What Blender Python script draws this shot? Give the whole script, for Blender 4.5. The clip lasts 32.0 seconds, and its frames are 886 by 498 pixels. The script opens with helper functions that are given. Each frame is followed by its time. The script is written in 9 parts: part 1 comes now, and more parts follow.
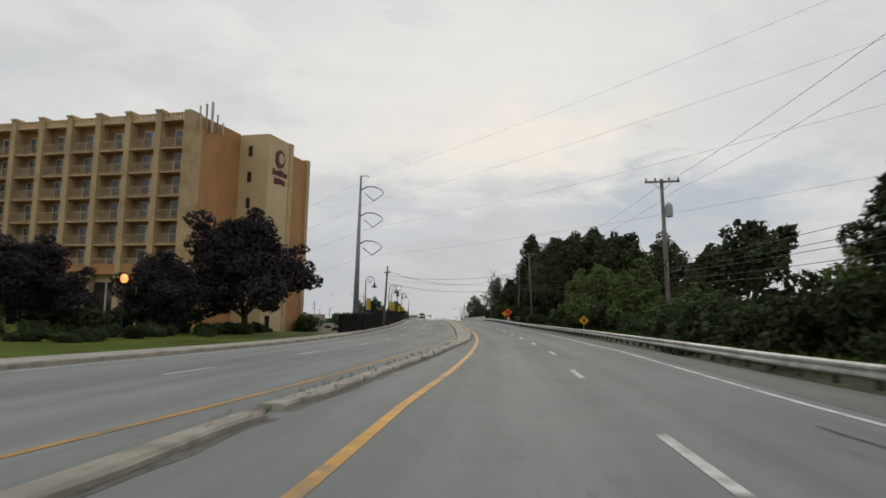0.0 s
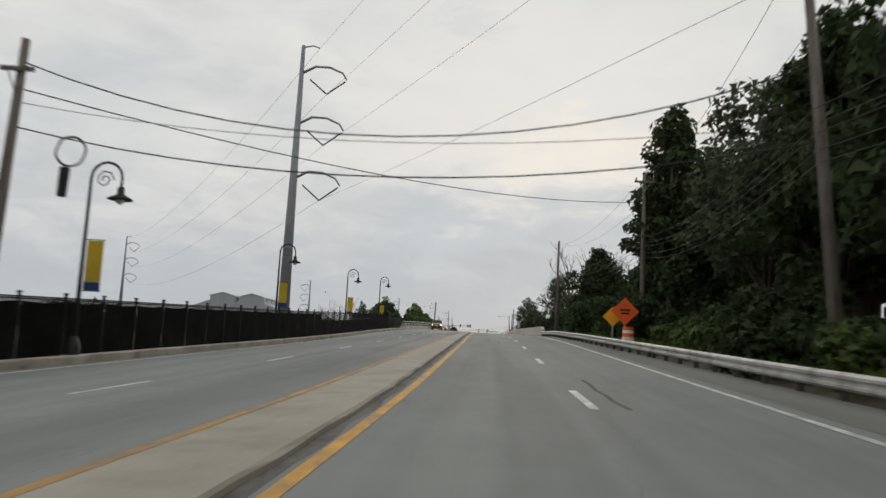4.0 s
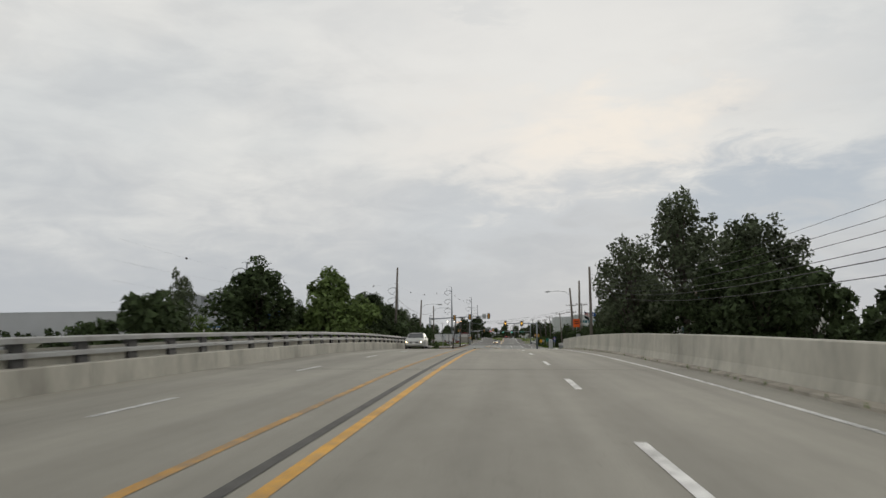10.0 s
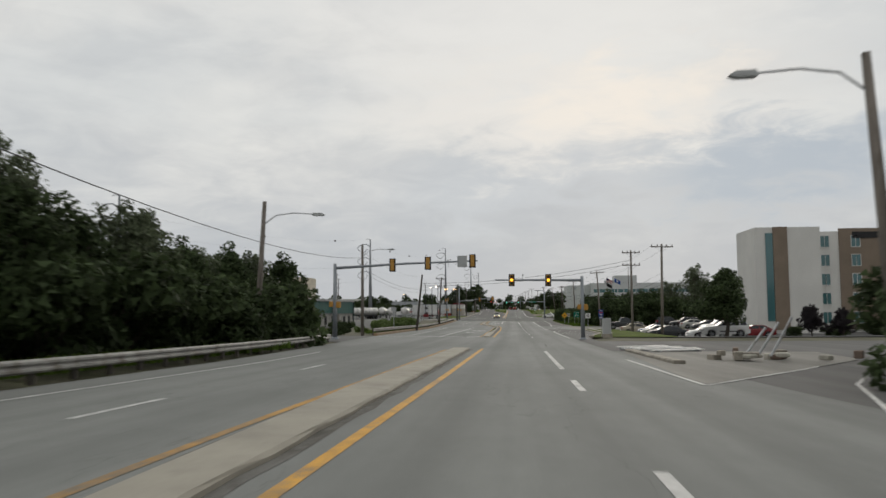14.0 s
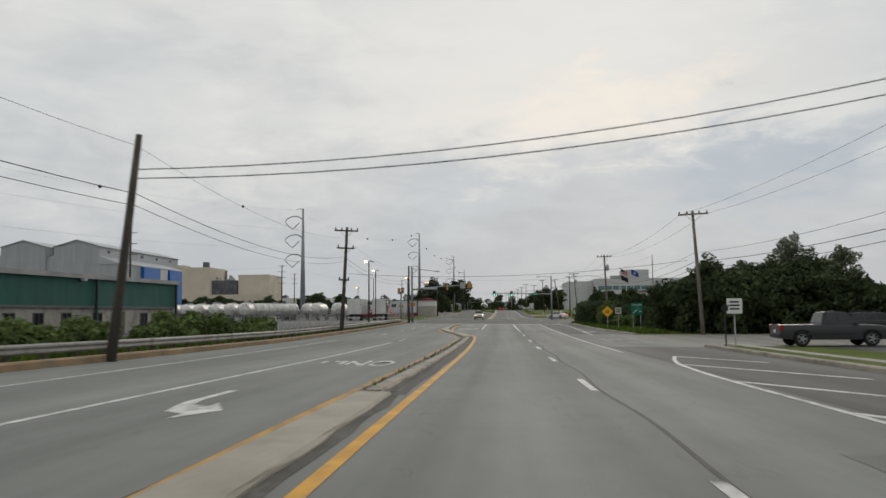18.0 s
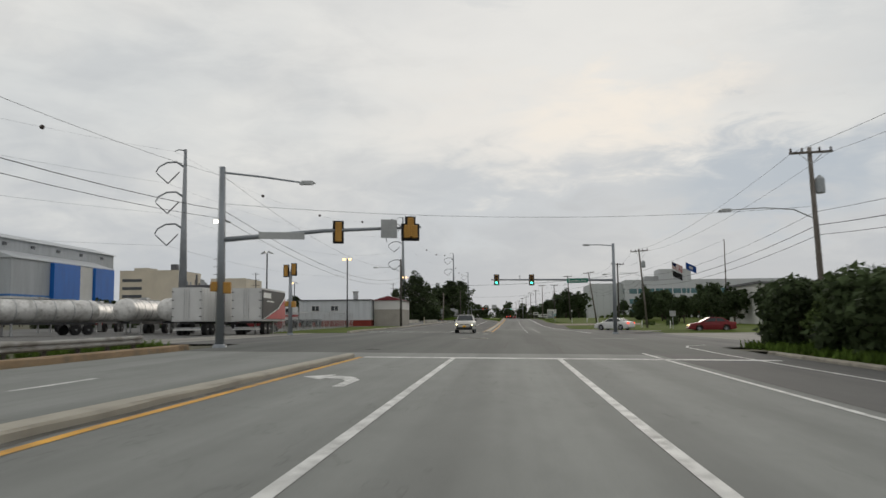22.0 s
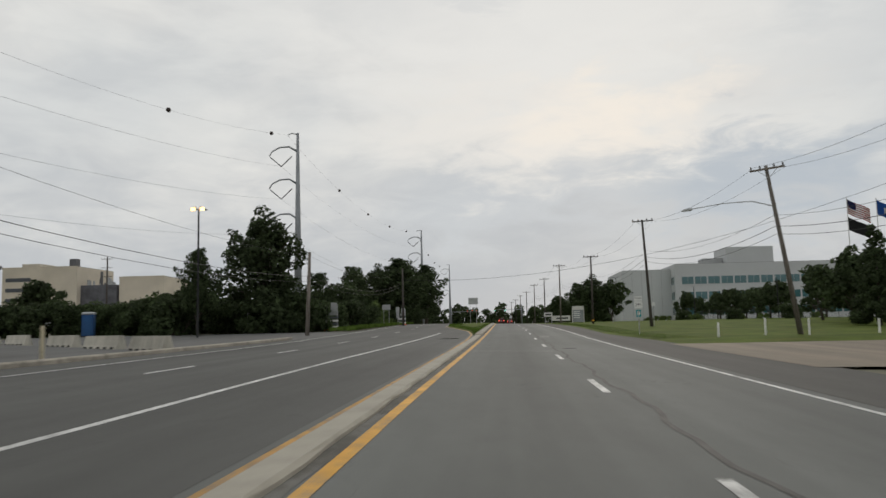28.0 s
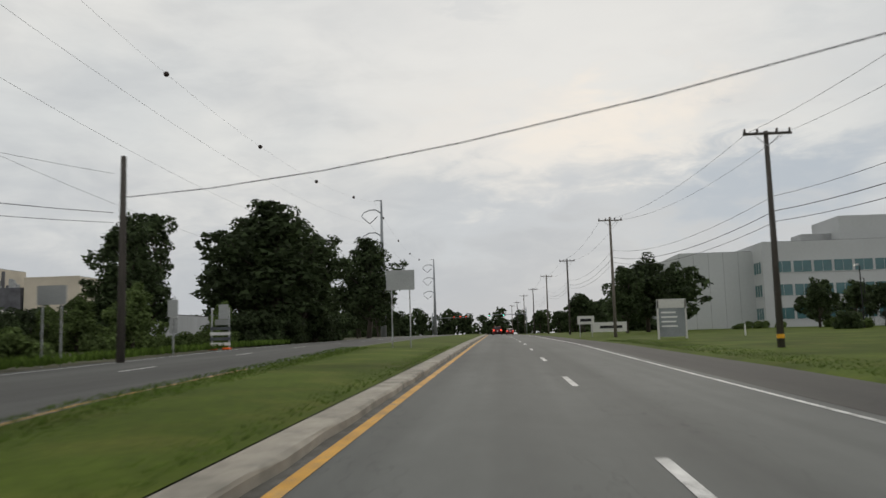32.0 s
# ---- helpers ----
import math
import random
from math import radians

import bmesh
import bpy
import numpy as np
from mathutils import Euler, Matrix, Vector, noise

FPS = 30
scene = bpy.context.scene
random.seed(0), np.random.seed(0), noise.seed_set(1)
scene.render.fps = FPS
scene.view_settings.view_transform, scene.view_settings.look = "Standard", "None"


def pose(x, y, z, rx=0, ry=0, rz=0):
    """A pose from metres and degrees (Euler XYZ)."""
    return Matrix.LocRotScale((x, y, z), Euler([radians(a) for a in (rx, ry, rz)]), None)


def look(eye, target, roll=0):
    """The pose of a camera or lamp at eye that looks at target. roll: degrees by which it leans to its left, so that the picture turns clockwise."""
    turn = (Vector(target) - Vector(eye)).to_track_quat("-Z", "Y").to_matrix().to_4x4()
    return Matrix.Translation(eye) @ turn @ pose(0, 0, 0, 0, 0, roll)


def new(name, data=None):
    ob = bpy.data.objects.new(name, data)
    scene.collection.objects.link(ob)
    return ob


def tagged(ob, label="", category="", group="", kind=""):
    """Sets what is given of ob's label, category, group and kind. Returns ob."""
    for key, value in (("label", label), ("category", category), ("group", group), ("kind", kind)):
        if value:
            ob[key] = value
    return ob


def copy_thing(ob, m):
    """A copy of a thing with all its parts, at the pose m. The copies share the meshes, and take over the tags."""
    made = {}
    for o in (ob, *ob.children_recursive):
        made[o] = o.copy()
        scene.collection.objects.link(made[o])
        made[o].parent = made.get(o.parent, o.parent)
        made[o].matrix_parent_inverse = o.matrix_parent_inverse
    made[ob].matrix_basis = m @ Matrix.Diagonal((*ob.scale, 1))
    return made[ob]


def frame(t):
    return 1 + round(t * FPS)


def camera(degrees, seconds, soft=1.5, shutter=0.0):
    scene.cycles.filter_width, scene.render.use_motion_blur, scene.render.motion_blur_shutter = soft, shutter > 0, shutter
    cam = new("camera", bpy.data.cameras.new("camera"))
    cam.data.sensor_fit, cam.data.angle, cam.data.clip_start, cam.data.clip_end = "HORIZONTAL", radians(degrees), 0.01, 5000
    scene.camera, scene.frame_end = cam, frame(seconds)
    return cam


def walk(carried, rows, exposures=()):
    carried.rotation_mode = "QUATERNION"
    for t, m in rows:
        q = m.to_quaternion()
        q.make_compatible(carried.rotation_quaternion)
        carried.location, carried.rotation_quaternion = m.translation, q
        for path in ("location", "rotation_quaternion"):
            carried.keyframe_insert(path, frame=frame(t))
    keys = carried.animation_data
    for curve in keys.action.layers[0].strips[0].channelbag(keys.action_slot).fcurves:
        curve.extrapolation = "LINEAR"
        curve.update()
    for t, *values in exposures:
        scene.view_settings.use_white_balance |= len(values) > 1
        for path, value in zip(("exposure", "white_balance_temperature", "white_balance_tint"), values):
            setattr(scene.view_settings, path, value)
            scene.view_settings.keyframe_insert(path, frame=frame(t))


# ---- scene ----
PATH = [
    (0.0, pose(-6.678, -1.287, 1.622, 96.620, -1.621, -1.760)),
    (0.5, pose(-5.376, 10.810, 1.946, 96.762, -1.688, -1.564)),
    (1.0, pose(-4.198, 22.329, 2.270, 96.799, -1.718, -1.396)),
    (1.5, pose(-3.089, 33.730, 2.601, 96.889, -1.622, -1.355)),
    (2.0, pose(-2.025, 45.569, 2.944, 96.867, -1.394, -0.983)),
    (2.5, pose(-1.115, 56.955, 3.283, 96.975, -1.398, -0.308)),
    (3.0, pose(-0.320, 68.652, 3.657, 97.164, -1.955, 0.574)),
    (3.5, pose(0.282, 79.678, 4.021, 97.282, -2.587, 1.385)),
    (4.0, pose(0.737, 90.601, 4.397, 97.234, -3.003, 2.267)),
    (4.5, pose(1.144, 101.294, 4.789, 97.276, -2.634, 2.797)),
    (6.5, pose(2.004, 146.681, 6.625, 97.451, -2.835, 4.266)),
    (7.0, pose(2.027, 158.032, 7.033, 97.227, -2.719, 4.419)),
    (7.5, pose(2.043, 169.774, 7.411, 96.831, -1.607, 4.478)),
    (8.0, pose(2.057, 180.758, 7.737, 96.929, -0.692, 4.434)),
    (8.5, pose(2.078, 191.030, 8.075, 96.969, -0.111, 4.394)),
    (9.0, pose(2.102, 200.769, 8.384, 96.735, 0.340, 4.427)),
    (9.5, pose(2.117, 211.430, 8.682, 96.505, 0.524, 4.450)),
    (10.0, pose(2.110, 222.490, 8.977, 96.503, 0.571, 4.591)),
    (10.5, pose(2.081, 232.810, 9.219, 96.249, 0.648, 4.742)),
    (11.0, pose(2.037, 243.272, 9.411, 96.044, 0.617, 4.772)),
    (11.5, pose(1.980, 253.939, 9.555, 95.846, 0.541, 4.822)),
    (12.0, pose(1.908, 264.629, 9.652, 95.556, 0.348, 5.003)),
    (12.5, pose(1.811, 275.588, 9.668, 95.331, 0.258, 5.101)),
    (13.0, pose(1.734, 286.211, 9.596, 94.986, 0.119, 5.025)),
    (13.5, pose(1.713, 296.898, 9.491, 94.773, -0.094, 5.019)),
    (14.0, pose(1.740, 307.900, 9.373, 94.448, 0.386, 4.902)),
    (14.5, pose(1.759, 318.788, 9.186, 93.846, 0.597, 4.792)),
    (16.5, pose(1.747, 359.660, 8.542, 94.427, 1.120, 3.994)),
    (17.0, pose(1.747, 369.810, 8.432, 94.626, 0.565, 4.018)),
    (17.5, pose(1.736, 379.732, 8.345, 94.689, 0.380, 4.115)),
    (18.0, pose(1.710, 389.202, 8.253, 94.646, 0.505, 4.180)),
    (18.5, pose(1.745, 399.526, 8.166, 94.730, 0.780, 4.146)),
    (19.0, pose(1.781, 409.271, 8.072, 94.754, 0.728, 4.164)),
    (19.5, pose(1.826, 419.011, 7.976, 94.866, 0.596, 4.191)),
    (20.0, pose(1.835, 429.229, 7.909, 94.866, 0.783, 4.415)),
    (20.5, pose(1.810, 438.600, 7.866, 95.078, 0.968, 4.616)),
    (21.0, pose(1.760, 448.278, 7.888, 95.469, 0.916, 4.828)),
    (21.5, pose(1.700, 458.683, 7.946, 95.458, 1.047, 4.978)),
    (22.0, pose(1.646, 468.461, 7.970, 95.341, 0.507, 4.834)),
    (22.5, pose(1.613, 478.553, 8.029, 95.647, 0.352, 4.771)),
    (23.0, pose(1.595, 488.704, 8.116, 95.628, 0.759, 4.908)),
    (23.5, pose(1.591, 498.994, 8.203, 95.488, 0.674, 4.687)),
    (24.0, pose(1.604, 508.744, 8.287, 95.627, 0.447, 4.396)),
    (24.5, pose(1.607, 518.475, 8.314, 95.334, 0.741, 4.681)),
    (25.0, pose(1.542, 528.821, 8.313, 95.443, 0.936, 5.062)),
    (25.5, pose(1.476, 538.552, 8.346, 95.525, 0.538, 5.156)),
    (27.5, pose(1.461, 579.150, 8.666, 95.681, 0.873, 4.507)),
    (28.0, pose(1.484, 589.774, 8.775, 95.708, 1.183, 4.391)),
    (28.5, pose(1.547, 600.629, 8.921, 96.005, 1.365, 4.321)),
    (29.0, pose(1.615, 611.656, 9.064, 95.820, 1.422, 4.230)),
    (29.5, pose(1.680, 621.899, 9.150, 95.762, 1.204, 4.268)),
    (30.0, pose(1.751, 632.492, 9.278, 95.986, 1.290, 4.117)),
    (30.5, pose(1.822, 642.847, 9.427, 96.046, 0.943, 4.184)),
    (31.0, pose(1.886, 653.490, 9.599, 96.259, 1.096, 4.327)),
    (31.5, pose(1.951, 664.070, 9.810, 96.371, 1.401, 4.302)),
    (32.0, pose(2.028, 674.265, 10.011, 96.240, 1.586, 4.386)),
]
cam = camera(58.12, 32.0, soft=1.5, shutter=0.3)
walk(cam, PATH)

# centre line of the road: northing, easting, height and crossfall in degrees
ROAD_Y = [-105, -87.5, -70, -52.5, -35, -17.5, 0, 17.5, 35, 52.5, 70, 87.5, 105, 122.5, 140, 157.5, 175, 192.5, 210, 227.5, 245, 262.5, 280, 297.5, 315, 332.5, 350, 367.5, 385, 402.5, 420, 437.5, 455, 472.5, 490, 507.5, 525, 542.5, 560, 577.5, 595, 612.5, 630, 647.5, 665, 682.5, 730, 790, 850, 910, 970, 1030, 1090, 1150, 1210, 1270, 1330, 1390, 1450]
ROAD_X = [-21.05, -18.81, -16.6, -14.43, -12.31, -10.22, -8.2, -6.33, -4.62, -3.1, -1.88, -1, -0.48, -0.23, 0.01, 0.11, 0.12, 0.14, 0.15, 0.11, 0.03, -0.09, -0.23, -0.3, -0.27, -0.21, -0.14, -0.06, 0.02, 0.09, 0.16, 0.15, 0.06, -0.02, -0.05, -0.04, -0.07, -0.14, -0.15, -0.14, -0.1, -0.04, 0.02, 0.08, 0.14, 0.17, 0, -0.6, -1.51, -2.67, -3.92, -5.18, -6.44, -7.69, -8.95, -10.21, -11.46, -12.72, -13.98]
ROAD_Z = [-1.45, -1.23, -0.98, -0.71, -0.41, -0.08, 0.3, 0.76, 1.27, 1.78, 2.33, 2.92, 3.57, 4.28, 4.98, 5.64, 6.2, 6.75, 7.27, 7.72, 8.06, 8.25, 8.26, 8.11, 7.88, 7.6, 7.32, 7.09, 6.92, 6.77, 6.61, 6.51, 6.55, 6.63, 6.76, 6.9, 6.94, 7.01, 7.15, 7.29, 7.48, 7.69, 7.88, 8.13, 8.46, 8.77, 9.37, 9.78, 9.99, 10.1, 10.16, 10.19, 10.2, 10.21, 10.22, 10.22, 10.22, 10.22, 10.22]
ROAD_B = [-1.51, -1.51, -1.51, -1.51, -1.51, -1.51, -1.53, -1.66, -1.82, -1.97, -2.13, -2.29, -2.49, -2.75, -3.01, -2.72, -1.4, -0.35, 0.19, 0.44, 0.53, 0.57, 0.61, 0.65, 0.69, 0.7, 0.71, 0.72, 0.73, 0.73, 0.74, 0.75, 0.76, 0.76, 0.77, 0.78, 0.79, 0.81, 0.9, 0.99, 1.14, 1.2, 1.2, 1.2, 1.2, 1.2, 1.2, 1.2, 1.2, 1.2, 1.2, 1.2, 1.2, 1.2, 1.2, 1.2, 1.2, 1.2, 1.2]

# ---- light: an overcast evening sky, the sun low behind cloud ----
SUN_AZ, SUN_EL = radians(9.0), radians(15.0)
sun_dir = Vector((math.sin(SUN_AZ) * math.cos(SUN_EL), math.cos(SUN_AZ) * math.cos(SUN_EL), math.sin(SUN_EL)))


def build_world():
    w = bpy.data.worlds.new("overcast_sky")
    w.use_nodes = True
    scene.world = w
    nt = w.node_tree
    nt.nodes.clear()
    nd, ln = nt.nodes.new, nt.links.new
    out, bg = nd("ShaderNodeOutputWorld"), nd("ShaderNodeBackground")
    co = nd("ShaderNodeTexCoord")
    nrm = nd("ShaderNodeVectorMath"); nrm.operation = "NORMALIZE"
    ln(co.outputs["Generated"], nrm.inputs[0])
    sep = nd("ShaderNodeSeparateXYZ")
    ln(nrm.outputs[0], sep.inputs[0])

    def calc(op, a, b=None, c=None):
        k = nd("ShaderNodeMath"); k.operation = op
        for i, v in enumerate((a, b, c)):
            if isinstance(v, (int, float)):
                k.inputs[i].default_value = v
            elif v is not None:
                ln(v, k.inputs[i])
        return k.outputs[0]

    def cloud(scale, detail, stretch, rough=0.5, dist=0.0):
        """Cloud noise laid over the dome, drawn out along the horizon."""
        mp = nd("ShaderNodeMapping"); mp.inputs["Scale"].default_value = stretch
        ln(nrm.outputs[0], mp.inputs[0])
        n = nd("ShaderNodeTexNoise")
        for k, v in (("Scale", scale), ("Detail", detail), ("Roughness", rough), ("Distortion", dist)):
            n.inputs[k].default_value = v
        ln(mp.outputs[0], n.inputs["Vector"])
        return n

    def ranged(src, a, b, c, d):
        r = nd("ShaderNodeMapRange"); r.interpolation_type = "SMOOTHSTEP"
        for k, v in zip(("From Min", "From Max", "To Min", "To Max"), (a, b, c, d)):
            r.inputs[k].default_value = v
        ln(src, r.inputs[0])
        return r.outputs[0]

    def mixed(kind, fac, a, b):
        k = nd("ShaderNodeMix"); k.data_type, k.blend_type = "RGBA", kind
        for sock, v in (("Factor", fac), ("A", a), ("B", b)):
            if isinstance(v, (int, float)):
                k.inputs[sock].default_value = v
            elif isinstance(v, tuple):
                k.inputs[sock].default_value = (*v, 1)
            else:
                ln(v, k.inputs[sock])
        return k.outputs["Result"]
    big = cloud(2.6, 4, (1, 1, 2.0))
    mid = cloud(7.0, 5, (1, 1, 2.6), 0.55, 0.4)
    fine = cloud(16.0, 5, (0.8, 0.8, 2.4), 0.6, 0.6)
    # bearing and height in degrees, pushed about by the clouds
    deg = 180 / math.pi
    az = calc("MULTIPLY", calc("ARCTAN2", sep.outputs["X"], sep.outputs["Y"]), deg)
    el = calc("MULTIPLY", calc("ARCSINE", sep.outputs["Z"]), deg)
    az = calc("ADD", az, calc("MULTIPLY_ADD", mid.outputs["Fac"], 22.0, -11.0))
    el2 = calc("ADD", el, calc("MULTIPLY_ADD", fine.outputs["Fac"], 9.0, -4.5))
    el2 = calc("ADD", el2, calc("MULTIPLY_ADD", mid.outputs["Fac"], 6.0, -3.0))

    def bank(a, e, wa, we, top):
        """1 in the middle of an oval cloud bank, 0 past its rim."""
        u = calc("DIVIDE", calc("SUBTRACT", az, float(a)), float(wa))
        v = calc("DIVIDE", calc("SUBTRACT", el2, float(e)), float(we))
        d = calc("SQRT", calc("ADD", calc("MULTIPLY", u, u), calc("MULTIPLY", v, v)))
        return ranged(d, 1.0, 0.1, 0.0, top)
    sheet = mixed("MIX", ranged(big.outputs["Fac"], 0.35, 0.62, 0.0, 1.0), (0.63, 0.645, 0.645), (0.735, 0.73, 0.705))
    sheet = mixed("MULTIPLY", 1.0, sheet, mixed("MIX", ranged(mid.outputs["Fac"], 0.34, 0.64, 0.0, 1.0), (0.93, 0.935, 0.945), (1.03, 1.03, 1.025)))
    sheet = mixed("MULTIPLY", 0.6, sheet, mixed("MIX", ranged(fine.outputs["Fac"], 0.34, 0.64, 0.0, 1.0), (0.96, 0.963, 0.97), (1.02, 1.02, 1.02)))
    # brighter sheet overhead in front, grey-blue haze below
    sheet = mixed("MIX", bank(2, 21, 30, 9, 0.7), sheet, (0.775, 0.765, 0.74))
    sheet = mixed("MIX", ranged(el2, 14.0, 1.5, 0.0, 0.95), sheet, (0.475, 0.50, 0.53))
    sheet = mixed("MIX", bank(2, 8.8, 18, 3.0, 0.4), sheet, (0.53, 0.565, 0.605))
    # glow of the veiled sun
    sheet = mixed("MIX", bank(4.5, 14.2, 19, 5.5, 0.75), sheet, (0.82, 0.785, 0.735))
    sheet = mixed("MIX", bank(8.5, 14.8, 8, 4.5, 0.7), sheet, (0.88, 0.81, 0.72))
    # blue-grey banks beside and below it
    sheet = mixed("MIX", bank(19, 9.6, 13, 4.6, 0.9), sheet, (0.435, 0.488, 0.545))
    sheet = mixed("MIX", bank(24, 18, 10, 5, 0.5), sheet, (0.60, 0.62, 0.63))
    sheet = mixed("MIX", bank(-2, 23.5, 7, 1.8, 0.4), sheet, (0.60, 0.615, 0.625))
    sky = nd("ShaderNodeTexSky"); sky.sky_type = "NISHITA"; sky.sun_disc = False
    sky.sun_elevation, sky.sun_rotation = SUN_EL, SUN_AZ
    ln(mixed("ADD", 0.0012, sheet, sky.outputs[0]), bg.inputs["Color"])
    bg.inputs["Strength"].default_value = 1.0
    ln(bg.outputs[0], out.inputs[0])


build_world()
sun = new("sun", bpy.data.lights.new("sun", "SUN"))
sun.data.energy, sun.data.angle, sun.data.color = 0.55, radians(25), (1.0, 0.9, 0.78)
sun.matrix_world = look((0, 0, 60), Vector((0, 0, 60)) - sun_dir)

# ---- materials ----
MATS = {}


def shade(name, color, rough=0.8, metal=0.0, var=0.18, scale=0.6, fine=14.0, bump=0.15, rnd=0.0, spec=0.35, stretch=(1, 1, 1), stain=None, island=0.0, trans=0.0):
    """A surface of one base colour with large stains, fine grain and slight relief."""
    if name in MATS:
        return MATS[name]
    m = bpy.data.materials.new(name)
    m.use_nodes = True
    nt = m.node_tree
    nd, ln = nt.nodes.new, nt.links.new
    bsdf = nt.nodes["Principled BSDF"]
    geo = nd("ShaderNodeNewGeometry")
    mp = nd("ShaderNodeMapping"); mp.inputs["Scale"].default_value = stretch
    ln(geo.outputs["Position"], mp.inputs[0])
    big, small = nd("ShaderNodeTexNoise"), nd("ShaderNodeTexNoise")
    for n, s, d in ((big, scale, 5), (small, fine, 3)):
        n.inputs["Scale"].default_value, n.inputs["Detail"].default_value = s, d
        ln(mp.outputs[0], n.inputs["Vector"])
    rb = nd("ShaderNodeMapRange")
    rb.inputs["From Min"].default_value, rb.inputs["From Max"].default_value = 0.3, 0.7
    rb.inputs["To Min"].default_value, rb.inputs["To Max"].default_value = 1 - var, 1 + var
    ln(big.outputs["Fac"], rb.inputs[0])
    rf = nd("ShaderNodeMapRange")
    rf.inputs["From Min"].default_value, rf.inputs["From Max"].default_value = 0.3, 0.7
    rf.inputs["To Min"].default_value, rf.inputs["To Max"].default_value = 1 - var * 0.6, 1 + var * 0.6
    ln(small.outputs["Fac"], rf.inputs[0])
    mu = nd("ShaderNodeMath"); mu.operation = "MULTIPLY"
    ln(rb.outputs[0], mu.inputs[0]); ln(rf.outputs[0], mu.inputs[1])
    last = mu.outputs[0]
    for src, amount in (("o", rnd), ("i", island)):
        if amount:
            inf = nd("ShaderNodeObjectInfo") if src == "o" else geo
            ro = nd("ShaderNodeMapRange")
            ro.inputs["To Min"].default_value, ro.inputs["To Max"].default_value = 1 - amount, 1 + amount
            ln(inf.outputs["Random" if src == "o" else "Random Per Island"], ro.inputs[0])
            m2 = nd("ShaderNodeMath"); m2.operation = "MULTIPLY"
            ln(last, m2.inputs[0]); ln(ro.outputs[0], m2.inputs[1])
            last = m2.outputs[0]
    vm = nd("ShaderNodeVectorMath"); vm.operation = "SCALE"
    if stain:
        st = nd("ShaderNodeMix"); st.data_type = "RGBA"
        st.inputs["A"].default_value, st.inputs["B"].default_value = (*color, 1), (*stain, 1)
        sn = nd("ShaderNodeTexNoise"); sn.inputs["Scale"].default_value, sn.inputs["Detail"].default_value = scale * 2.3, 6
        ln(mp.outputs[0], sn.inputs["Vector"])
        sr = nd("ShaderNodeMapRange")
        sr.inputs["From Min"].default_value, sr.inputs["From Max"].default_value = 0.5, 0.72
        ln(sn.outputs["Fac"], sr.inputs[0]); ln(sr.outputs[0], st.inputs["Factor"])
        ln(st.outputs["Result"], vm.inputs[0])
    else:
        vm.inputs[0].default_value = color
    ln(last, vm.inputs["Scale"])
    ln(vm.outputs[0], bsdf.inputs["Base Color"])
    bsdf.inputs["Metallic"].default_value = metal
    bsdf.inputs["Specular IOR Level"].default_value = spec
    rr = nd("ShaderNodeMapRange")
    rr.inputs["To Min"].default_value, rr.inputs["To Max"].default_value = max(0.03, rough - 0.12), min(1, rough + 0.1)
    ln(small.outputs["Fac"], rr.inputs[0]); ln(rr.outputs[0], bsdf.inputs["Roughness"])
    if bump:
        bp = nd("ShaderNodeBump")
        bp.inputs["Strength"].default_value, bp.inputs["Distance"].default_value = bump, 0.02
        ln(small.outputs["Fac"], bp.inputs["Height"]); ln(bp.outputs[0], bsdf.inputs["Normal"])
    if trans:
        tr = nd("ShaderNodeBsdfTranslucent"); mx = nd("ShaderNodeMixShader")
        ln(vm.outputs[0], tr.inputs["Color"])
        mx.inputs[0].default_value = trans
        ln(bsdf.outputs[0], mx.inputs[1]); ln(tr.outputs[0], mx.inputs[2])
        ln(mx.outputs[0], nt.nodes["Material Output"].inputs["Surface"])
    MATS[name] = m
    return m


def lamp_mat(name, color, strength):
    if name not in MATS:
        m = bpy.data.materials.new(name)
        m.use_nodes = True
        b = m.node_tree.nodes["Principled BSDF"]
        b.inputs["Base Color"].default_value = (*color, 1)
        b.inputs["Emission Color"].default_value = (*color, 1)
        b.inputs["Emission Strength"].default_value = strength
        MATS[name] = m
    return MATS[name]


def glass_mat(name="window_glass", color=(0.02, 0.025, 0.03), rough=0.06):
    """A dark pane that mirrors the sky, with the dim room behind it."""
    if name not in MATS:
        m = bpy.data.materials.new(name)
        m.use_nodes = True
        nt = m.node_tree
        b = nt.nodes["Principled BSDF"]
        n = nt.nodes.new("ShaderNodeTexNoise"); n.inputs["Scale"].default_value = 0.8
        r = nt.nodes.new("ShaderNodeValToRGB")
        r.color_ramp.elements[0].color = (*color, 1)
        r.color_ramp.elements[1].color = (*[min(1, c * 2.2 + 0.01) for c in color], 1)
        nt.links.new(n.outputs["Fac"], r.inputs[0]); nt.links.new(r.outputs[0], b.inputs["Base Color"])
        b.inputs["Roughness"].default_value, b.inputs["IOR"].default_value = rough, 1.5
        b.inputs["Specular IOR Level"].default_value = 0.7
        MATS[name] = m
    return MATS[name]


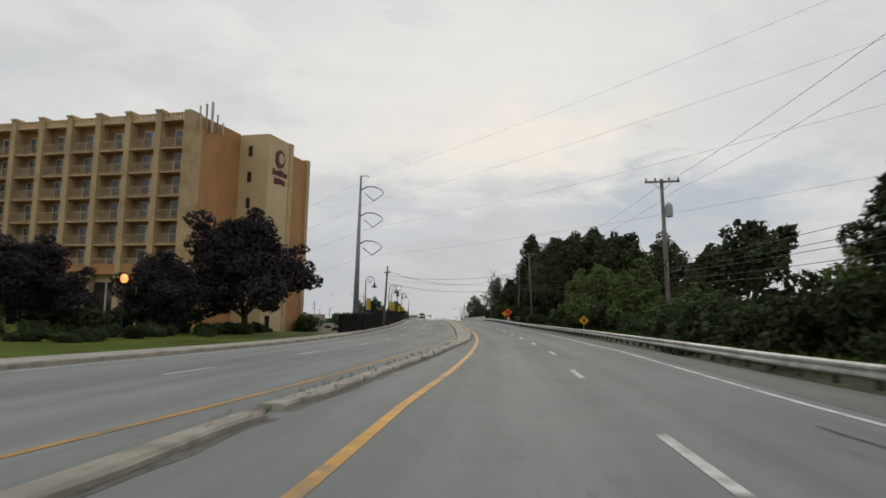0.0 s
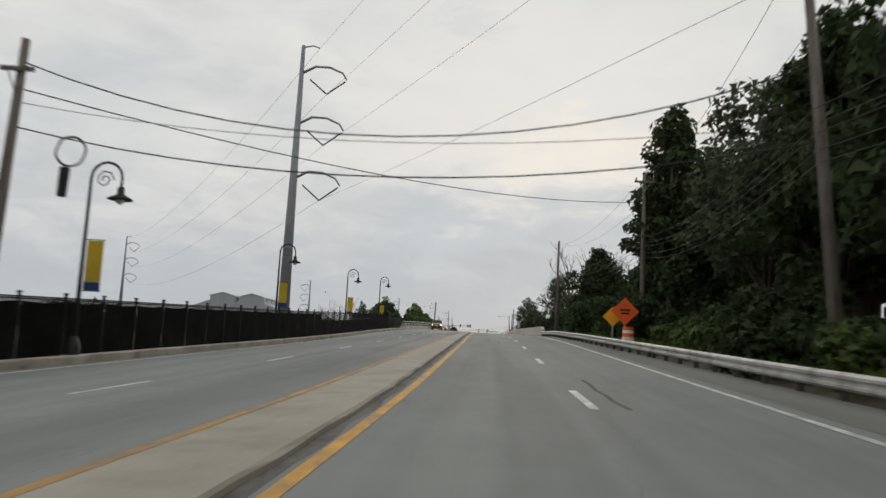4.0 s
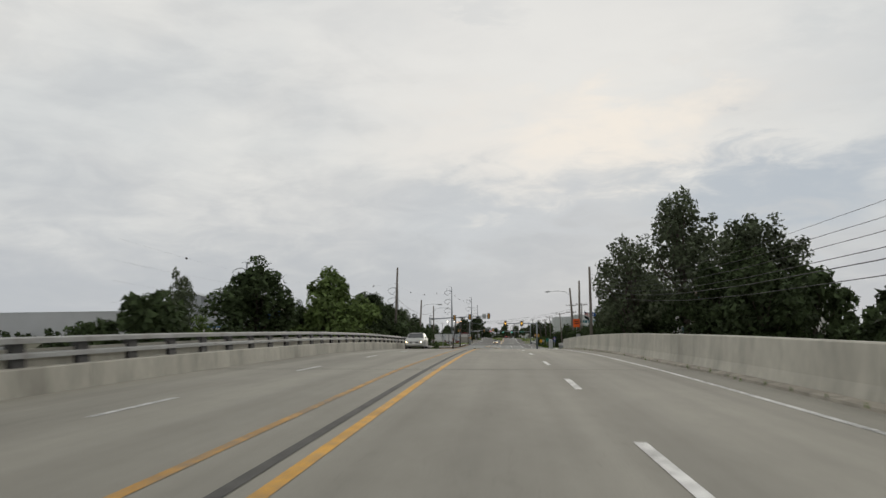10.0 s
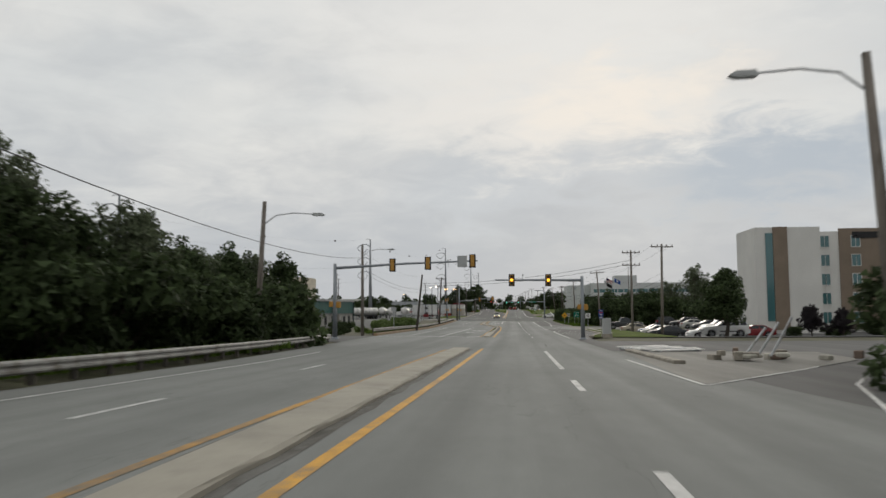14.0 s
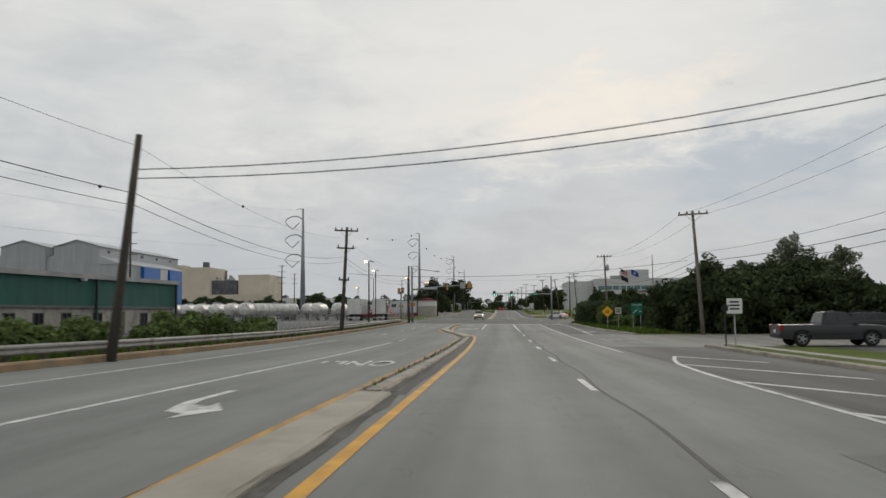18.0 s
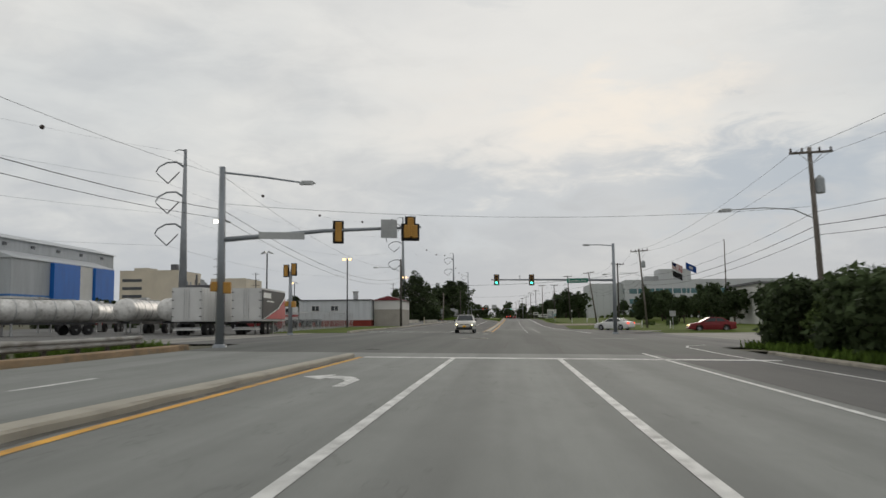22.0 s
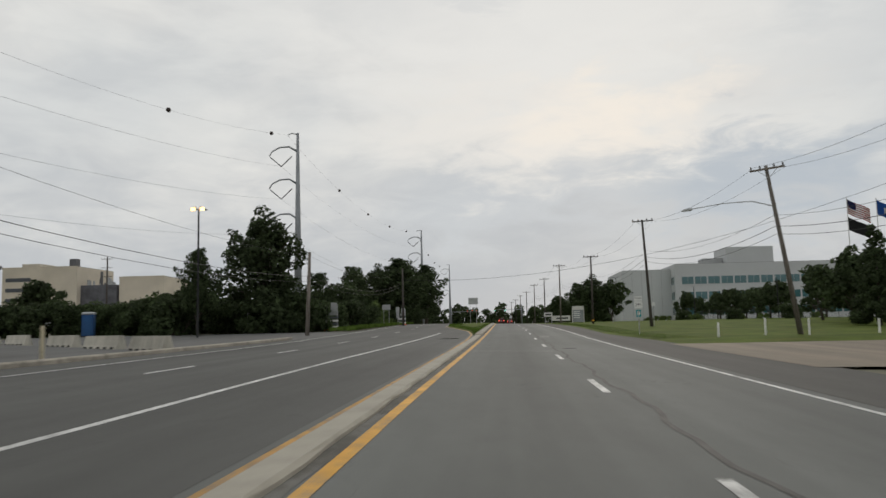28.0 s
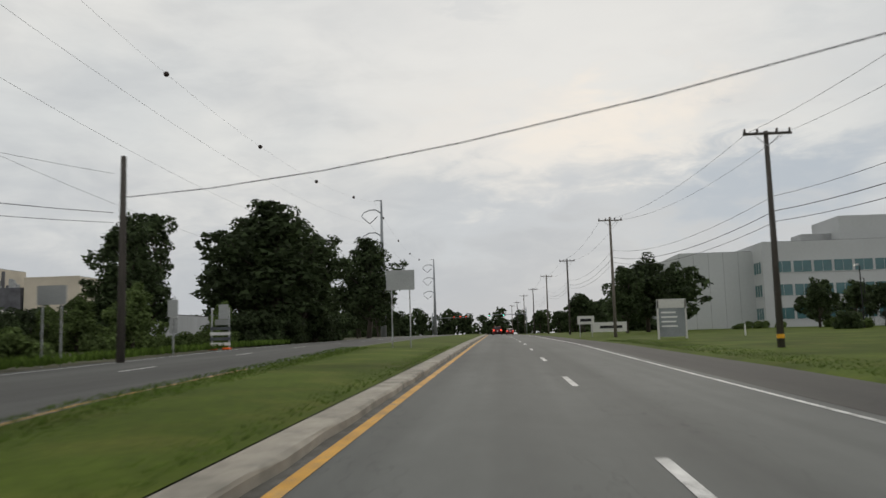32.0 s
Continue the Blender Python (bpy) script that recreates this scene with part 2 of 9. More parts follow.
def road_mat(name, base, dark, patch):
    """Worn paving: long wheel tracks, oil down the lanes, grain, patches and thin cracks, laid out in metres."""
    m = bpy.data.materials.new(name)
    m.use_nodes = True
    nt = m.node_tree
    nd, ln = nt.nodes.new, nt.links.new
    bsdf = nt.nodes["Principled BSDF"]
    uv = nd("ShaderNodeUVMap")

    def nz(scale, detail, stretch, rough=0.55):
        mp = nd("ShaderNodeMapping"); mp.inputs["Scale"].default_value = stretch
        ln(uv.outputs[0], mp.inputs[0])
        n = nd("ShaderNodeTexNoise")
        n.inputs["Scale"].default_value, n.inputs["Detail"].default_value, n.inputs["Roughness"].default_value = scale, detail, rough
        ln(mp.outputs[0], n.inputs["Vector"])
        return n

    def rng(src, a, b, c, d):
        r = nd("ShaderNodeMapRange")
        for k, v in zip(("From Min", "From Max", "To Min", "To Max"), (a, b, c, d)):
            r.inputs[k].default_value = v
        ln(src, r.inputs[0])
        return r.outputs[0]

    def mul(a, b):
        k = nd("ShaderNodeMath"); k.operation = "MULTIPLY"
        ln(a, k.inputs[0]); ln(b, k.inputs[1])
        return k.outputs[0]
    lane = rng(nz(1.0, 3, (0.75, 0.008, 1)).outputs["Fac"], 0.32, 0.68, 0.80, 1.14)
    blot = rng(nz(1.0, 5, (0.16, 0.05, 1)).outputs["Fac"], 0.3, 0.7, 0.86, 1.12)
    mid = rng(nz(1.0, 5, (1.3, 0.5, 1), 0.7).outputs["Fac"], 0.3, 0.7, 0.93, 1.07)
    grain = nz(38, 3, (1, 1, 1), 0.7)
    gr = rng(grain.outputs["Fac"], 0.3, 0.7, 0.86, 1.14)
    crack_n = nz(0.22, 5, (1, 0.35, 1), 0.62)
    ab = nd("ShaderNodeMath"); ab.operation = "SUBTRACT"; ab.inputs[1].default_value = 0.5
    ln(crack_n.outputs["Fac"], ab.inputs[0])
    ab2 = nd("ShaderNodeMath"); ab2.operation = "ABSOLUTE"; ln(ab.outputs[0], ab2.inputs[0])
    crack = rng(ab2.outputs[0], 0.0, 0.0022, 0.4 + 0.6 * patch, 1.0)
    val = mul(mul(mul(lane, blot), mul(mid, gr)), crack)
    mix = nd("ShaderNodeMix"); mix.data_type = "RGBA"
    mix.inputs["A"].default_value, mix.inputs["B"].default_value = (*base, 1), (*dark, 1)
    ln(rng(nz(1.0, 4, (0.3, 0.022, 1)).outputs["Fac"], 0.45, 0.75, 0.0, 0.75), mix.inputs["Factor"])
    sc = nd("ShaderNodeVectorMath"); sc.operation = "SCALE"
    ln(mix.outputs["Result"], sc.inputs[0]); ln(val, sc.inputs["Scale"])
    ln(sc.outputs[0], bsdf.inputs["Base Color"])
    ln(rng(grain.outputs["Fac"], 0.3, 0.7, 0.72, 0.95), bsdf.inputs["Roughness"])
    bsdf.inputs["Specular IOR Level"].default_value = 0.3
    bp = nd("ShaderNodeBump"); bp.inputs["Strength"].default_value, bp.inputs["Distance"].default_value = 0.25, 0.01
    ln(grain.outputs["Fac"], bp.inputs["Height"]); ln(bp.outputs[0], bsdf.inputs["Normal"])
    MATS[name] = m
    return m


ASPHALT = road_mat("asphalt", (0.218, 0.23, 0.222), (0.15, 0.158, 0.154), 0.6)
ASPHALT_MID = road_mat("asphalt_mid", (0.209, 0.217, 0.205), (0.146, 0.152, 0.144), 0.6)
ASPHALT_DARK = road_mat("asphalt_new", (0.104, 0.110, 0.102), (0.074, 0.079, 0.074), 0.6)
ASPHALT_FAR = road_mat("asphalt_far", (0.130, 0.136, 0.128), (0.087, 0.091, 0.086), 0.6)
SHOULDER = road_mat("shoulder_asphalt", (0.065, 0.063, 0.058), (0.042, 0.041, 0.038), 0.6)
DECK = road_mat("deck_concrete", (0.285, 0.272, 0.232), (0.215, 0.205, 0.175), 0.85)
SIDE_ASPHALT = road_mat("side_asphalt", (0.12, 0.12, 0.116), (0.085, 0.085, 0.083), 0.7)
CLIMB_EDGE = road_mat("dirty_edge_asphalt", (0.165, 0.168, 0.158), (0.11, 0.11, 0.104), 0.6)
LOT = road_mat("lot_paving", (0.25, 0.24, 0.215), (0.18, 0.175, 0.16), 0.7)
WHITE_PAINT = shade("road_paint_white", (0.62, 0.62, 0.6), 0.7, var=0.2, scale=1.5, fine=9, stain=(0.36, 0.36, 0.35))
def worn(m, under, lo, hi, scale=5.0):
    """Lets the paving show through old paint in chips and thin spots."""
    nt = m.node_tree
    b = nt.nodes["Principled BSDF"]
    src = b.inputs["Base Color"].links[0].from_socket
    g = nt.nodes.new("ShaderNodeNewGeometry")
    n, n2 = nt.nodes.new("ShaderNodeTexNoise"), nt.nodes.new("ShaderNodeTexNoise")
    n.inputs["Scale"].default_value, n.inputs["Detail"].default_value, n.inputs["Roughness"].default_value = scale, 8, 0.75
    n2.inputs["Scale"].default_value, n2.inputs["Detail"].default_value = 0.35, 3
    ad = nt.nodes.new("ShaderNodeMath"); ad.operation = "MULTIPLY_ADD"; ad.inputs[1].default_value = 0.6
    for k in (n, n2):
        nt.links.new(g.outputs["Position"], k.inputs["Vector"])
    nt.links.new(n2.outputs["Fac"], ad.inputs[0]); nt.links.new(n.outputs["Fac"], ad.inputs[2])
    r = nt.nodes.new("ShaderNodeMapRange")
    r.inputs["From Min"].default_value, r.inputs["From Max"].default_value = lo, hi
    r.inputs["To Max"].default_value = 0.85
    nt.links.new(ad.outputs[0], r.inputs[0])
    mx = nt.nodes.new("ShaderNodeMix"); mx.data_type = "RGBA"
    mx.inputs["B"].default_value = (*under, 1)
    nt.links.new(r.outputs[0], mx.inputs["Factor"]); nt.links.new(src, mx.inputs["A"])
    nt.links.new(mx.outputs["Result"], b.inputs["Base Color"])
    return m


worn(WHITE_PAINT, (0.17, 0.17, 0.165), 0.83, 1.0)
YELLOW_OLD = worn(shade("road_paint_yellow_old", (0.50, 0.265, 0.05), 0.75, var=0.2, scale=1.5, fine=9, stain=(0.36, 0.23, 0.09)), (0.16, 0.15, 0.13), 0.72, 0.95)
YELLOW_PAINT = shade("road_paint_yellow", (0.60, 0.31, 0.035), 0.7, var=0.2, scale=1.5, fine=9, stain=(0.42, 0.26, 0.09))
worn(YELLOW_PAINT, (0.17, 0.165, 0.15), 0.84, 1.0)
GUTTER = worn(shade("gutter_strip", (0.085, 0.08, 0.068), 0.9, var=0.3, scale=1.3, fine=9), (0.17, 0.168, 0.155), 0.74, 0.9)
KERB = shade("kerb_concrete", (0.34, 0.31, 0.26), 0.9, var=0.22, scale=0.8, fine=12, stain=(0.2, 0.19, 0.16))
KERB_TAN = shade("tan_kerb_concrete", (0.28, 0.195, 0.115), 0.9, var=0.22, scale=0.8, fine=12, stain=(0.2, 0.165, 0.12))
MEDIAN = shade("median_concrete", (0.36, 0.335, 0.28), 0.9, var=0.1, scale=0.7, fine=14, stain=(0.30, 0.28, 0.235))
PARAPET = shade("parapet_concrete", (0.47, 0.45, 0.39), 0.9, var=0.16, scale=0.5, fine=8, stain=(0.34, 0.325, 0.28), stretch=(1, 1, 0.35))
JOINT = shade("joint_tar", (0.07, 0.068, 0.062), 0.8, var=0.3, scale=2)
WALK = shade("pavement_concrete", (0.36, 0.34, 0.30), 0.9, var=0.18, scale=0.7, fine=10, stain=(0.25, 0.235, 0.2))
STEEL = shade("galvanised_steel", (0.42, 0.43, 0.44), 0.5, 0.55, var=0.15, scale=1.2, fine=6, stain=(0.27, 0.25, 0.23))
RAIL = shade("rail_steel", (0.48, 0.48, 0.46), 0.55, 0.35, var=0.16, scale=0.9, fine=6, stain=(0.3, 0.27, 0.22))
RAIL_DULL = shade("rail_steel_dull", (0.30, 0.295, 0.28), 0.65, 0.3, var=0.2, scale=0.9, fine=6, stain=(0.15, 0.13, 0.11))
MAST = shade("mast_steel", (0.26, 0.28, 0.30), 0.5, 0.4, var=0.12)
WOOD = shade("weathered_pole_wood", (0.17, 0.15, 0.13), 0.92, var=0.3, scale=1.0, fine=18, stretch=(6, 6, 0.6), stain=(0.1, 0.085, 0.07), rnd=0.2)
DARKWOOD = shade("creosoted_pole_wood", (0.075, 0.066, 0.058), 0.9, var=0.3, scale=1.0, fine=18, stretch=(6, 6, 0.6))
BLACK = shade("black_metal", (0.02, 0.021, 0.022), 0.55, 0.2, var=0.2)
CABLE = shade("black_cable", (0.03, 0.03, 0.032), 0.6, var=0.1, bump=0)
THINWIRE = shade("aluminium_wire", (0.30, 0.31, 0.32), 0.5, 0.3, var=0.1, bump=0)
PYLON = shade("weathered_pylon_steel", (0.27, 0.285, 0.30), 0.6, 0.3, var=0.12)
GRASS_SOIL = shade("grass_ground", (0.075, 0.105, 0.017), 0.95, spec=0.05, var=0.3, scale=0.25, fine=6, bump=0.4, stain=(0.105, 0.12, 0.026))
VERGE = shade("verge_ground", (0.105, 0.1, 0.065), 0.95, var=0.35, scale=0.3, fine=5, bump=0.4, stain=(0.065, 0.075, 0.03))
BLADES = shade("grass_blades", (0.095, 0.15, 0.03), 0.9, spec=0.05, var=0.3, scale=0.35, fine=3, island=0.35, trans=0.25, bump=0)
LEAF = shade("leaf_green", (0.052, 0.073, 0.032), 0.75, var=0.3, scale=0.5, fine=2.5, island=0.5, rnd=0.22, trans=0.3, bump=0, spec=0.12)
LEAF_LIGHT = shade("leaf_light_green", (0.10, 0.14, 0.045), 0.75, var=0.3, scale=0.6, fine=2.5, island=0.4, rnd=0.15, trans=0.22, bump=0, spec=0.12)
LEAF_DARK = shade("leaf_purple", (0.032, 0.027, 0.03), 0.7, var=0.3, scale=0.6, fine=2.5, island=0.4, rnd=0.1, trans=0.08, bump=0, spec=0.12)
LEAF_GREY = shade("leaf_grey_green", (0.10, 0.12, 0.072), 0.75, var=0.25, scale=0.6, fine=2.5, island=0.4, rnd=0.15, trans=0.35, bump=0, spec=0.12)
BARK = shade("bark", (0.075, 0.062, 0.05), 0.95, var=0.35, scale=1.5, fine=16, stretch=(4, 4, 0.7), bump=0.5)
SIGN_BACK = shade("sign_back", (0.40, 0.41, 0.41), 0.5, 0.35, var=0.12)
SIGN_WHITE = shade("sign_white", (0.72, 0.72, 0.70), 0.5, var=0.06)
SIGN_GREEN = shade("sign_green", (0.0, 0.16, 0.10), 0.5, var=0.08)
SIGN_YELLOW = shade("sign_yellow", (0.80, 0.40, 0.02), 0.5, var=0.08)
SIGN_ORANGE = shade("sign_orange", (0.85, 0.13, 0.02), 0.5, var=0.08)
SIGN_BLACK = shade("sign_black", (0.015, 0.015, 0.016), 0.6, var=0.1)
GLASS = glass_mat()

# ---- ground lines of the place ----
GRID = np.arange(-105.0, 1449.0, 1.0)


def fine_line(values, w=9):
    v = np.interp(GRID, ROAD_Y, values)
    k = np.hanning(2 * w + 1)
    return np.convolve(np.pad(v, w, mode="reflect", reflect_type="odd"), k / k.sum(), "valid")


FX, FZ, FB = fine_line(ROAD_X), fine_line(ROAD_Z), fine_line(ROAD_B)
FH = np.arctan2(-np.gradient(FX), 1.0)


def line(pairs):
    ys, vs = [p[0] for p in pairs], [p[1] for p in pairs]
    return lambda y: float(np.interp(y, ys, vs))


def at(y, l=0.0, up=0.0):
    """A place on the road's surface: y metres along, l to the right of the near yellow line, up above the paving."""
    h, b = float(np.interp(y, GRID, FH)), radians(float(np.interp(y, GRID, FB)))
    lb = max(-13.0, min(11.0, l))
    return Vector((float(np.interp(y, GRID, FX)) + l * math.cos(h), y + l * math.sin(h), float(np.interp(y, GRID, FZ)) - lb * math.tan(b) + up))


def heading(y):
    return float(np.interp(y, GRID, FH))


def drop(y, l):
    """How far the land lies below the road: beside the bridge and its ramps."""
    a = abs(l)
    ramp = float(np.interp(y, [150, 205, 285, 325], [0, -5.5, -5.0, 0]))
    side = min(1.0, max(0.0, (a - 9.5) / 7.0))
    # the car park lies a little lower than the road
    hollow = float(np.interp(y, [388, 400, 418, 432], [0, -0.6, -0.5, 0])) * min(1.0, max(0.0, (l - 15.0) / 4.0))
    return ramp * side + hollow


def land(y, l, up=0.0):
    p = at(y, l, up)
    p.z += drop(y, l)
    return p


# ---- mesh helpers ----
def mesh_of(name, verts, faces, mat, uvs=None, smooth=False):
    me = bpy.data.meshes.new(name)
    me.from_pydata([tuple(v) for v in verts], [], faces)
    me.materials.append(mat)
    if uvs is not None:
        layer = me.uv_layers.new(name="UVMap")
        idx = np.empty(len(me.loops), dtype=np.int32)
        me.loops.foreach_get("vertex_index", idx)
        layer.data.foreach_set("uv", np.asarray(uvs, dtype=np.float32)[idx].ravel())
    if smooth:
        me.polygons.foreach_set("use_smooth", [True] * len(me.polygons))
    me.update()
    return me


def part(name, bm, mat, parent=None, label="", smooth=False):
    """One bmesh (or mesh) as one object under its thing."""
    if isinstance(bm, bmesh.types.BMesh):
        me = bpy.data.meshes.new(name)
        bmesh.ops.recalc_face_normals(bm, faces=bm.faces)
        bm.to_mesh(me)
        bm.free()
        me.materials.append(mat)
        if smooth:
            me.polygons.foreach_set("use_smooth", [True] * len(me.polygons))
    else:
        me = bm
    ob = new(name, me)
    if parent is not None:
        ob.parent = parent
    if label:
        tagged(ob, label)
    return ob


def thing(name, label, category, place, turn=0.0, group="", kind="", lean=(0, 0)):
    ob = new(name)
    ob.empty_display_size = 0.3
    ob.matrix_world = Matrix.LocRotScale(Vector(place), Euler((radians(lean[0]), radians(lean[1]), turn)), None)
    return tagged(ob, label, category, group, kind)


def box(bm, c, s, rz=0.0, bevel=0.0):
    r = bmesh.ops.create_cube(bm, size=1.0, matrix=Matrix.LocRotScale(Vector(c), Euler((0, 0, rz)), Vector(s)))
    if bevel:
        edges = {e for v in r["verts"] for e in v.link_edges}
        bmesh.ops.bevel(bm, geom=list(edges), offset=bevel, segments=1, affect="EDGES")
    return r["verts"]


def tube(bm, pts, r0, r1=None, sides=8, caps=True):
    """A round bar along points, tapering from r0 to r1."""
    r1 = r0 if r1 is None else r1
    pts = [Vector(p) for p in pts]
    rings, prev = [], None
    for i, p in enumerate(pts):
        d = (pts[min(i + 1, len(pts) - 1)] - pts[max(i - 1, 0)]).normalized()
        a = d.orthogonal().normalized() if prev is None else (prev - d * prev.dot(d)).normalized()
        prev = a
        b = d.cross(a)
        r = r0 + (r1 - r0) * i / max(1, len(pts) - 1)
        rings.append([bm.verts.new(p + (a * math.cos(k) + b * math.sin(k)) * r) for k in (2 * math.pi * j / sides for j in range(sides))])
    for u, v in zip(rings, rings[1:]):
        for j in range(sides):
            bm.faces.new((u[j], u[(j + 1) % sides], v[(j + 1) % sides], v[j]))
    if caps:
        bm.faces.new(rings[0][::-1]); bm.faces.new(rings[-1])


def lathe(bm, prof, sides=12, c=(0, 0, 0)):
    rings = []
    for r, z in prof:
        rings.append([bm.verts.new((c[0] + r * math.cos(2 * math.pi * j / sides), c[1] + r * math.sin(2 * math.pi * j / sides), c[2] + z)) for j in range(sides)])
    for u, v in zip(rings, rings[1:]):
        for j in range(sides):
            bm.faces.new((u[j], u[(j + 1) % sides], v[(j + 1) % sides], v[j]))
    bm.faces.new(rings[0][::-1]); bm.faces.new(rings[-1])


def prism(bm, outline, y0, y1, axis="y"):
    """An outline in x and z drawn out along y (or in y and z along x)."""
    put = (lambda a, b, t: (a, t, b)) if axis == "y" else (lambda a, b, t: (t, a, b))
    u = [bm.verts.new(put(a, b, y0)) for a, b in outline]
    v = [bm.verts.new(put(a, b, y1)) for a, b in outline]
    n = len(u)
    for j in range(n):
        bm.faces.new((u[j], u[(j + 1) % n], v[(j + 1) % n], v[j]))
    bm.faces.new(u[::-1]); bm.faces.new(v)


def stations(y0, y1, step):
    n = max(1, int(math.ceil((y1 - y0) / step)))
    return [y0 + (y1 - y0) * i / n for i in range(n + 1)]


def sweep(name, mat, y0, y1, prof, step=3.0, closed=True, ground=None, parent=None, uv=False, smooth=False):
    """A cross-section, prof(y) -> [(l, up), ...], drawn along the road."""
    put = ground or at
    verts, faces, uvs, n = [], [], [], 0
    ys = stations(y0, y1, step)
    for y in ys:
        p = prof(y)
        n = len(p)
        for l, up in p:
            verts.append(put(y, l, up)); uvs.append((l, y))
    for i in range(len(ys) - 1):
        for j in range(n if closed else n - 1):
            k = (j + 1) % n
            faces.append((i * n + j, i * n + k, (i + 1) * n + k, (i + 1) * n + j))
    if closed:
        faces.append(tuple(range(n))[::-1]); faces.append(tuple((len(ys) - 1) * n + j for j in range(n)))
    me = mesh_of(name, verts, faces, mat, uvs if uv else None, smooth)
    ob = new(name, me)
    if parent is not None:
        ob.parent = parent
    return ob


def setting(ob, label="", category=""):
    return tagged(ob, label, category, kind="structure")


# ---- paving and land ----
edge_r = line([(-60, 6.5), (0, 6.5), (12, 6.42), (33, 6.7), (45, 6.5), (80, 6.2), (100, 5.85), (165, 6.1), (190, 6.22), (212, 6.72), (250, 6.6), (285, 6.45), (300, 6.25), (325, 6.6), (380, 6.85), (508, 6.75), (546, 9.5), (560, 9.0), (582, 7.6), (600, 6.93), (660, 7.1), (690, 7.0), (1400, 7.0)])
pave_r = line([(-60, 8.4), (0, 8.4), (150, 7.2), (165, 7.6), (250, 7.9), (305, 8.1), (318, 8.4), (326, 8.0), (345, 7.9), (365, 8.2), (385, 9.0), (400, 11.6), (455, 12.5), (475, 11.6), (500, 11.4), (546, 12.0), (575, 9.6), (605, 10.8), (640, 10.8), (656, 9.6), (700, 10.4), (800, 9.0), (1400, 9.0)])
near_y = line([(-60, 0.05), (6, 0.1), (12, 0.08), (22, 0.33), (30, 0.42), (40, 0.44), (52, 0.42), (62, 0.34), (75, 0.19), (90, 0.02), (97, 0), (160, 0.02), (167, 0.12), (176, 0.14), (187, 0.16), (200, 0.1), (210, 0.08), (225, 0), (270, 0), (293, -0.15), (306, -0.05), (318, 0.08), (330, 0.18), (352, 0.25), (381, 0.08), (400, 0), (428, -0.05), (436, -0.15), (444.8, -0.25), (447, -0.34), (449.6, -0.46), (451.6, -0.7), (453.5, -1.05), (456, -1.75), (458.8, -2.32), (462.3, -2.78), (465.5, -2.98), (470, -3.22), (477, -3.5), (500, -3.4), (548, -0.1), (590, -0.02), (602, -0.08), (1400, -0.08)])
far_y = line([(-60, -3.8), (6, -3.25), (10, -2.95), (19, -2.52), (29, -2.24), (40, -1.88), (48, -1.4), (60, -1.25), (75, -1.8), (87, -1.84), (97, -1.9), (153, -1.8), (164, -1.57), (170, -1.36), (181, -1.24), (207, -1.13), (225, -1.14), (250, -1.24), (260, -1.12), (275, -1.2), (294, -1.35), (305, -1.42), (315, -1.66), (324, -1.62), (350, -1.6), (381, -1.15), (392, -1.15), (400, -1.27), (437, -1.35), (444.7, -1.48), (446.3, -1.6), (448.7, -1.8), (452.5, -2.2), (456, -2.8), (460.4, -3.55), (463.8, -4.0), (467.2, -4.4), (470.6, -4.58), (477, -4.6), (485, -4.5), (500, -4.0), (548, -1.0), (596, -0.83), (625, -0.85), (640, -0.95), (652, -1.15), (660, -1.68), (665, -2.15), (678, -4.2), (688, -5.8), (720, -7.6), (800, -7.6), (1400, -7.0)])
pave_l = line([(-60, -12.9), (0, -12.7), (20, -12.3), (43, -10.95), (62, -10.8), (90, -10.85), (112, -10.5), (140, -10.1), (175, -9.65), (198, -8.6), (215, -7.25), (257, -7.12), (300, -7.55), (318, -8.1), (335, -8.3), (350, -9.2), (362, -10.0), (384, -11.1), (500, -11.3), (548, -13.2), (570, -12.4), (600, -12.2), (650, -12.0), (690, -13.2), (720, -15.0), (800, -15.5), (1400, -15)])


def paving(name, mat, y0, y1, la, lb, up=0.0, cols=10, step=2.5, ground=None, label="", category="road"):
    fa, fb = (la if callable(la) else (lambda y: la)), (lb if callable(lb) else (lambda y: lb))
    ob = sweep(name, mat, y0, y1, lambda y: [(fa(y) + (fb(y) - fa(y)) * j / cols, up) for j in range(cols + 1)], step, False, ground, uv=True)
    return setting(ob, label, category)


paving("road", ASPHALT, -60, 191.2, pave_l, pave_r, label="worn grey asphalt road climbing to a bridge", category="road")
paving("bridge_deck", DECK, 191.2, 298, pave_l, pave_r, label="pale worn concrete deck of a road bridge", category="road")
paving("road", ASPHALT_MID, 298, 499, pave_l, pave_r, label="worn grey asphalt dual road", category="road")
paving("road", ASPHALT_DARK, 499, 560, pave_l, pave_r, label="darker asphalt at a junction", category="road")
paving("road", ASPHALT_FAR, 560, 1000, pave_l, pave_r, label="grey asphalt dual road beside a lawn", category="road")
for a, b in ((-60, 176), (350, 432), (456, 500), (548, 900)):
    paving("road_shoulder", SHOULDER if a > 500 else CLIMB_EDGE if a < 0 else SIDE_ASPHALT, a, b, lambda y: edge_r(y) + 0.35, lambda y: pave_r(y) - 0.02, 0.004, cols=3, label="dark asphalt road shoulder", category="road")
paving("road", road_mat("asphalt_old_lanes", (0.09, 0.091, 0.086), (0.063, 0.063, 0.06), 0.5), 560, 1000, pave_l, lambda y: far_y(y) - 0.2, 0.0025, cols=6, label="darker asphalt of the opposite lanes", category="road")
paving("road", ASPHALT_FAR, 1000, 1440, pave_l, pave_r, step=20, label="far stretch of grey asphalt road", category="road")
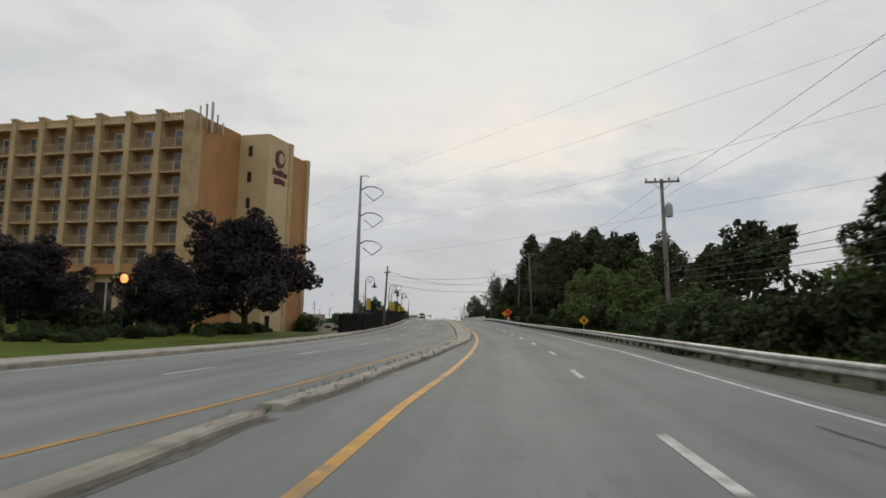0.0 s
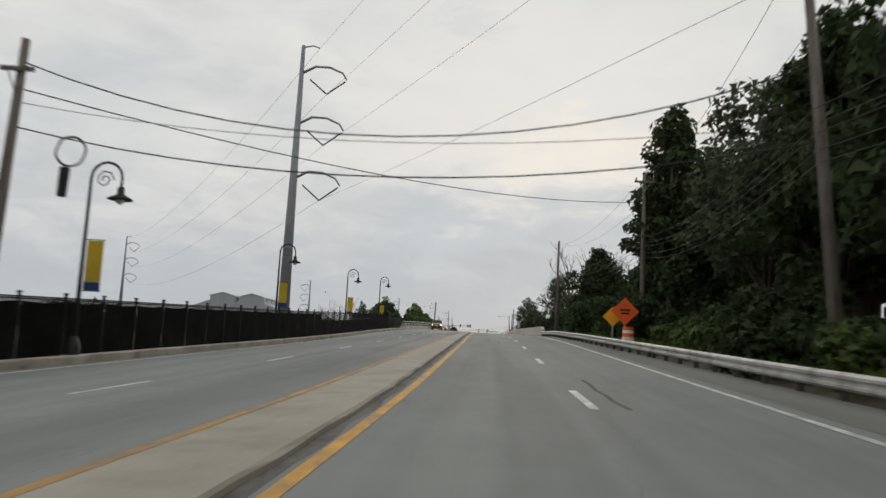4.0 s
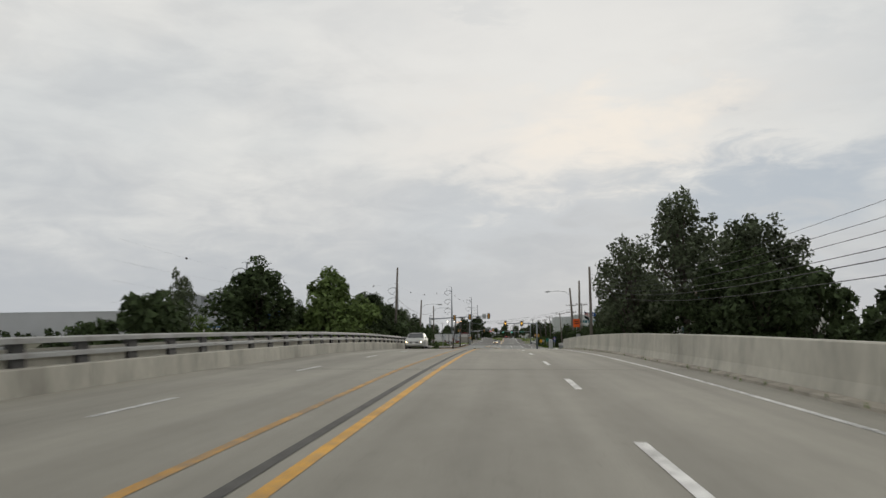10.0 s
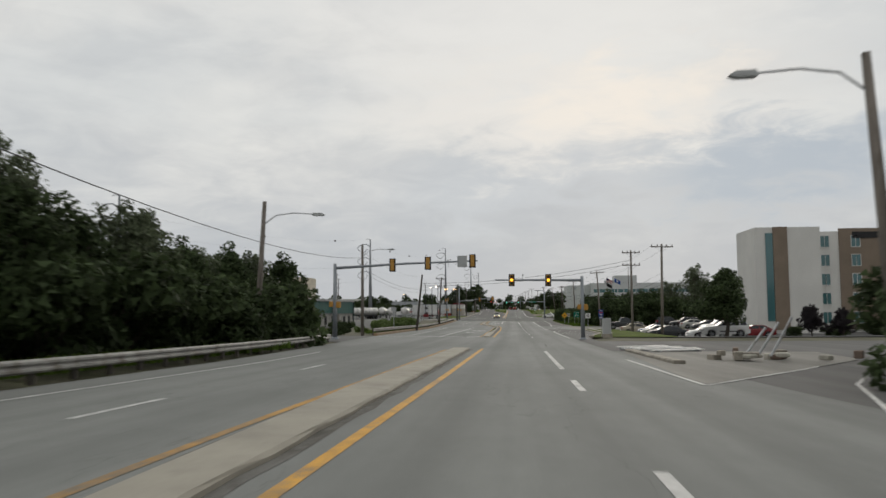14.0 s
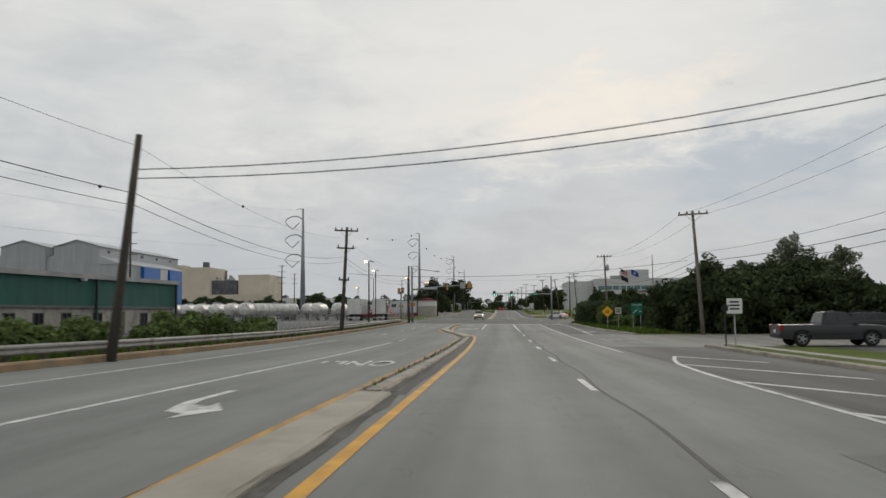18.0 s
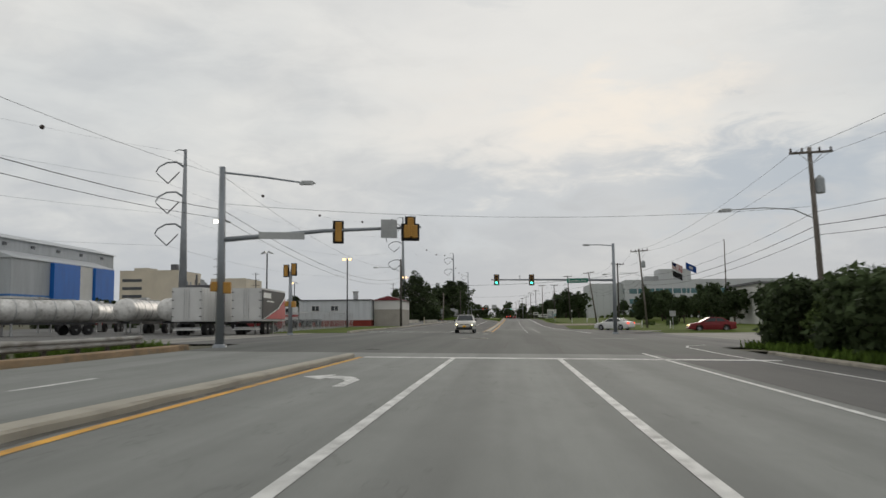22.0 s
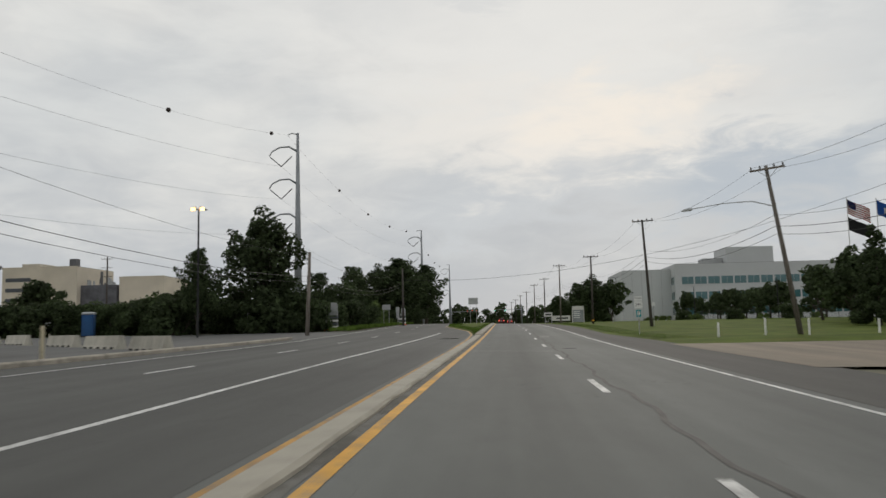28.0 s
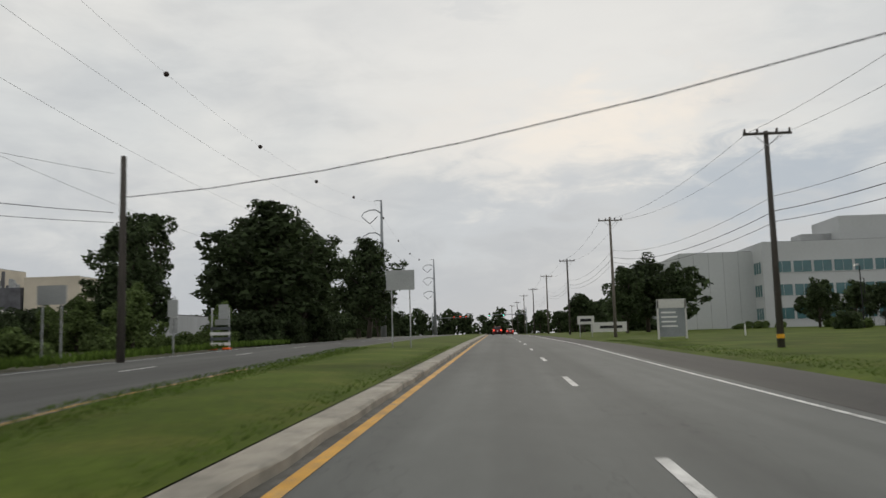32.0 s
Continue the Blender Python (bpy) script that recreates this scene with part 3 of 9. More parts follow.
# side streets and lots
paving("side_road", SIDE_ASPHALT, 364, 383, -70, -9.9, -0.01, ground=land, label="side street of dark asphalt", category="road")
paving("side_road", SIDE_ASPHALT, 317, 372, 7.9, 60, -0.01, ground=land, label="wide asphalt mouth of a side street", category="road")
paving("side_road", SIDE_ASPHALT, 507, 541, -16, -11.2, 0.0, cols=3, ground=land, label="side street of dark asphalt", category="road")
paving("driveway", LOT, 507, 541, -60, -16, 0.0, ground=land, label="pale paved yard entrance", category="road")
paving("side_road", SIDE_ASPHALT, 507, 545, 11.2, 16, 0.0, cols=3, ground=land, label="side street of dark asphalt", category="road")
paving("side_road", LOT, 508, 546, 16, 90, 0.0, ground=land, label="pale concrete side street", category="road")
paving("driveway", LOT, 432, 456, 11.8, 26, 0.005, ground=land, label="pale worn concrete driveway", category="road")
paving("parking_lot", SIDE_ASPHALT, 385, 433, 17.5, 60, 0.0, ground=land, label="grey asphalt car park", category="car park")
paving("yard", SIDE_ASPHALT, 440, 640, -75, -21, 0.0, ground=land, step=6, label="grey asphalt lorry yard", category="yard")
paving("driveway", SIDE_ASPHALT, 583, 662, -42, -11.9, 0.005, ground=land, label="dark asphalt lot entrance", category="yard")
paving("side_road", SIDE_ASPHALT, 546, 573, 9.5, lambda y: 16.5 - max(0, y - 563) * 0.5, 0.012, cols=3, step=3, ground=land, label="dark asphalt turning apron beside the lawn", category="road")
paving("driveway", road_mat("brown_apron", (0.20, 0.165, 0.125), (0.14, 0.115, 0.09), 0.6), 613, 633.5, 10.2, 30, 0.012, ground=land, label="brown paved driveway apron", category="road")


def build_ground():
    ys = list(np.concatenate([[-1500, -700, -300, -160], np.arange(-100, 1000, 6.0), np.arange(1000, 1440, 40.0), [1445, 1800, 2400, 3200]]))
    ls = [-2600, -1200, -600, -300, -170, -110, -75, -50, -36, -27, -21, -17, -14, -11, -8, 0, 7, 9, 11, 13, 16, 20, 26, 36, 50, 75, 110, 170, 300, 600, 1200, 2600]
    verts, faces = [], []
    for y in ys:
        yc = min(1440, max(-104, y))
        for l in ls:
            p = land(yc, l, -0.05)
            p.y += y - yc
            if abs(l) <= 9:
                p.z -= 0.25
            elif abs(l) >= 13:
                p.z += 0.12 * noise.noise(Vector((l * 0.07, y * 0.07, 0)))*min(1, (abs(l) - 12) / 10) - 0.05
            verts.append(p)
    n = len(ls)
    for i in range(len(ys) - 1):
        for j in range(n - 1):
            faces.append((i * n + j, i * n + j + 1, (i + 1) * n + j + 1, (i + 1) * n + j))
    setting(new("ground", mesh_of("ground", verts, faces, VERGE, smooth=True)), "land of rough grass and bare earth", "ground")


build_ground()


# ---- lines on the road ----
def stripe(name, mat, y0, y1, fl, w, up=0.006, step=3.0):
    f = fl if callable(fl) else (lambda y: fl)
    ob = sweep(name, mat, y0, y1, lambda y: [(f(y) - w / 2, up), (f(y) + w / 2, up)], step, False)
    return setting(ob)


for a, b in ((-60, 352), (381, 495.6), (548, 1000)):
    stripe("yellow_line", YELLOW_PAINT, a, b, near_y, 0.17)
for a, b in ((-60, 350), (381.5, 495.6), (549, 700)):
    stripe("yellow_line", YELLOW_OLD, a, b, far_y, 0.15)
for a, b in ((-60, 315), (380, 394), (425, 500), (546, 1000)):
    stripe("edge_line", WHITE_PAINT, a, b, edge_r, 0.13)
lane_r = line([(-60, 3.45), (5, 3.48), (20, 3.5), (30, 3.75), (45, 3.65), (58, 3.5), (80, 3.4), (106, 3.1), (165, 3.45), (180, 3.6), (217, 3.62), (232, 3.52), (250, 3.53), (266, 3.4), (300, 3.25), (315, 3.4), (345, 3.55), (381, 3.6), (400, 3.47), (420, 3.36), (466, 3.4), (1400, 3.55)])


def dash_starts(marks):
    """Fills the runs between known dashes with even steps of about forty feet."""
    out = [marks[0]]
    for a, b in zip(marks, marks[1:]):
        n = max(1, round((b - a) / 12.19))
        out += [a + (b - a) * (i + 1) / n for i in range(n)]
    return out


for run in ([-55.8, 5.2, 54.6, 103.0, 153.0, 164.9, 191.4, 207.4, 250.2, 275.1, 312.6, 325.0], [380.9, 405.4, 416.8, 439.1, 463.5], [548.5, 605.0, 641.2, 692.4, 997]):
    for y in dash_starts(run):
        stripe("lane_dash", WHITE_PAINT, y, y + 3.2, lane_r, 0.15)
stripe("lane_line", WHITE_PAINT, 333, 349, lane_r, 0.16)
stripe("lane_line", WHITE_PAINT, 468, 495.5, line([(468, 3.4), (478, 3.34), (496, 3.3)]), 0.17)
stripe("lane_line", WHITE_PAINT, 470.5, 495.5, -0.25, 0.17)
lane_l = line([(-60, -7.6), (18, -6.95), (22, -6.7), (45, -6.0), (68, -6.05), (98, -5.95), (110, -5.6), (176, -4.95), (195, -4.8), (212, -4.3), (224, -4.25), (260, -4.1), (272, -4.05), (297, -4.3), (320, -4.33), (331, -4.25), (381, -4.75), (446, -4.85), (447, -7.75), (463, -7.7), (484, -7.45), (520, -8), (548, -8), (612, -7.45), (627, -7.6), (650, -7.9), (676, -8.3), (690, -9.6), (720, -11.4), (1400, -11)])
for run in ([-54.5, 18.6, 104.3, 175.2, 210.5, 257.8, 331.2], [439.3, 450.9, 462.6, 482.5], [596.5, 609.3, 645.0, 712, 998]):
    for y in dash_starts(run):
        stripe("lane_dash", WHITE_PAINT, y, y + 3.1, lane_l, 0.13)
edge_l = line([(-60, -12.2), (0, -12.0), (20, -11.6), (43, -10.2), (62, -10.2), (90, -10.35), (112, -10.0), (140, -9.55), (175, -9.1), (200, -8.1), (215, -6.95), (300, -7.0), (321, -6.9), (335, -6.7), (350, -7.3)])
stripe("edge_line", WHITE_PAINT, -60, 196, edge_l, 0.12)
stripe("edge_line", WHITE_PAINT, 306, 345, edge_l, 0.1)
stripe("lane_line", WHITE_PAINT, 381.5, 436, -4.9, 0.14)
stripe("lane_line", WHITE_PAINT, 384, 440, line([(384, -8.1), (398, -8.4), (420, -8.85), (440, -9.0)]), 0.1)
stripe("lane_line", WHITE_PAINT, 549, 657, line([(549, -4.2), (598, -3.78), (605, -3.92), (616, -4.03), (657, -4.05)]), 0.15)
stripe("edge_line", WHITE_PAINT, 560, 640, line([(560, -10.8), (608, -10.37), (640, -10.9)]), 0.1)
stripe("edge_line", WHITE_PAINT, 640, 900, lambda y: pave_l(y) + 0.7, 0.1)


def bar_across(name, y0, y1, la, lb, up=0.006):
    return setting(sweep(name, WHITE_PAINT, y0, y1, lambda y: [(la + (lb - la) * j / 8, up) for j in range(9)], 1.0, False))


bar_across("stop_line", 381.4, 382.0, -11.0, -1.2)
bar_across("stop_line", 495.3, 495.95, -3.3, 11.0)
bar_across("stop_line", 546.7, 547.3, -12.6, -1.2)

# ---- kerbs, medians, barriers and rails ----
def kerb_block(name, y0, y1, fl, fr, mat=KERB, h=0.15, crown=0.0, step=3.0, label="", category="kerb"):
    a = fl if callable(fl) else (lambda y: fl)
    b = fr if callable(fr) else (lambda y: fr)
    wob = lambda y, p: 0.018 * math.sin(1.7 * y + p) + 0.012 * math.sin(4.1 * y + 2 * p)
    ob = sweep(name, mat, y0, y1, lambda y: [(a(y) + wob(y, 0), -0.1), (a(y) + wob(y, 0), h - 0.04 + wob(y, 2) * 0.3), (a(y) + 0.04, h), (b(y) - 0.04, h + crown), (b(y) + wob(y, 4), h + crown - 0.04 + wob(y, 1) * 0.3), (b(y) + wob(y, 4), -0.1)], min(step, 1.0))
    if "median" in name:
        # darker uneven strip along each foot of the median
        for f, s in ((a, -1), (b, 1)):
            setting(sweep("gutter_strip", GUTTER, y0, y1, lambda y: [(f(y) - s * 0.03, 0.0045), (f(y) + s * (0.17 + 2 * wob(y, 3)), 0.0045)][::s], 1.0, False))
    return setting(ob, label, category)


def ramp(y, a, b):
    """Turf runs out to the paving at both ends."""
    return max(0.0, min(1.0, (y - a) / 3.0, (b - y) / 3.0))


def lawn_edge(y):
    return max(pave_r(y), 16.5 - max(0, y - 563) * 0.5)


# raised concrete island between the yellow lines
med_r = line([(-60, -1.65), (9, -1.66), (14, -1.4), (20, -1.25), (29, -0.84), (33, -0.77), (40, -0.5), (52, -0.1), (77, -0.1), (84, -0.18), (97, -0.32), (153, -0.4), (164, -0.29), (175, -0.28), (187, -0.14), (193, -0.14)])
med_l = line([(-60, -2.4), (5, -2.3), (14, -1.95), (30, -1.5), (43, -1.15), (52, -1.0), (75, -1.5), (97, -1.6), (153, -1.5), (164, -1.22), (181, -0.9), (187, -0.8), (193, -0.75)])
kerb_block("median_kerb", -60, 9.7, lambda y: med_r(y) - 0.3, lambda y: med_r(y) + 0.06, KERB, 0.1, label="broken concrete median kerb")
kerb_block("median_kerb", 10.6, 40, lambda y: med_r(y) - 0.38, med_r, KERB, 0.11, label="low concrete median kerb with weeds")
kerb_block("median_island", 40, 191.9, lambda y: max(med_l(y), med_r(y) - 0.42 - 0.08 * (y - 40)), med_r, MEDIAN, 0.1, label="raised concrete median island", category="median")
kerb_block("median_island", 192.1, 205.5, line([(192, -0.85), (205.5, -0.95)]), line([(192, -0.2), (205.5, -0.35)]), MEDIAN, 0.1, label="low concrete median island on the bridge", category="median")
joint_l = line([(205, -0.28), (212, -0.33), (250, -0.38), (265, -0.4), (293, -0.55), (300, -0.5)])
setting(sweep("deck_joint", JOINT, 205.6, 298, lambda y: [(joint_l(y) - 0.075, 0.007), (joint_l(y) + 0.075, 0.007)], 3, False))
kerb_block("median_island", 300, 351, line([(300, -0.9), (306, -1.1), (325, -1.45), (351, -1.3)]), line([(300, -0.62), (306, -0.5), (351, -0.4)]), MEDIAN, 0.09, label="raised concrete median island", category="median")
setting(sweep("deck_joint", JOINT, 298, 300, lambda y: [(joint_l(y) - 0.075, 0.007), (joint_l(y) + 0.075, 0.007)], 1, False))
kerb_block("median_island", 381.5, 404, line([(381.5, -0.85), (395, -1.15), (404, -1.1)]), line([(381.5, -0.35), (404, -0.42)]), MEDIAN, 0.07, label="low concrete median island", category="median")
kerb_block("median_kerb", 404, 445.5, line([(404, -0.95), (413, -0.9), (419, -0.84), (436, -0.9), (445.5, -0.93)]), line([(404, -0.6), (413, -0.56), (445.5, -0.62)]), KERB, 0.1, step=1.5, label="narrow concrete median kerb")
kerb_block("median_island", 445.7, 495.6, line([(445.7, -1.0), (446.3, -1.16), (448.4, -1.4), (450.6, -1.7), (454.4, -2.2), (459.8, -3.2), (463.5, -3.75), (466.6, -4.12), (470, -4.32), (477, -4.3), (500, -3.85)]), line([(445.7, -0.6), (447.4, -0.62), (449.3, -0.8), (452.6, -1.3), (455.9, -2.02), (458.9, -2.6), (461.4, -2.87), (464, -3.1), (467.4, -3.42), (473, -3.78), (477, -3.84), (500, -3.58)]), MEDIAN, 0.13, step=1.5, label="low concrete median island", category="median")
kerb_block("median_island", 548.5, 650, line([(548.5, -0.8), (596, -0.72), (650, -0.78)]), line([(548.5, -0.3), (650, -0.36)]), MEDIAN, 0.085, step=3, label="narrow concrete median island", category="median")
kerb_block("median_kerb", 650, 1000, lambda y: -0.84, lambda y: -0.32, KERB, 0.15, label="concrete kerb of a grass median")
setting(sweep("grass_median", GRASS_SOIL, 650.5, 1000, lambda y: [(far_y(y) + 0.12 + ((-0.86 - far_y(y) - 0.12) * j / 8), 0.008 + 0.13 * j / 8 + min(0.14, 0.03 * (-0.9 - far_y(y))) * math.sin(math.pi * j / 8)) for j in range(9)], 3, False, smooth=True), "mown green grass median", "grass")

# outer kerbs and pavements
kerb_block("kerb", -60, 74, lambda y: pave_l(y) - 0.35, pave_l, KERB, 0.17, label="long pale concrete kerb")
setting(sweep("pavement", WALK, -60, 196, lambda y: [(pave_l(y) - 2.0, 0.16), (pave_l(y) - 0.36, 0.165)], 3, False), "narrow pale concrete pavement", "pavement")
kerb_block("kerb", 74, 197, lambda y: pave_l(y) - 0.4, pave_l, KERB, 0.26, label="pale concrete kerb below a fence")
kerb_block("kerb", 384, 500, lambda y: pave_l(y) - 0.4, pave_l, KERB_TAN, 0.22, label="long tan concrete kerb")
kerb_block("kerb", 541, 640, lambda y: pave_l(y) - 0.3, pave_l, KERB, 0.16, label="long pale concrete kerb")
kerb_block("kerb", 385, 432, pave_r, lambda y: pave_r(y) + 0.3, KERB, 0.16, label="concrete kerb of a grass verge")
kerb_block("kerb", 456, 500, pave_r, lambda y: pave_r(y) + 0.3, KERB, 0.12, label="concrete kerb of a grass verge")
setting(sweep("pavement", WALK, 388, 432, lambda y: [(pave_r(y) + 0.95, 0.02), (pave_r(y) + 0.97, 0.185), (pave_r(y) + 1.5, 0.19), (pave_r(y) + 1.52, 0.02)], 3, False), "narrow concrete pavement on grass", "pavement")
setting(sweep("grass_verge", GRASS_SOIL, 386, 432, lambda y: [(q, h * ramp(y, 386, 432) - 0.012 * (1 - ramp(y, 386, 432))) for q, h in ((pave_r(y) + 0.3, 0.13), (pave_r(y) + 1.2, 0.16), (17.6, 0.03))], 1.5, False, smooth=True), "narrow mown grass verge", "grass")
setting(sweep("grass_verge", GRASS_SOIL, 456, 505, lambda y: [(q, h * ramp(y, 456, 505) - 0.012 * (1 - ramp(y, 456, 505))) for q, h in ((pave_r(y) + 0.3, 0.1), (pave_r(y) + 2.0, 0.12), (22, 0.05))], 1.5, False, smooth=True), "weedy green grass verge", "grass")
setting(sweep("lawn", GRASS_SOIL, 547, 606, lambda y: [(q, h * ramp(y, 547, 606) - 0.012 * (1 - ramp(y, 547, 606))) for q, h in ((lawn_edge(y) + 0.05, -0.02), (lawn_edge(y) + 0.5, 0.1), (lawn_edge(y) + 6, 0.16), (40, 0.2), (78, 0.25))], 1.5, False, land, smooth=True), "wide green mown lawn", "grass")
setting(sweep("lawn", GRASS_SOIL, 634, 1000, lambda y: [(q, h * ramp(y, 634, 1000) - 0.012 * (1 - ramp(y, 634, 1000))) for q, h in ((pave_r(y) + 0.05, -0.02), (pave_r(y) + 0.6, 0.08), (pave_r(y) + 6, 0.14), (40, 0.2), (58, 0.25))], 1.5, False, land, smooth=True), "wide green mown lawn", "grass")
setting(sweep("lawn", GRASS_SOIL, 606, 634, lambda y: [(q, h * ramp(y, 606, 634) - 0.012 * (1 - ramp(y, 606, 634))) for q, h in ((28, 0.08), (40, 0.2), (58, 0.25))], 1.5, False, land, smooth=True), "wide green mown lawn", "grass")
setting(sweep("grass_verge", GRASS_SOIL, 541, 583, lambda y: [(q, h * ramp(y, 541, 583) - 0.012 * (1 - ramp(y, 541, 583))) for q, h in ((-21.5, 0.05), (-17, 0.12), (pave_l(y) - 0.3, 0.12))], 1.5, False, smooth=True), "grass strip behind a kerb", "grass")
setting(sweep("grass_verge", GRASS_SOIL, 10, 74, lambda y: [(q, h * ramp(y, 10, 74) - 0.012 * (1 - ramp(y, 10, 74))) for q, h in ((-60, 0.1), (-24, 0.2), (-17, 0.25), (pave_l(y) - 2.0, 0.16))], 1.5, False, smooth=True), "green mown hotel lawn", "grass")


def guard_rail(y0, y1, fl, h=0.5, face=-1, step=1.9, posts=STEEL, label="galvanised steel guard rail on posts", beam_mat=RAIL):
    f = fl if callable(fl) else (lambda y: fl)
    mid = (y0 + y1) / 2
    t = thing("guard_rail", label, "guard rail", at(mid, f(mid)), group="guard rails")
    inv = t.matrix_world.inverted()
    s = face
    beam = lambda y: [(f(y) + s * 0.00, h - 0.31), (f(y) + s * 0.06, h - 0.26), (f(y) + s * 0.06, h - 0.21), (f(y), h - 0.165), (f(y), h - 0.145), (f(y) + s * 0.06, h - 0.10), (f(y) + s * 0.06, h - 0.05), (f(y), h),
                      (f(y) - s * 0.012, h), (f(y) - s * 0.012, h - 0.31)]
    ob = sweep("beam", beam_mat, y0, y1, beam, 1.9, parent=t)
    ob.matrix_parent_inverse = inv
    bm = bmesh.new()
    box(bm, (0, 0, (h - 0.12) / 2), (0.11, 0.16, h - 0.1))
    me = bpy.data.meshes.new("post"); bm.to_mesh(me); bm.free(); me.materials.append(posts)
    for y in stations(y0 + 0.4, y1 - 0.4, step):
        p = new("post", me); p.parent = t
        p.matrix_parent_inverse = inv
        p.matrix_basis = Matrix.Translation(at(y, f(y) - s * 0.1)) @ Matrix.Rotation(heading(y), 4, "Z")
    return t


rail_r = line([(-60, 9.0), (0, 8.9), (14, 8.7), (20, 8.5), (60, 8.6), (100, 7.55), (108, 7.4), (145, 7.0), (172, 7.35)])
RAIL_POST = shade("rail_post_weathered", (0.07, 0.062, 0.052), 0.9, var=0.3)
guard_rail(-40, 60, rail_r, face=-1, posts=RAIL_POST)
guard_rail(60, 120, rail_r, face=-1, posts=RAIL_POST)
guard_rail(120, 173.5, rail_r, face=-1, posts=RAIL_POST)
guard_rail(302, 362, line([(302, -8.0), (325, -8.4), (335, -8.8), (350, -9.6), (362, -10.6)]), face=1, h=0.56, posts=RAIL_POST, beam_mat=RAIL_DULL, label="dull grey steel guard rail on posts")
guard_rail(386, 440, -11.9, face=1, h=0.65, posts=RAIL_POST, beam_mat=RAIL_DULL, label="dull grey steel guard rail on posts")
guard_rail(440, 497, -11.9, face=1, h=0.65, posts=RAIL_POST, beam_mat=RAIL_DULL, label="dull grey steel guard rail on posts")
guard_rail(307, 326, line([(307, 8.5), (315, 8.2), (321, 9.0), (326, 10.2)]), face=-1, h=0.7)


# bridge: solid parapet on one side, kerb wall with posts and rails on the other
def parapet():
    t = thing("bridge_parapet", "smooth pale concrete bridge parapet with stained foot", "parapet", at(240, 8))
    inv = t.matrix_world.inverted()
    fl = line([(175, 7.55), (180, 7.6), (212, 7.95), (250, 7.9), (307, 8.15)])
    ys = stations(176, 307.5, 12.0)
    for a, b in zip(ys, ys[1:]):
        end0 = a < 177
        hh = (lambda y: 0.72 + 0.33 * min(1, (y - 176) / 3.0)) if end0 else (lambda y: 1.05)
        ob = sweep("wall_panel", PARAPET, a + 0.012, b - 0.012, lambda y: [(fl(y), -0.05), (fl(y), 0.1), (fl(y) + 0.06, 0.35), (fl(y) + 0.1, hh(y) - 0.03), (fl(y) + 0.13, hh(y)), (fl(y) + 0.38, hh(y)), (fl(y) + 0.42, -0.05)], 3.0, parent=t)
        ob.matrix_parent_inverse = inv
    ob = sweep("foot_kerb", KERB, 178, 307, lambda y: [(fl(y) - 0.28, -0.05), (fl(y) - 0.26, 0.06), (fl(y) + 0.02, 0.1), (fl(y) + 0.02, -0.05)], 3, parent=t)
    ob.matrix_parent_inverse = inv


def rail_barrier():
    t = thing("bridge_barrier", "concrete bridge barrier with two steel rails on dark posts", "barrier", at(250, -8))
    inv = t.matrix_world.inverted()
    fl = line([(194.5, -8.85), (205, -7.9), (215, -7.24), (257, -7.1), (302, -7.6)])
    ys = stations(194.6, 303, 9.7)
    for a, b in zip(ys, ys[1:]):
        ob = sweep("base_wall", PARAPET, a + 0.01, b - 0.01, lambda y: [(fl(y) - 0.45, -0.1), (fl(y) - 0.42, 0.5), (fl(y) - 0.38, 0.54), (fl(y) - 0.06, 0.54), (fl(y) - 0.03, 0.51), (fl(y), -0.1)], 3, parent=t)
        ob.matrix_parent_inverse = inv
    for h0, h1, d in ((0.72, 0.83, 0.02), (1.01, 1.14, 0.0)):
        ob = sweep("rail", shade("pale_rail", (0.36, 0.365, 0.36), 0.6, 0.2, var=0.15, stain=(0.25, 0.24, 0.22)), 195.2, 303, lambda y: [(fl(y) - 0.24 - d, h0), (fl(y) - 0.24 - d, h1 - 0.03), (fl(y) - 0.2 - d, h1), (fl(y) - 0.12 - d, h1), (fl(y) - 0.09 - d, h1 - 0.03), (fl(y) - 0.09 - d, h0)], 3, parent=t)
        ob.matrix_parent_inverse = inv
    ob = sweep("infill_panel", PARAPET, 195.2, 303, lambda y: [(fl(y) - 0.33, 0.53), (fl(y) - 0.33, 0.9), (fl(y) - 0.28, 0.9), (fl(y) - 0.28, 0.53)], 3, parent=t)
    ob.matrix_parent_inverse = inv
    bm = bmesh.new()
    prism(bm, [(-0.16, 0.53), (0.08, 0.53), (0.06, 0.76), (0.04, 1.03), (-0.1, 1.03), (-0.1, 0.76)], -0.24, 0.24)
    me = bpy.data.meshes.new("post"); bm.to_mesh(me); bm.free(); me.materials.append(shade("rail_post", (0.055, 0.055, 0.055), 0.6, 0.3))
    for y in stations(196.6, 302, 2.44):
        p = new("post", me); p.parent = t
        p.matrix_parent_inverse = inv
        p.matrix_basis = Matrix.Translation(at(y, fl(y) - 0.26)) @ Matrix.Rotation(heading(y), 4, "Z")


parapet()
rail_barrier()


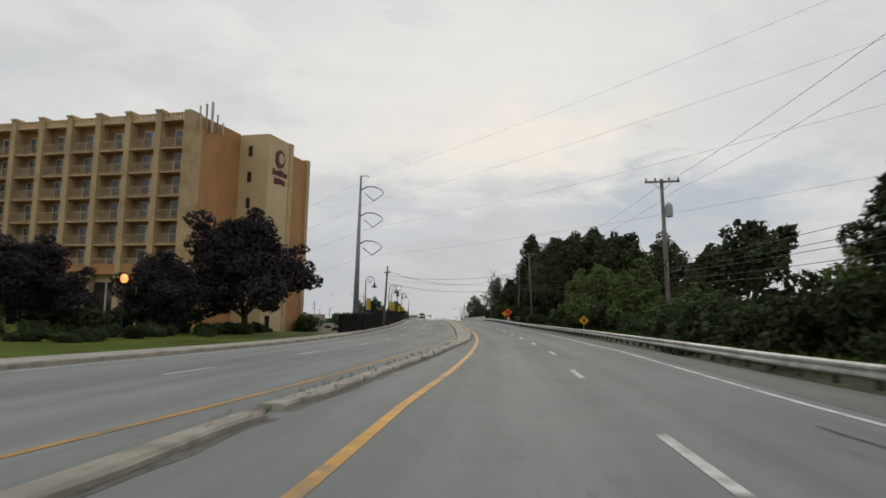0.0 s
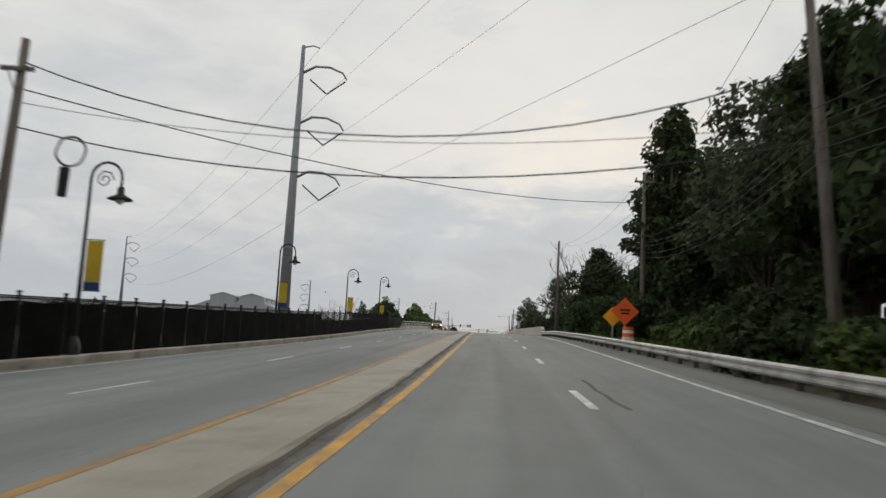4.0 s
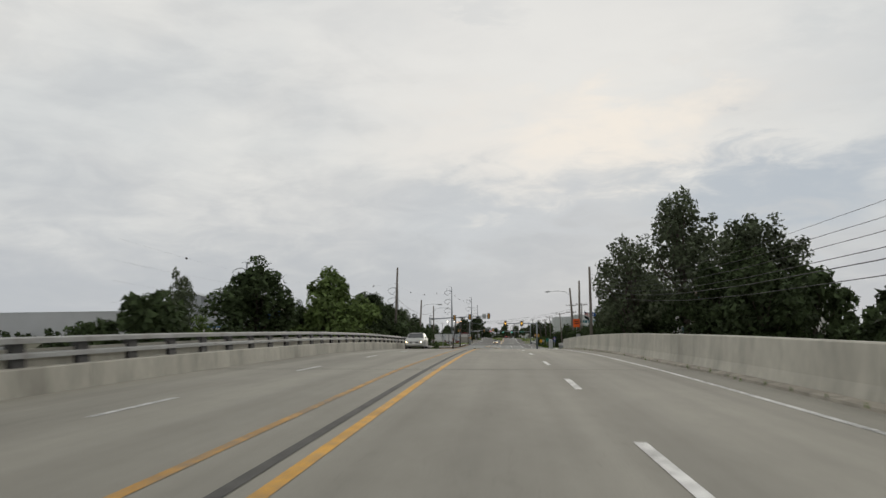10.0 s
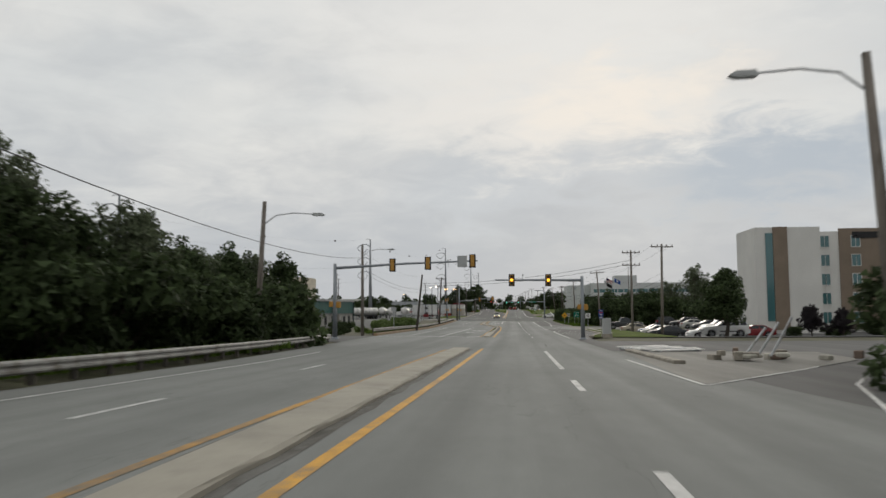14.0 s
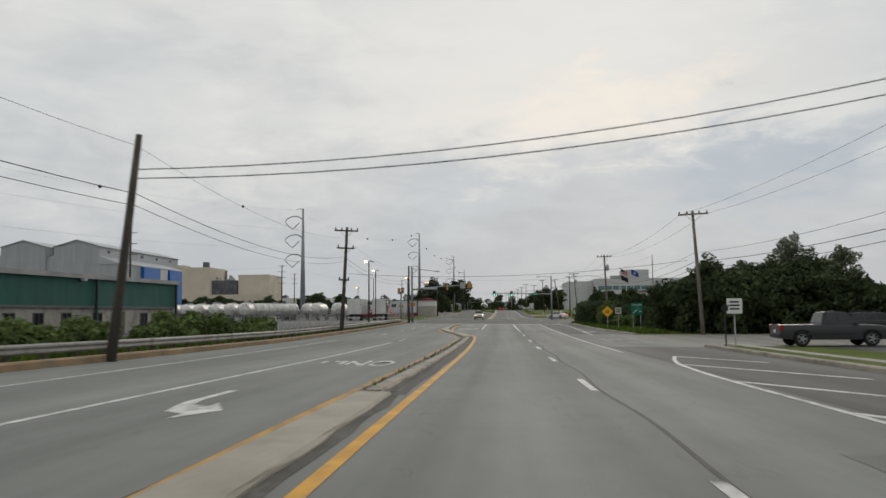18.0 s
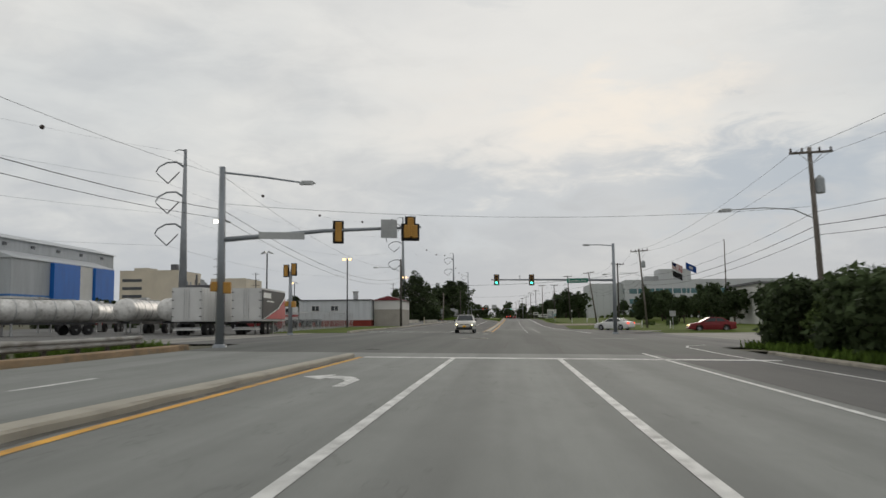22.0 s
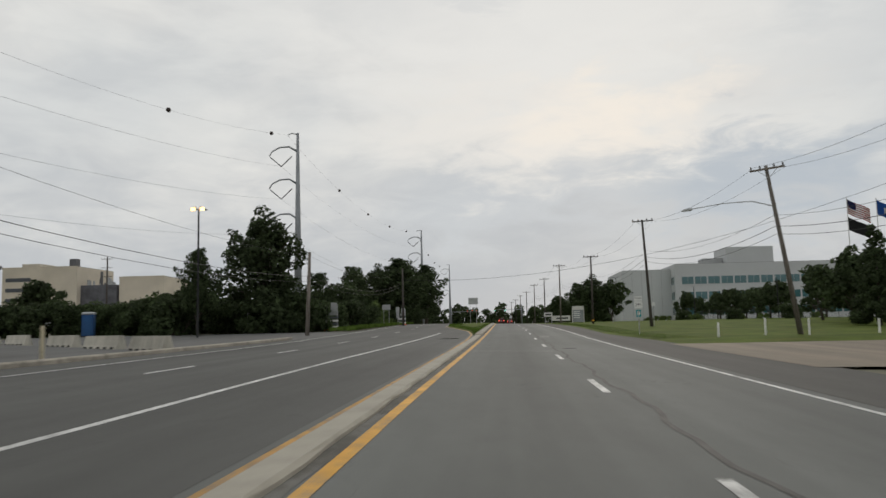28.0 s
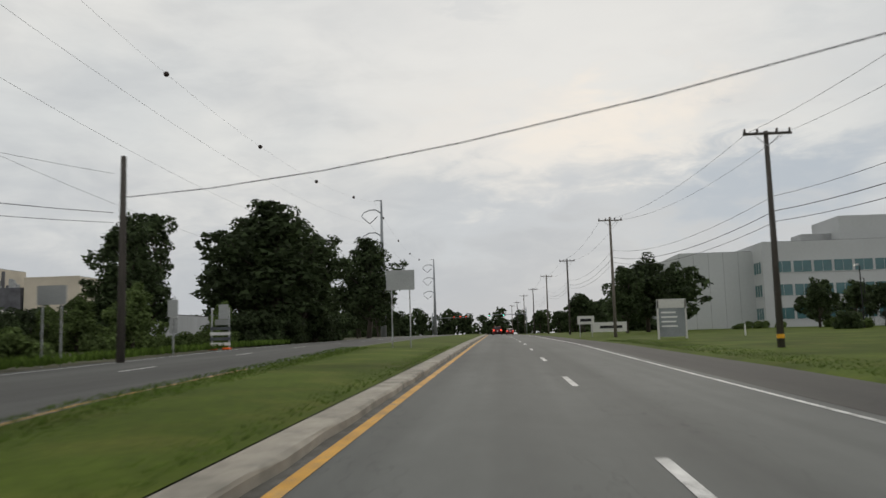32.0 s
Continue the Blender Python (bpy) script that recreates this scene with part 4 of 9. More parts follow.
# ---- trees ----
def leaf_mesh(name, mat, centers, count, size, seed, flat=0.75):
    """Many small bent leaves spread over the shells of some clumps."""
    r = np.random.RandomState(seed)
    c = np.array([k[:3] for k in centers]); rad = np.array([k[3] for k in centers])
    wgt = rad ** 2; wgt /= wgt.sum()
    pick = r.choice(len(c), count, p=wgt)
    d = r.normal(size=(count, 3)); d /= np.linalg.norm(d, axis=1)[:, None]
    rr = rad[pick] * (0.45 + 0.62 * r.rand(count) ** 0.5)
    pos = c[pick] + d * rr[:, None] * np.array([1, 1, flat])
    nrm = d + r.normal(size=(count, 3)) * 0.7 + np.array([0, 0, 0.5]); nrm /= np.linalg.norm(nrm, axis=1)[:, None]
    t = np.cross(nrm, r.normal(size=(count, 3))); t /= np.linalg.norm(t, axis=1)[:, None]
    b = np.cross(nrm, t)
    s = size * (0.55 + 0.9 * r.rand(count))[:, None]
    v = np.empty((count, 3, 3))
    v[:, 0] = pos - t * s * 0.8 + b * s * 0.3
    v[:, 1] = pos + b * s * 0.35 - nrm * s * 0.2 + t * s * 0.75
    v[:, 2] = pos - b * s * 0.6 + t * s * 0.15
    me = bpy.data.meshes.new(name)
    me.vertices.add(count * 3); me.vertices.foreach_set("co", v.astype(np.float32).ravel())
    me.loops.add(count * 3); me.loops.foreach_set("vertex_index", np.arange(count * 3, dtype=np.int32))
    me.polygons.add(count); me.polygons.foreach_set("loop_start", np.arange(0, count * 3, 3, dtype=np.int32))
    me.materials.append(mat)
    me.update(calc_edges=True)
    return me


def tree_meshes(seed, h, spread, leaf, mat, count, bare=0.25, lobes=18, droop=0.0):
    """A trunk with limbs and a crown of uneven clumps; h metres tall."""
    r = random.Random(seed)
    bm = bmesh.new()
    tr = h * 0.022 + 0.05
    base_top = h * bare
    bend = [Vector((r.uniform(-0.03, 0.03) * h * k, r.uniform(-0.03, 0.03) * h * k, h * 0.78 * k / 4)) for k in range(5)]
    bend[0] = Vector((0, 0, -0.4))
    tube(bm, bend, tr, tr * 0.25, 7)
    clumps = []
    for i in range(lobes):
        f = (i + 0.5) / lobes
        z = base_top + (h - base_top) * (0.1 + 0.82 * f)
        wid = spread * math.sin(math.pi * min(0.97, 0.16 + 0.84 * f) ** 0.85) ** 0.7 * r.uniform(0.4, 1.15)
        a = i * 2.4 + r.uniform(-0.5, 0.5)
        p = Vector((math.cos(a) * wid * 0.72, math.sin(a) * wid * 0.72, z - droop * wid * r.random()))
        cr = spread * r.uniform(0.16, 0.38)
        clumps.append((p.x, p.y, p.z, cr))
        start = bend[0].lerp(bend[4], max(0.25, min(0.9, (z / h) * 0.85 - 0.1)))
        mid = start.lerp(p, 0.55) + Vector((0, 0, 0.06 * h * r.uniform(-0.3, 1)))
        tube(bm, [start, mid, p], tr * 0.34, tr * 0.06, 5, False)
        for _ in range(2):
            q = p + Vector((r.uniform(-1, 1), r.uniform(-1, 1), r.uniform(-0.4, 1))) * cr
            tube(bm, [mid.lerp(p, 0.6), q], tr * 0.1, tr * 0.03, 4, False)
    # small sprays that break the outline
    for i in range(lobes + 6):
        c = clumps[r.randrange(lobes)]
        d = Vector((c[0], c[1], (c[2] - h * 0.45) * 0.9)).normalized() + Vector((r.uniform(-0.5, 0.5), r.uniform(-0.5, 0.5), r.uniform(-0.3, 0.6)))
        k = c[3] * r.uniform(0.5, 0.95)
        clumps.append((c[0] + d.x * k, c[1] + d.y * k, c[2] + d.z * k, c[3] * r.uniform(0.35, 0.6)))
    top = (bend[4].x, bend[4].y, h - spread * 0.3, spread * 0.34)
    clumps.append(top)
    if bare < 0.3:
        for k in range(4):
            clumps.append((r.uniform(-0.35, 0.35) * spread, r.uniform(-0.35, 0.35) * spread, base_top + (h - base_top) * r.uniform(0.2, 0.7), spread * 0.42))
    me = bpy.data.meshes.new("trunk")
    bmesh.ops.recalc_face_normals(bm, faces=bm.faces); bm.to_mesh(me); bm.free(); me.materials.append(BARK)
    me.polygons.foreach_set("use_smooth", [True] * len(me.polygons))
    return me, leaf_mesh("crown", mat, clumps, count, leaf, seed + 7)


TREES = {}
STEMS = {}


def stems(seed, cl):
    """Thin twigs from the root to each clump of a bush."""
    r = random.Random(seed)
    bm = bmesh.new()
    for x, y, z, k in cl:
        tube(bm, [(x * 0.15, y * 0.15, -0.1), (x * 0.6, y * 0.6, z * 0.55), (x, y, z + k * 0.5)], 0.035, 0.01, 4, False)
    me = bpy.data.meshes.new("stem")
    bm.to_mesh(me); bm.free(); me.materials.append(BARK)
    return me


def tree_kind(key):
    if key not in TREES:
        k, v = key[:-1], int(key[-1])
        if k == "broad":
            TREES[key] = tree_meshes(10 + v, 12, 5.0, 0.31, LEAF, 7200, 0.2, 24)
        elif k == "tall":
            TREES[key] = tree_meshes(30 + v, 15, 4.2, 0.31, LEAF, 7200, 0.12, 28)
        elif k == "airy":
            TREES[key] = tree_meshes(50 + v, 12, 4.6, 0.24, LEAF_GREY, 6500, 0.25, 20)
        elif k == "light":
            TREES[key] = tree_meshes(60 + v, 6, 3.2, 0.2, LEAF_LIGHT, 4800, 0.08, 16)
        elif k == "purple":
            TREES[key] = tree_meshes(70 + v, 9.5, 5.0, 0.19, LEAF_DARK, 24000, 0.18, 26)
        elif k == "far":
            TREES[key] = tree_meshes(80 + v, 12, 5.5, 0.58, LEAF, 2300, 0.15, 16)
        elif k == "bush":
            r = random.Random(v)
            cl = [(r.uniform(-1.3, 1.3), r.uniform(-1.3, 1.3), r.uniform(0.3, 1.5), r.uniform(0.5, 0.95)) for _ in range(9)]
            STEMS[key] = stems(v, cl)
            TREES[key] = (None, leaf_mesh("foliage", LEAF if v % 2 else LEAF_LIGHT, cl, 1800, 0.2, 200 + v))
        elif k == "hedge":
            r = random.Random(v + 20)
            cl = [(r.uniform(-1.6, 1.6), r.uniform(-1.6, 1.6), r.uniform(0.4, 2.6), r.uniform(0.7, 1.1)) for _ in range(16)]
            STEMS[key] = stems(v, cl)
            TREES[key] = (None, leaf_mesh("foliage", LEAF, cl, 3000, 0.215, 300 + v))
        elif k == "conifer":
            bm = bmesh.new(); tube(bm, [(0, 0, -0.3), (0, 0, 8.6)], 0.16, 0.03, 6)
            me = bpy.data.meshes.new("trunk"); bm.to_mesh(me); bm.free(); me.materials.append(BARK)
            r = random.Random(v)
            cl = []
            for i in range(46):
                z = 0.7 + 7.9 * (i / 46); w = 2.4 * (1 - z / 9.4)
                a = i * 2.4
                cl.append((math.cos(a) * w * 0.75, math.sin(a) * w * 0.75, z + r.uniform(-0.2, 0.2), 0.3 + w * 0.3))
            TREES[key] = (me, leaf_mesh("crown", LEAF, cl, 6500, 0.2, 400 + v, 0.55))
    return TREES[key]


TREE_LABEL = {"broad": ("leafy green broad-crowned tree", "tree"), "tall": ("tall dark green roadside tree", "tree"), "airy": ("tall grey-green tree with open crown", "tree"),
              "light": ("young light green sapling tree", "tree"), "purple": ("dark purple-leaved maple on the hotel lawn", "tree"), "far": ("distant dark green tree", "tree"),
              "bush": ("dense green roadside bush", "bush"), "hedge": ("tall overgrown green shrub", "shrub"), "conifer": ("dark green conical conifer tree", "tree")}
tree_rng = random.Random(5)


def plant(key, y, l, scale=1.0, wide=1.0, up=0.0, turn=None):
    if abs(l) > 29 and key[:-1] in ("broad", "tall"):
        key, scale = "far" + key[-1], scale * (1.0 if key[0] == "b" else 1.2)
    tm, cm = tree_kind(key)
    lab, cat = TREE_LABEL[key[:-1]]
    p = land(y, l, up - 0.05)
    t = new("bush" if cat == "bush" else "shrub" if cat == "shrub" else "tree")
    t.empty_display_size = 0.3
    t.matrix_world = Matrix.LocRotScale(p, Euler((0, 0, tree_rng.uniform(0, 6.28) if turn is None else turn)), Vector((scale * wide, scale * wide, scale)))
    tagged(t, lab, cat, "roadside plants")
    if tm is not None:
        part("trunk", tm, BARK, t)
        part("crown", cm, LEAF, t)
    else:
        part("stem", STEMS[key], BARK, t)
        part("foliage", cm, LEAF, t)
    return t


def belt(keys, y0, y1, la, lb, count, s0, s1, seed, wide=1.0, up=0.0):
    r = random.Random(seed)
    for i in range(count):
        y = y0 + (y1 - y0) * (i + r.uniform(0.1, 0.9)) / count
        plant(r.choice(keys), y, r.uniform(la, lb), r.uniform(s0, s1), wide * r.uniform(0.9, 1.15), up)


# hotel lawn
plant("purple0", 60, -17.6, 1.0, 1.16)
plant("purple0", 45, -26, 0.62, 1.3); plant("purple1", 41, -31, 0.6, 1.2)
plant("purple1", 53, -21.5, 0.6, 1.1)
belt(["bush1", "bush3"], 34, 70, -21.5, -17.5, 16, 0.35, 0.6, 3)
belt(["hedge0", "hedge1"], 36, 64, -27, -22, 9, 0.5, 0.75, 77)
belt(["hedge0", "bush1"], 24, 60, -24, -17, 12, 0.3, 0.42, 82)
# wood on the right of the climb
plant("tall1", 144, 13.6, 1.02, 1.0); plant("airy1", 128.5, 14.8, 1.12, 0.9); plant("tall0", 22.5, 15.2, 0.56, 1.0); plant("tall0", 121, 14.4, 0.9, 1.0); plant("broad1", 113, 14.8, 1.0, 0.95)
plant("broad0", 20.5, 13.9, 0.6, 0.9); plant("broad1", 27, 15.5, 0.52); plant("light0", 25, 12.8, 0.55)
belt(["broad0", "broad1", "tall0"], 6, 31, 15, 26, 8, 0.42, 0.55, 11)
belt(["broad1", "broad0"], 66, 100, 15.5, 22, 8, 0.38, 0.5, 12)
belt(["broad1", "broad0"], 40, 62, 15.5, 22, 5, 0.2, 0.26, 72)
belt(["tall0", "tall1", "broad1"], 96, 165, 13.5, 20, 15, 0.78, 0.98, 13)
belt(["tall1", "broad0", "tall0"], 84, 172, 21, 34, 12, 0.75, 1.0, 14)
belt(["light0", "light1"], 60, 94, 11.5, 13.8, 9, 0.7, 1.05, 15)
belt(["light0", "hedge1"], 40, 60, 11.5, 13.5, 6, 0.4, 0.55, 81)
belt(["hedge0", "hedge1", "bush1"], 4, 100, 10.6, 13, 30, 0.55, 0.9, 16)
belt(["hedge0", "bush0", "bush1"], 100, 170, 9.5, 12.0, 24, 0.5, 0.9, 17)
# beyond the bridge, right
plant("airy1", 328.5, 25.2, 1.7, 0.9); plant("broad0", 288, 23.0, 0.95, 1.0); plant("airy1", 279, 32.6, 1.02, 1.0); plant("tall0", 262, 28.5, 0.88, 1.0)
plant("airy1", 307, 15.0, 1.1, 0.9); plant("hedge0", 324, 17.8, 2.2, 0.9); plant("hedge1", 330, 21.5, 2.4, 0.9); plant("hedge0", 338, 20.5, 2.1, 0.9); plant("broad0", 309, 27.5, 1.0, 0.9); plant("broad1", 298, 21.5, 0.88, 0.9); plant("tall1", 316, 30, 0.9, 1.1)
plant("tall1", 186, 15.0, 0.82); plant("tall0", 193, 17.5, 0.8); plant("broad0", 180, 13.8, 0.66); plant("tall1", 200, 20, 0.95); plant("broad1", 172, 13.0, 0.8)
plant("airy0", 312, 29, 1.3, 1.1)
belt(["broad0", "broad1", "tall0"], 205, 318, 26, 40, 13, 0.72, 0.95, 18)
belt(["broad1", "hedge0"], 306, 328, 13.5, 20, 7, 0.55, 0.8, 19, up=0)
belt(["hedge0", "hedge1"], 312, 330, 11.5, 14, 6, 0.7, 0.95, 20)
# left beside the bridge
plant("airy1", 296, -28.5, 0.9, 0.62)
belt(["broad0", "broad1", "tall1"], 312, 360, -24, -17, 12, 0.36, 0.52, 21)
belt(["broad0", "broad1", "airy0", "light1"], 318, 364, -16, -12.6, 16, 0.36, 0.5, 22)
belt(["broad1", "broad0"], 303, 320, -17, -13, 5, 0.5, 0.6, 73)
belt(["hedge0", "hedge1", "hedge0"], 304, 364, -13.6, -11.6, 26, 0.75, 1.25, 74)
belt(["broad0", "broad1", "light0"], 240, 300, -45, -30, 9, 0.45, 0.6, 23)
plant("broad0", 304, -24, 0.93, 1.3); plant("light1", 301.5, -14.8, 1.65, 1.05); plant("airy0", 316, -14.6, 0.6, 0.9); plant("airy1", 335, -16.2, 0.64, 0.9); plant("airy0", 352, -16.0, 0.46, 1.0); plant("broad0", 333, -16.5, 0.55, 1.1); plant("broad0", 313, -18, 0.62, 1.1); plant("light0", 289, -24, 1.1)

# ---- poles, wires, lamps, signs and signals ----
def utility_pole(y, l, h, arms=((0.97, 2.4),), lean=(0, 0), mat=WOOD, drum=False, lamp=0, lamp_h=0.8, r=0.15, label=None, band=False, insul=True):
    """A tapered wooden pole; arms: (share of the height, width). lamp: length of a street-light arm, minus to the left."""
    lab = label or ("weathered wooden utility pole with crossarm" if arms else "bare weathered wooden pole")
    t = thing("utility_pole", lab, "utility pole", land(y, l), heading(y), "utility poles", lean=lean)
    bm = bmesh.new()
    tube(bm, [(0, 0, -0.6), (0.01, 0, h * 0.5), (0, 0, h)], r * 1.2, r * 0.72, 9)
    part("shaft", bm, mat, t, smooth=True)
    for f, w in arms:
        bm = bmesh.new()
        box(bm, (0, -r - 0.03, h * f), (w, 0.1, 0.12), bevel=0.01)
        a = part("crossarm", bm, mat, t)
        bm = bmesh.new()
        for s in (-1, 1):
            tube(bm, [(s * w * 0.28, -r - 0.03, h * f - 0.04), (0, -r, h * f - 0.6)], 0.018, sides=5)
        part("brace", bm, STEEL, t)
        for x in ((-0.46, -0.2, 0.2, 0.46) if w > 1.6 else (-0.42, 0.42)) if insul else ():
            bm = bmesh.new()
            lathe(bm, [(0.03, 0), (0.075, 0.05), (0.05, 0.09), (0.07, 0.13), (0.03, 0.2)], 7, (x * w, -r - 0.03, h * f + 0.06))
            part("insulator", bm, shade("insulator_glaze", (0.10, 0.09, 0.085), 0.3), t)
    if drum:
        bm = bmesh.new()
        lathe(bm, [(0.2, 0), (0.24, 0.05), (0.24, 0.75), (0.18, 0.83), (0.05, 0.95)], 12, (0.38, 0, h * 0.76))
        box(bm, (0.16, 0, h * 0.76 + 0.4), (0.2, 0.12, 0.3))
        part("transformer", bm, shade("transformer_grey", (0.35, 0.37, 0.38), 0.5, 0.2), t, "grey drum transformer")
    if band:
        bm = bmesh.new()
        lathe(bm, [(r * 1.22, 0.55), (r * 1.22, 0.75)], 9)
        part("band", bm, SIGN_YELLOW, t, "yellow reflective band")
    if lamp:
        z = h * lamp_h
        bm = bmesh.new()
        tube(bm, [(0, 0, z - 0.5), (lamp * 0.25, 0, z + 0.05), (lamp * 0.6, 0, z + 0.22), (lamp, 0, z + 0.2)], 0.035, 0.028, 7)
        part("lamp_arm", bm, STEEL, t)
        lamp_head(t, lamp, 0, z + 0.2, 1 if lamp > 0 else -1)
    return t


def lamp_head(t, x, y, z, s):
    bm = bmesh.new()
    prism(bm, [(0, -0.05), (0.08, -0.1), (0.55, -0.09), (0.72, -0.02), (0.55, 0.07), (0.1, 0.06)], -0.14, 0.14)
    bmesh.ops.scale(bm, vec=(s, 1, 1), verts=bm.verts)
    bmesh.ops.translate(bm, vec=(x - s * 0.05, y, z), verts=bm.verts)
    part("lamp_head", bm, SIGN_BACK, t, "grey cobra-head street light")


def wire(a, b, sag=0.6, r=0.018, mat=CABLE, kind="power_cable", label="black overhead power cable sagging between poles", n=14):
    a, b = Vector(a), Vector(b)
    t = thing(kind, label, "cable", a, group="overhead cables")
    bm = bmesh.new()
    pts = [(a.lerp(b, i / n) - a) - Vector((0, 0, 4 * sag * (i / n) * (1 - i / n))) for i in range(n + 1)]
    tube(bm, pts, r, sides=5)
    part("strand", bm, mat, t)


def pylon(y, l, h, side, arm=5.0, levels=(0.93, 0.76, 0.58), base=0.75):
    """A slim steel transmission pole with three curved arms to one side."""
    t = thing("transmission_pylon", "tall grey steel transmission pole with curved arms", "pylon", land(y, l), heading(y), "transmission poles")
    bm = bmesh.new()
    tube(bm, [(0, 0, -1), (0, 0, h)], base, 0.22, 12)
    part("shaft", bm, PYLON, t, smooth=True)
    bm = bmesh.new()
    tube(bm, [(0, 0, h - 0.2), (side * arm * 0.22, 0, h), (side * arm * 0.36, 0, h - 0.25)], 0.1, 0.06, 6)
    part("earth_arm", bm, PYLON, t)
    for f in levels:
        z = h * f
        bm = bmesh.new()
        tube(bm, [(0, 0, z - 0.9), (side * arm * 0.3, 0, z), (side * arm * 0.62, 0, z - 0.05), (side * arm * 0.9, 0, z - 0.7), (side * arm, 0, z - 1.5)], 0.17, 0.09, 7)
        part("curved_arm", bm, PYLON, t, smooth=True)
        tip = Vector((side * arm * 0.58, 0, z - 3.3))
        for q in ((side * arm * 0.97, 0, z - 1.7), (side * arm * 0.2, 0, z - 1.6)):
            bm = bmesh.new()
            tube(bm, [q, tip], 0.09, sides=6)
            part("insulator_string", bm, shade("insulator_dark", (0.07, 0.07, 0.075), 0.4), t)
    return [land(y, l) + Vector((side * arm * 0.58, 0, h * f - 3.3)) for f in levels] + [land(y, l) + Vector((side * arm * 0.36, 0, h - 0.3))]


def hook_lamp(y, l, h=6.0):
    t = thing("street_lamp", "black shepherd's-crook street lamp with yellow and blue banner", "street lamp", land(y, l), heading(y), "crook street lamps")
    bm = bmesh.new()
    lathe(bm, [(0.2, -0.3), (0.2, 0.5), (0.12, 0.7), (0.085, 0.8)], 10)
    tube(bm, [(0, 0, 0.7), (0, 0, h - 0.75)], 0.075, 0.05, 8)
    part("post", bm, BLACK, t, smooth=True)
    bm = bmesh.new()
    pts = [(0, 0, h - 0.8)] + [(0.48 - 0.48 * math.cos(a), 0, h - 0.5 + 0.48 * math.sin(a)) for a in np.linspace(0, math.pi, 9)] + [(0.96, 0, h - 0.75)]
    tube(bm, pts, 0.045, 0.04, 7)
    part("crook", bm, BLACK, t, smooth=True)
    bm = bmesh.new()
    tube(bm, [(0.42 + 0.3 * (1 - k / 14) * math.cos(k * 0.9), 0, h - 0.55 + 0.3 * (1 - k / 14) * math.sin(k * 0.9)) for k in range(13)], 0.02, sides=5)
    part("scroll", bm, BLACK, t)
    bm = bmesh.new()
    lathe(bm, [(0.38, -0.06), (0.36, -0.02), (0.12, 0.1), (0.1, 0.32), (0.04, 0.36)], 12, (0.96, 0, h - 1.1))
    part("shade", bm, BLACK, t, smooth=True)
    bm = bmesh.new()
    lathe(bm, [(0.03, -0.2), (0.12, -0.14), (0.14, -0.05)], 10, (0.96, 0, h - 1.1))
    part("globe", bm, shade("lamp_globe", (0.6, 0.6, 0.58), 0.3), t, "unlit white glass globe")
    bm = bmesh.new()
    box(bm, (0.36, 0, 3.05), (0.5, 0.012, 1.25))
    part("banner", bm, shade("banner_yellow", (0.50, 0.36, 0.03), 0.8, var=0.2), t, "yellow cloth banner")
    bm = bmesh.new()
    box(bm, (0.36, 0, 2.3), (0.5, 0.014, 0.25))
    part("banner_foot", bm, shade("banner_blue", (0.02, 0.05, 0.16), 0.8), t, "blue foot of the banner")
    bm = bmesh.new()
    for z in (3.7, 2.16):
        tube(bm, [(0, 0, z), (0.64, 0, z)], 0.015, sides=5)
    part("banner_rod", bm, BLACK, t)


for y, l in ((86.3, -11.6), (113.7, -10.75), (139.2, -11.6), (163.0, -11.3), (185.0, -11.0)):
    hook_lamp(y, l, 6.1 if y < 150 else 6.3 if y < 180 else 7.1)


def yard_lamp(y, l, h, heads=2, lit=None, mat=BLACK, label="tall dark yard light pole with flood lamps"):
    t = thing("yard_light", label, "lamp post", land(y, l), heading(y), "yard lights")
    bm = bmesh.new()
    tube(bm, [(0, 0, -0.3), (0, 0, h)], 0.1, 0.07, 8)
    part("post", bm, mat, t)
    for i in range(heads):
        s = -1 if i == 0 else 1
        bm = bmesh.new()
        prism(bm, [(0, -0.1), (0.5, -0.22), (0.55, -0.12), (0.1, 0.12)], -0.2, 0.2)
        bmesh.ops.scale(bm, vec=(s, 1, 1), verts=bm.verts)
        bmesh.ops.translate(bm, vec=(s * 0.1, 0, h + 0.1), verts=bm.verts)
        hd = part("flood_lamp", bm, SIGN_BACK, t)
        if lit and i < lit[0]:
            bm = bmesh.new()
            box(bm, (s * 0.38, -0.22, h - 0.02), (0.34, 0.06, 0.24))
            part("lamp_lens", bm, lamp_mat("lamp_lit_" + lit[1], {"orange": (1.0, 0.55, 0.2), "white": (1.0, 0.9, 0.75)}[lit[1]], 4.0), hd, "lit lens")


yard_lamp(489.1, -14.9, 8.0, 2, (1, "white"))
yard_lamp(527.0, -20.0, 8.7, 2, (1, "white"))
yard_lamp(553.0, -24.5, 8.5, 2)
yard_lamp(572.6, -19.7, 9.1, 2, (2, "orange"))
yard_lamp(651.1, -22.7, 10.2, 2, (2, "orange"))
yard_lamp(620, -40, 8.0, 2, (1, "orange"))

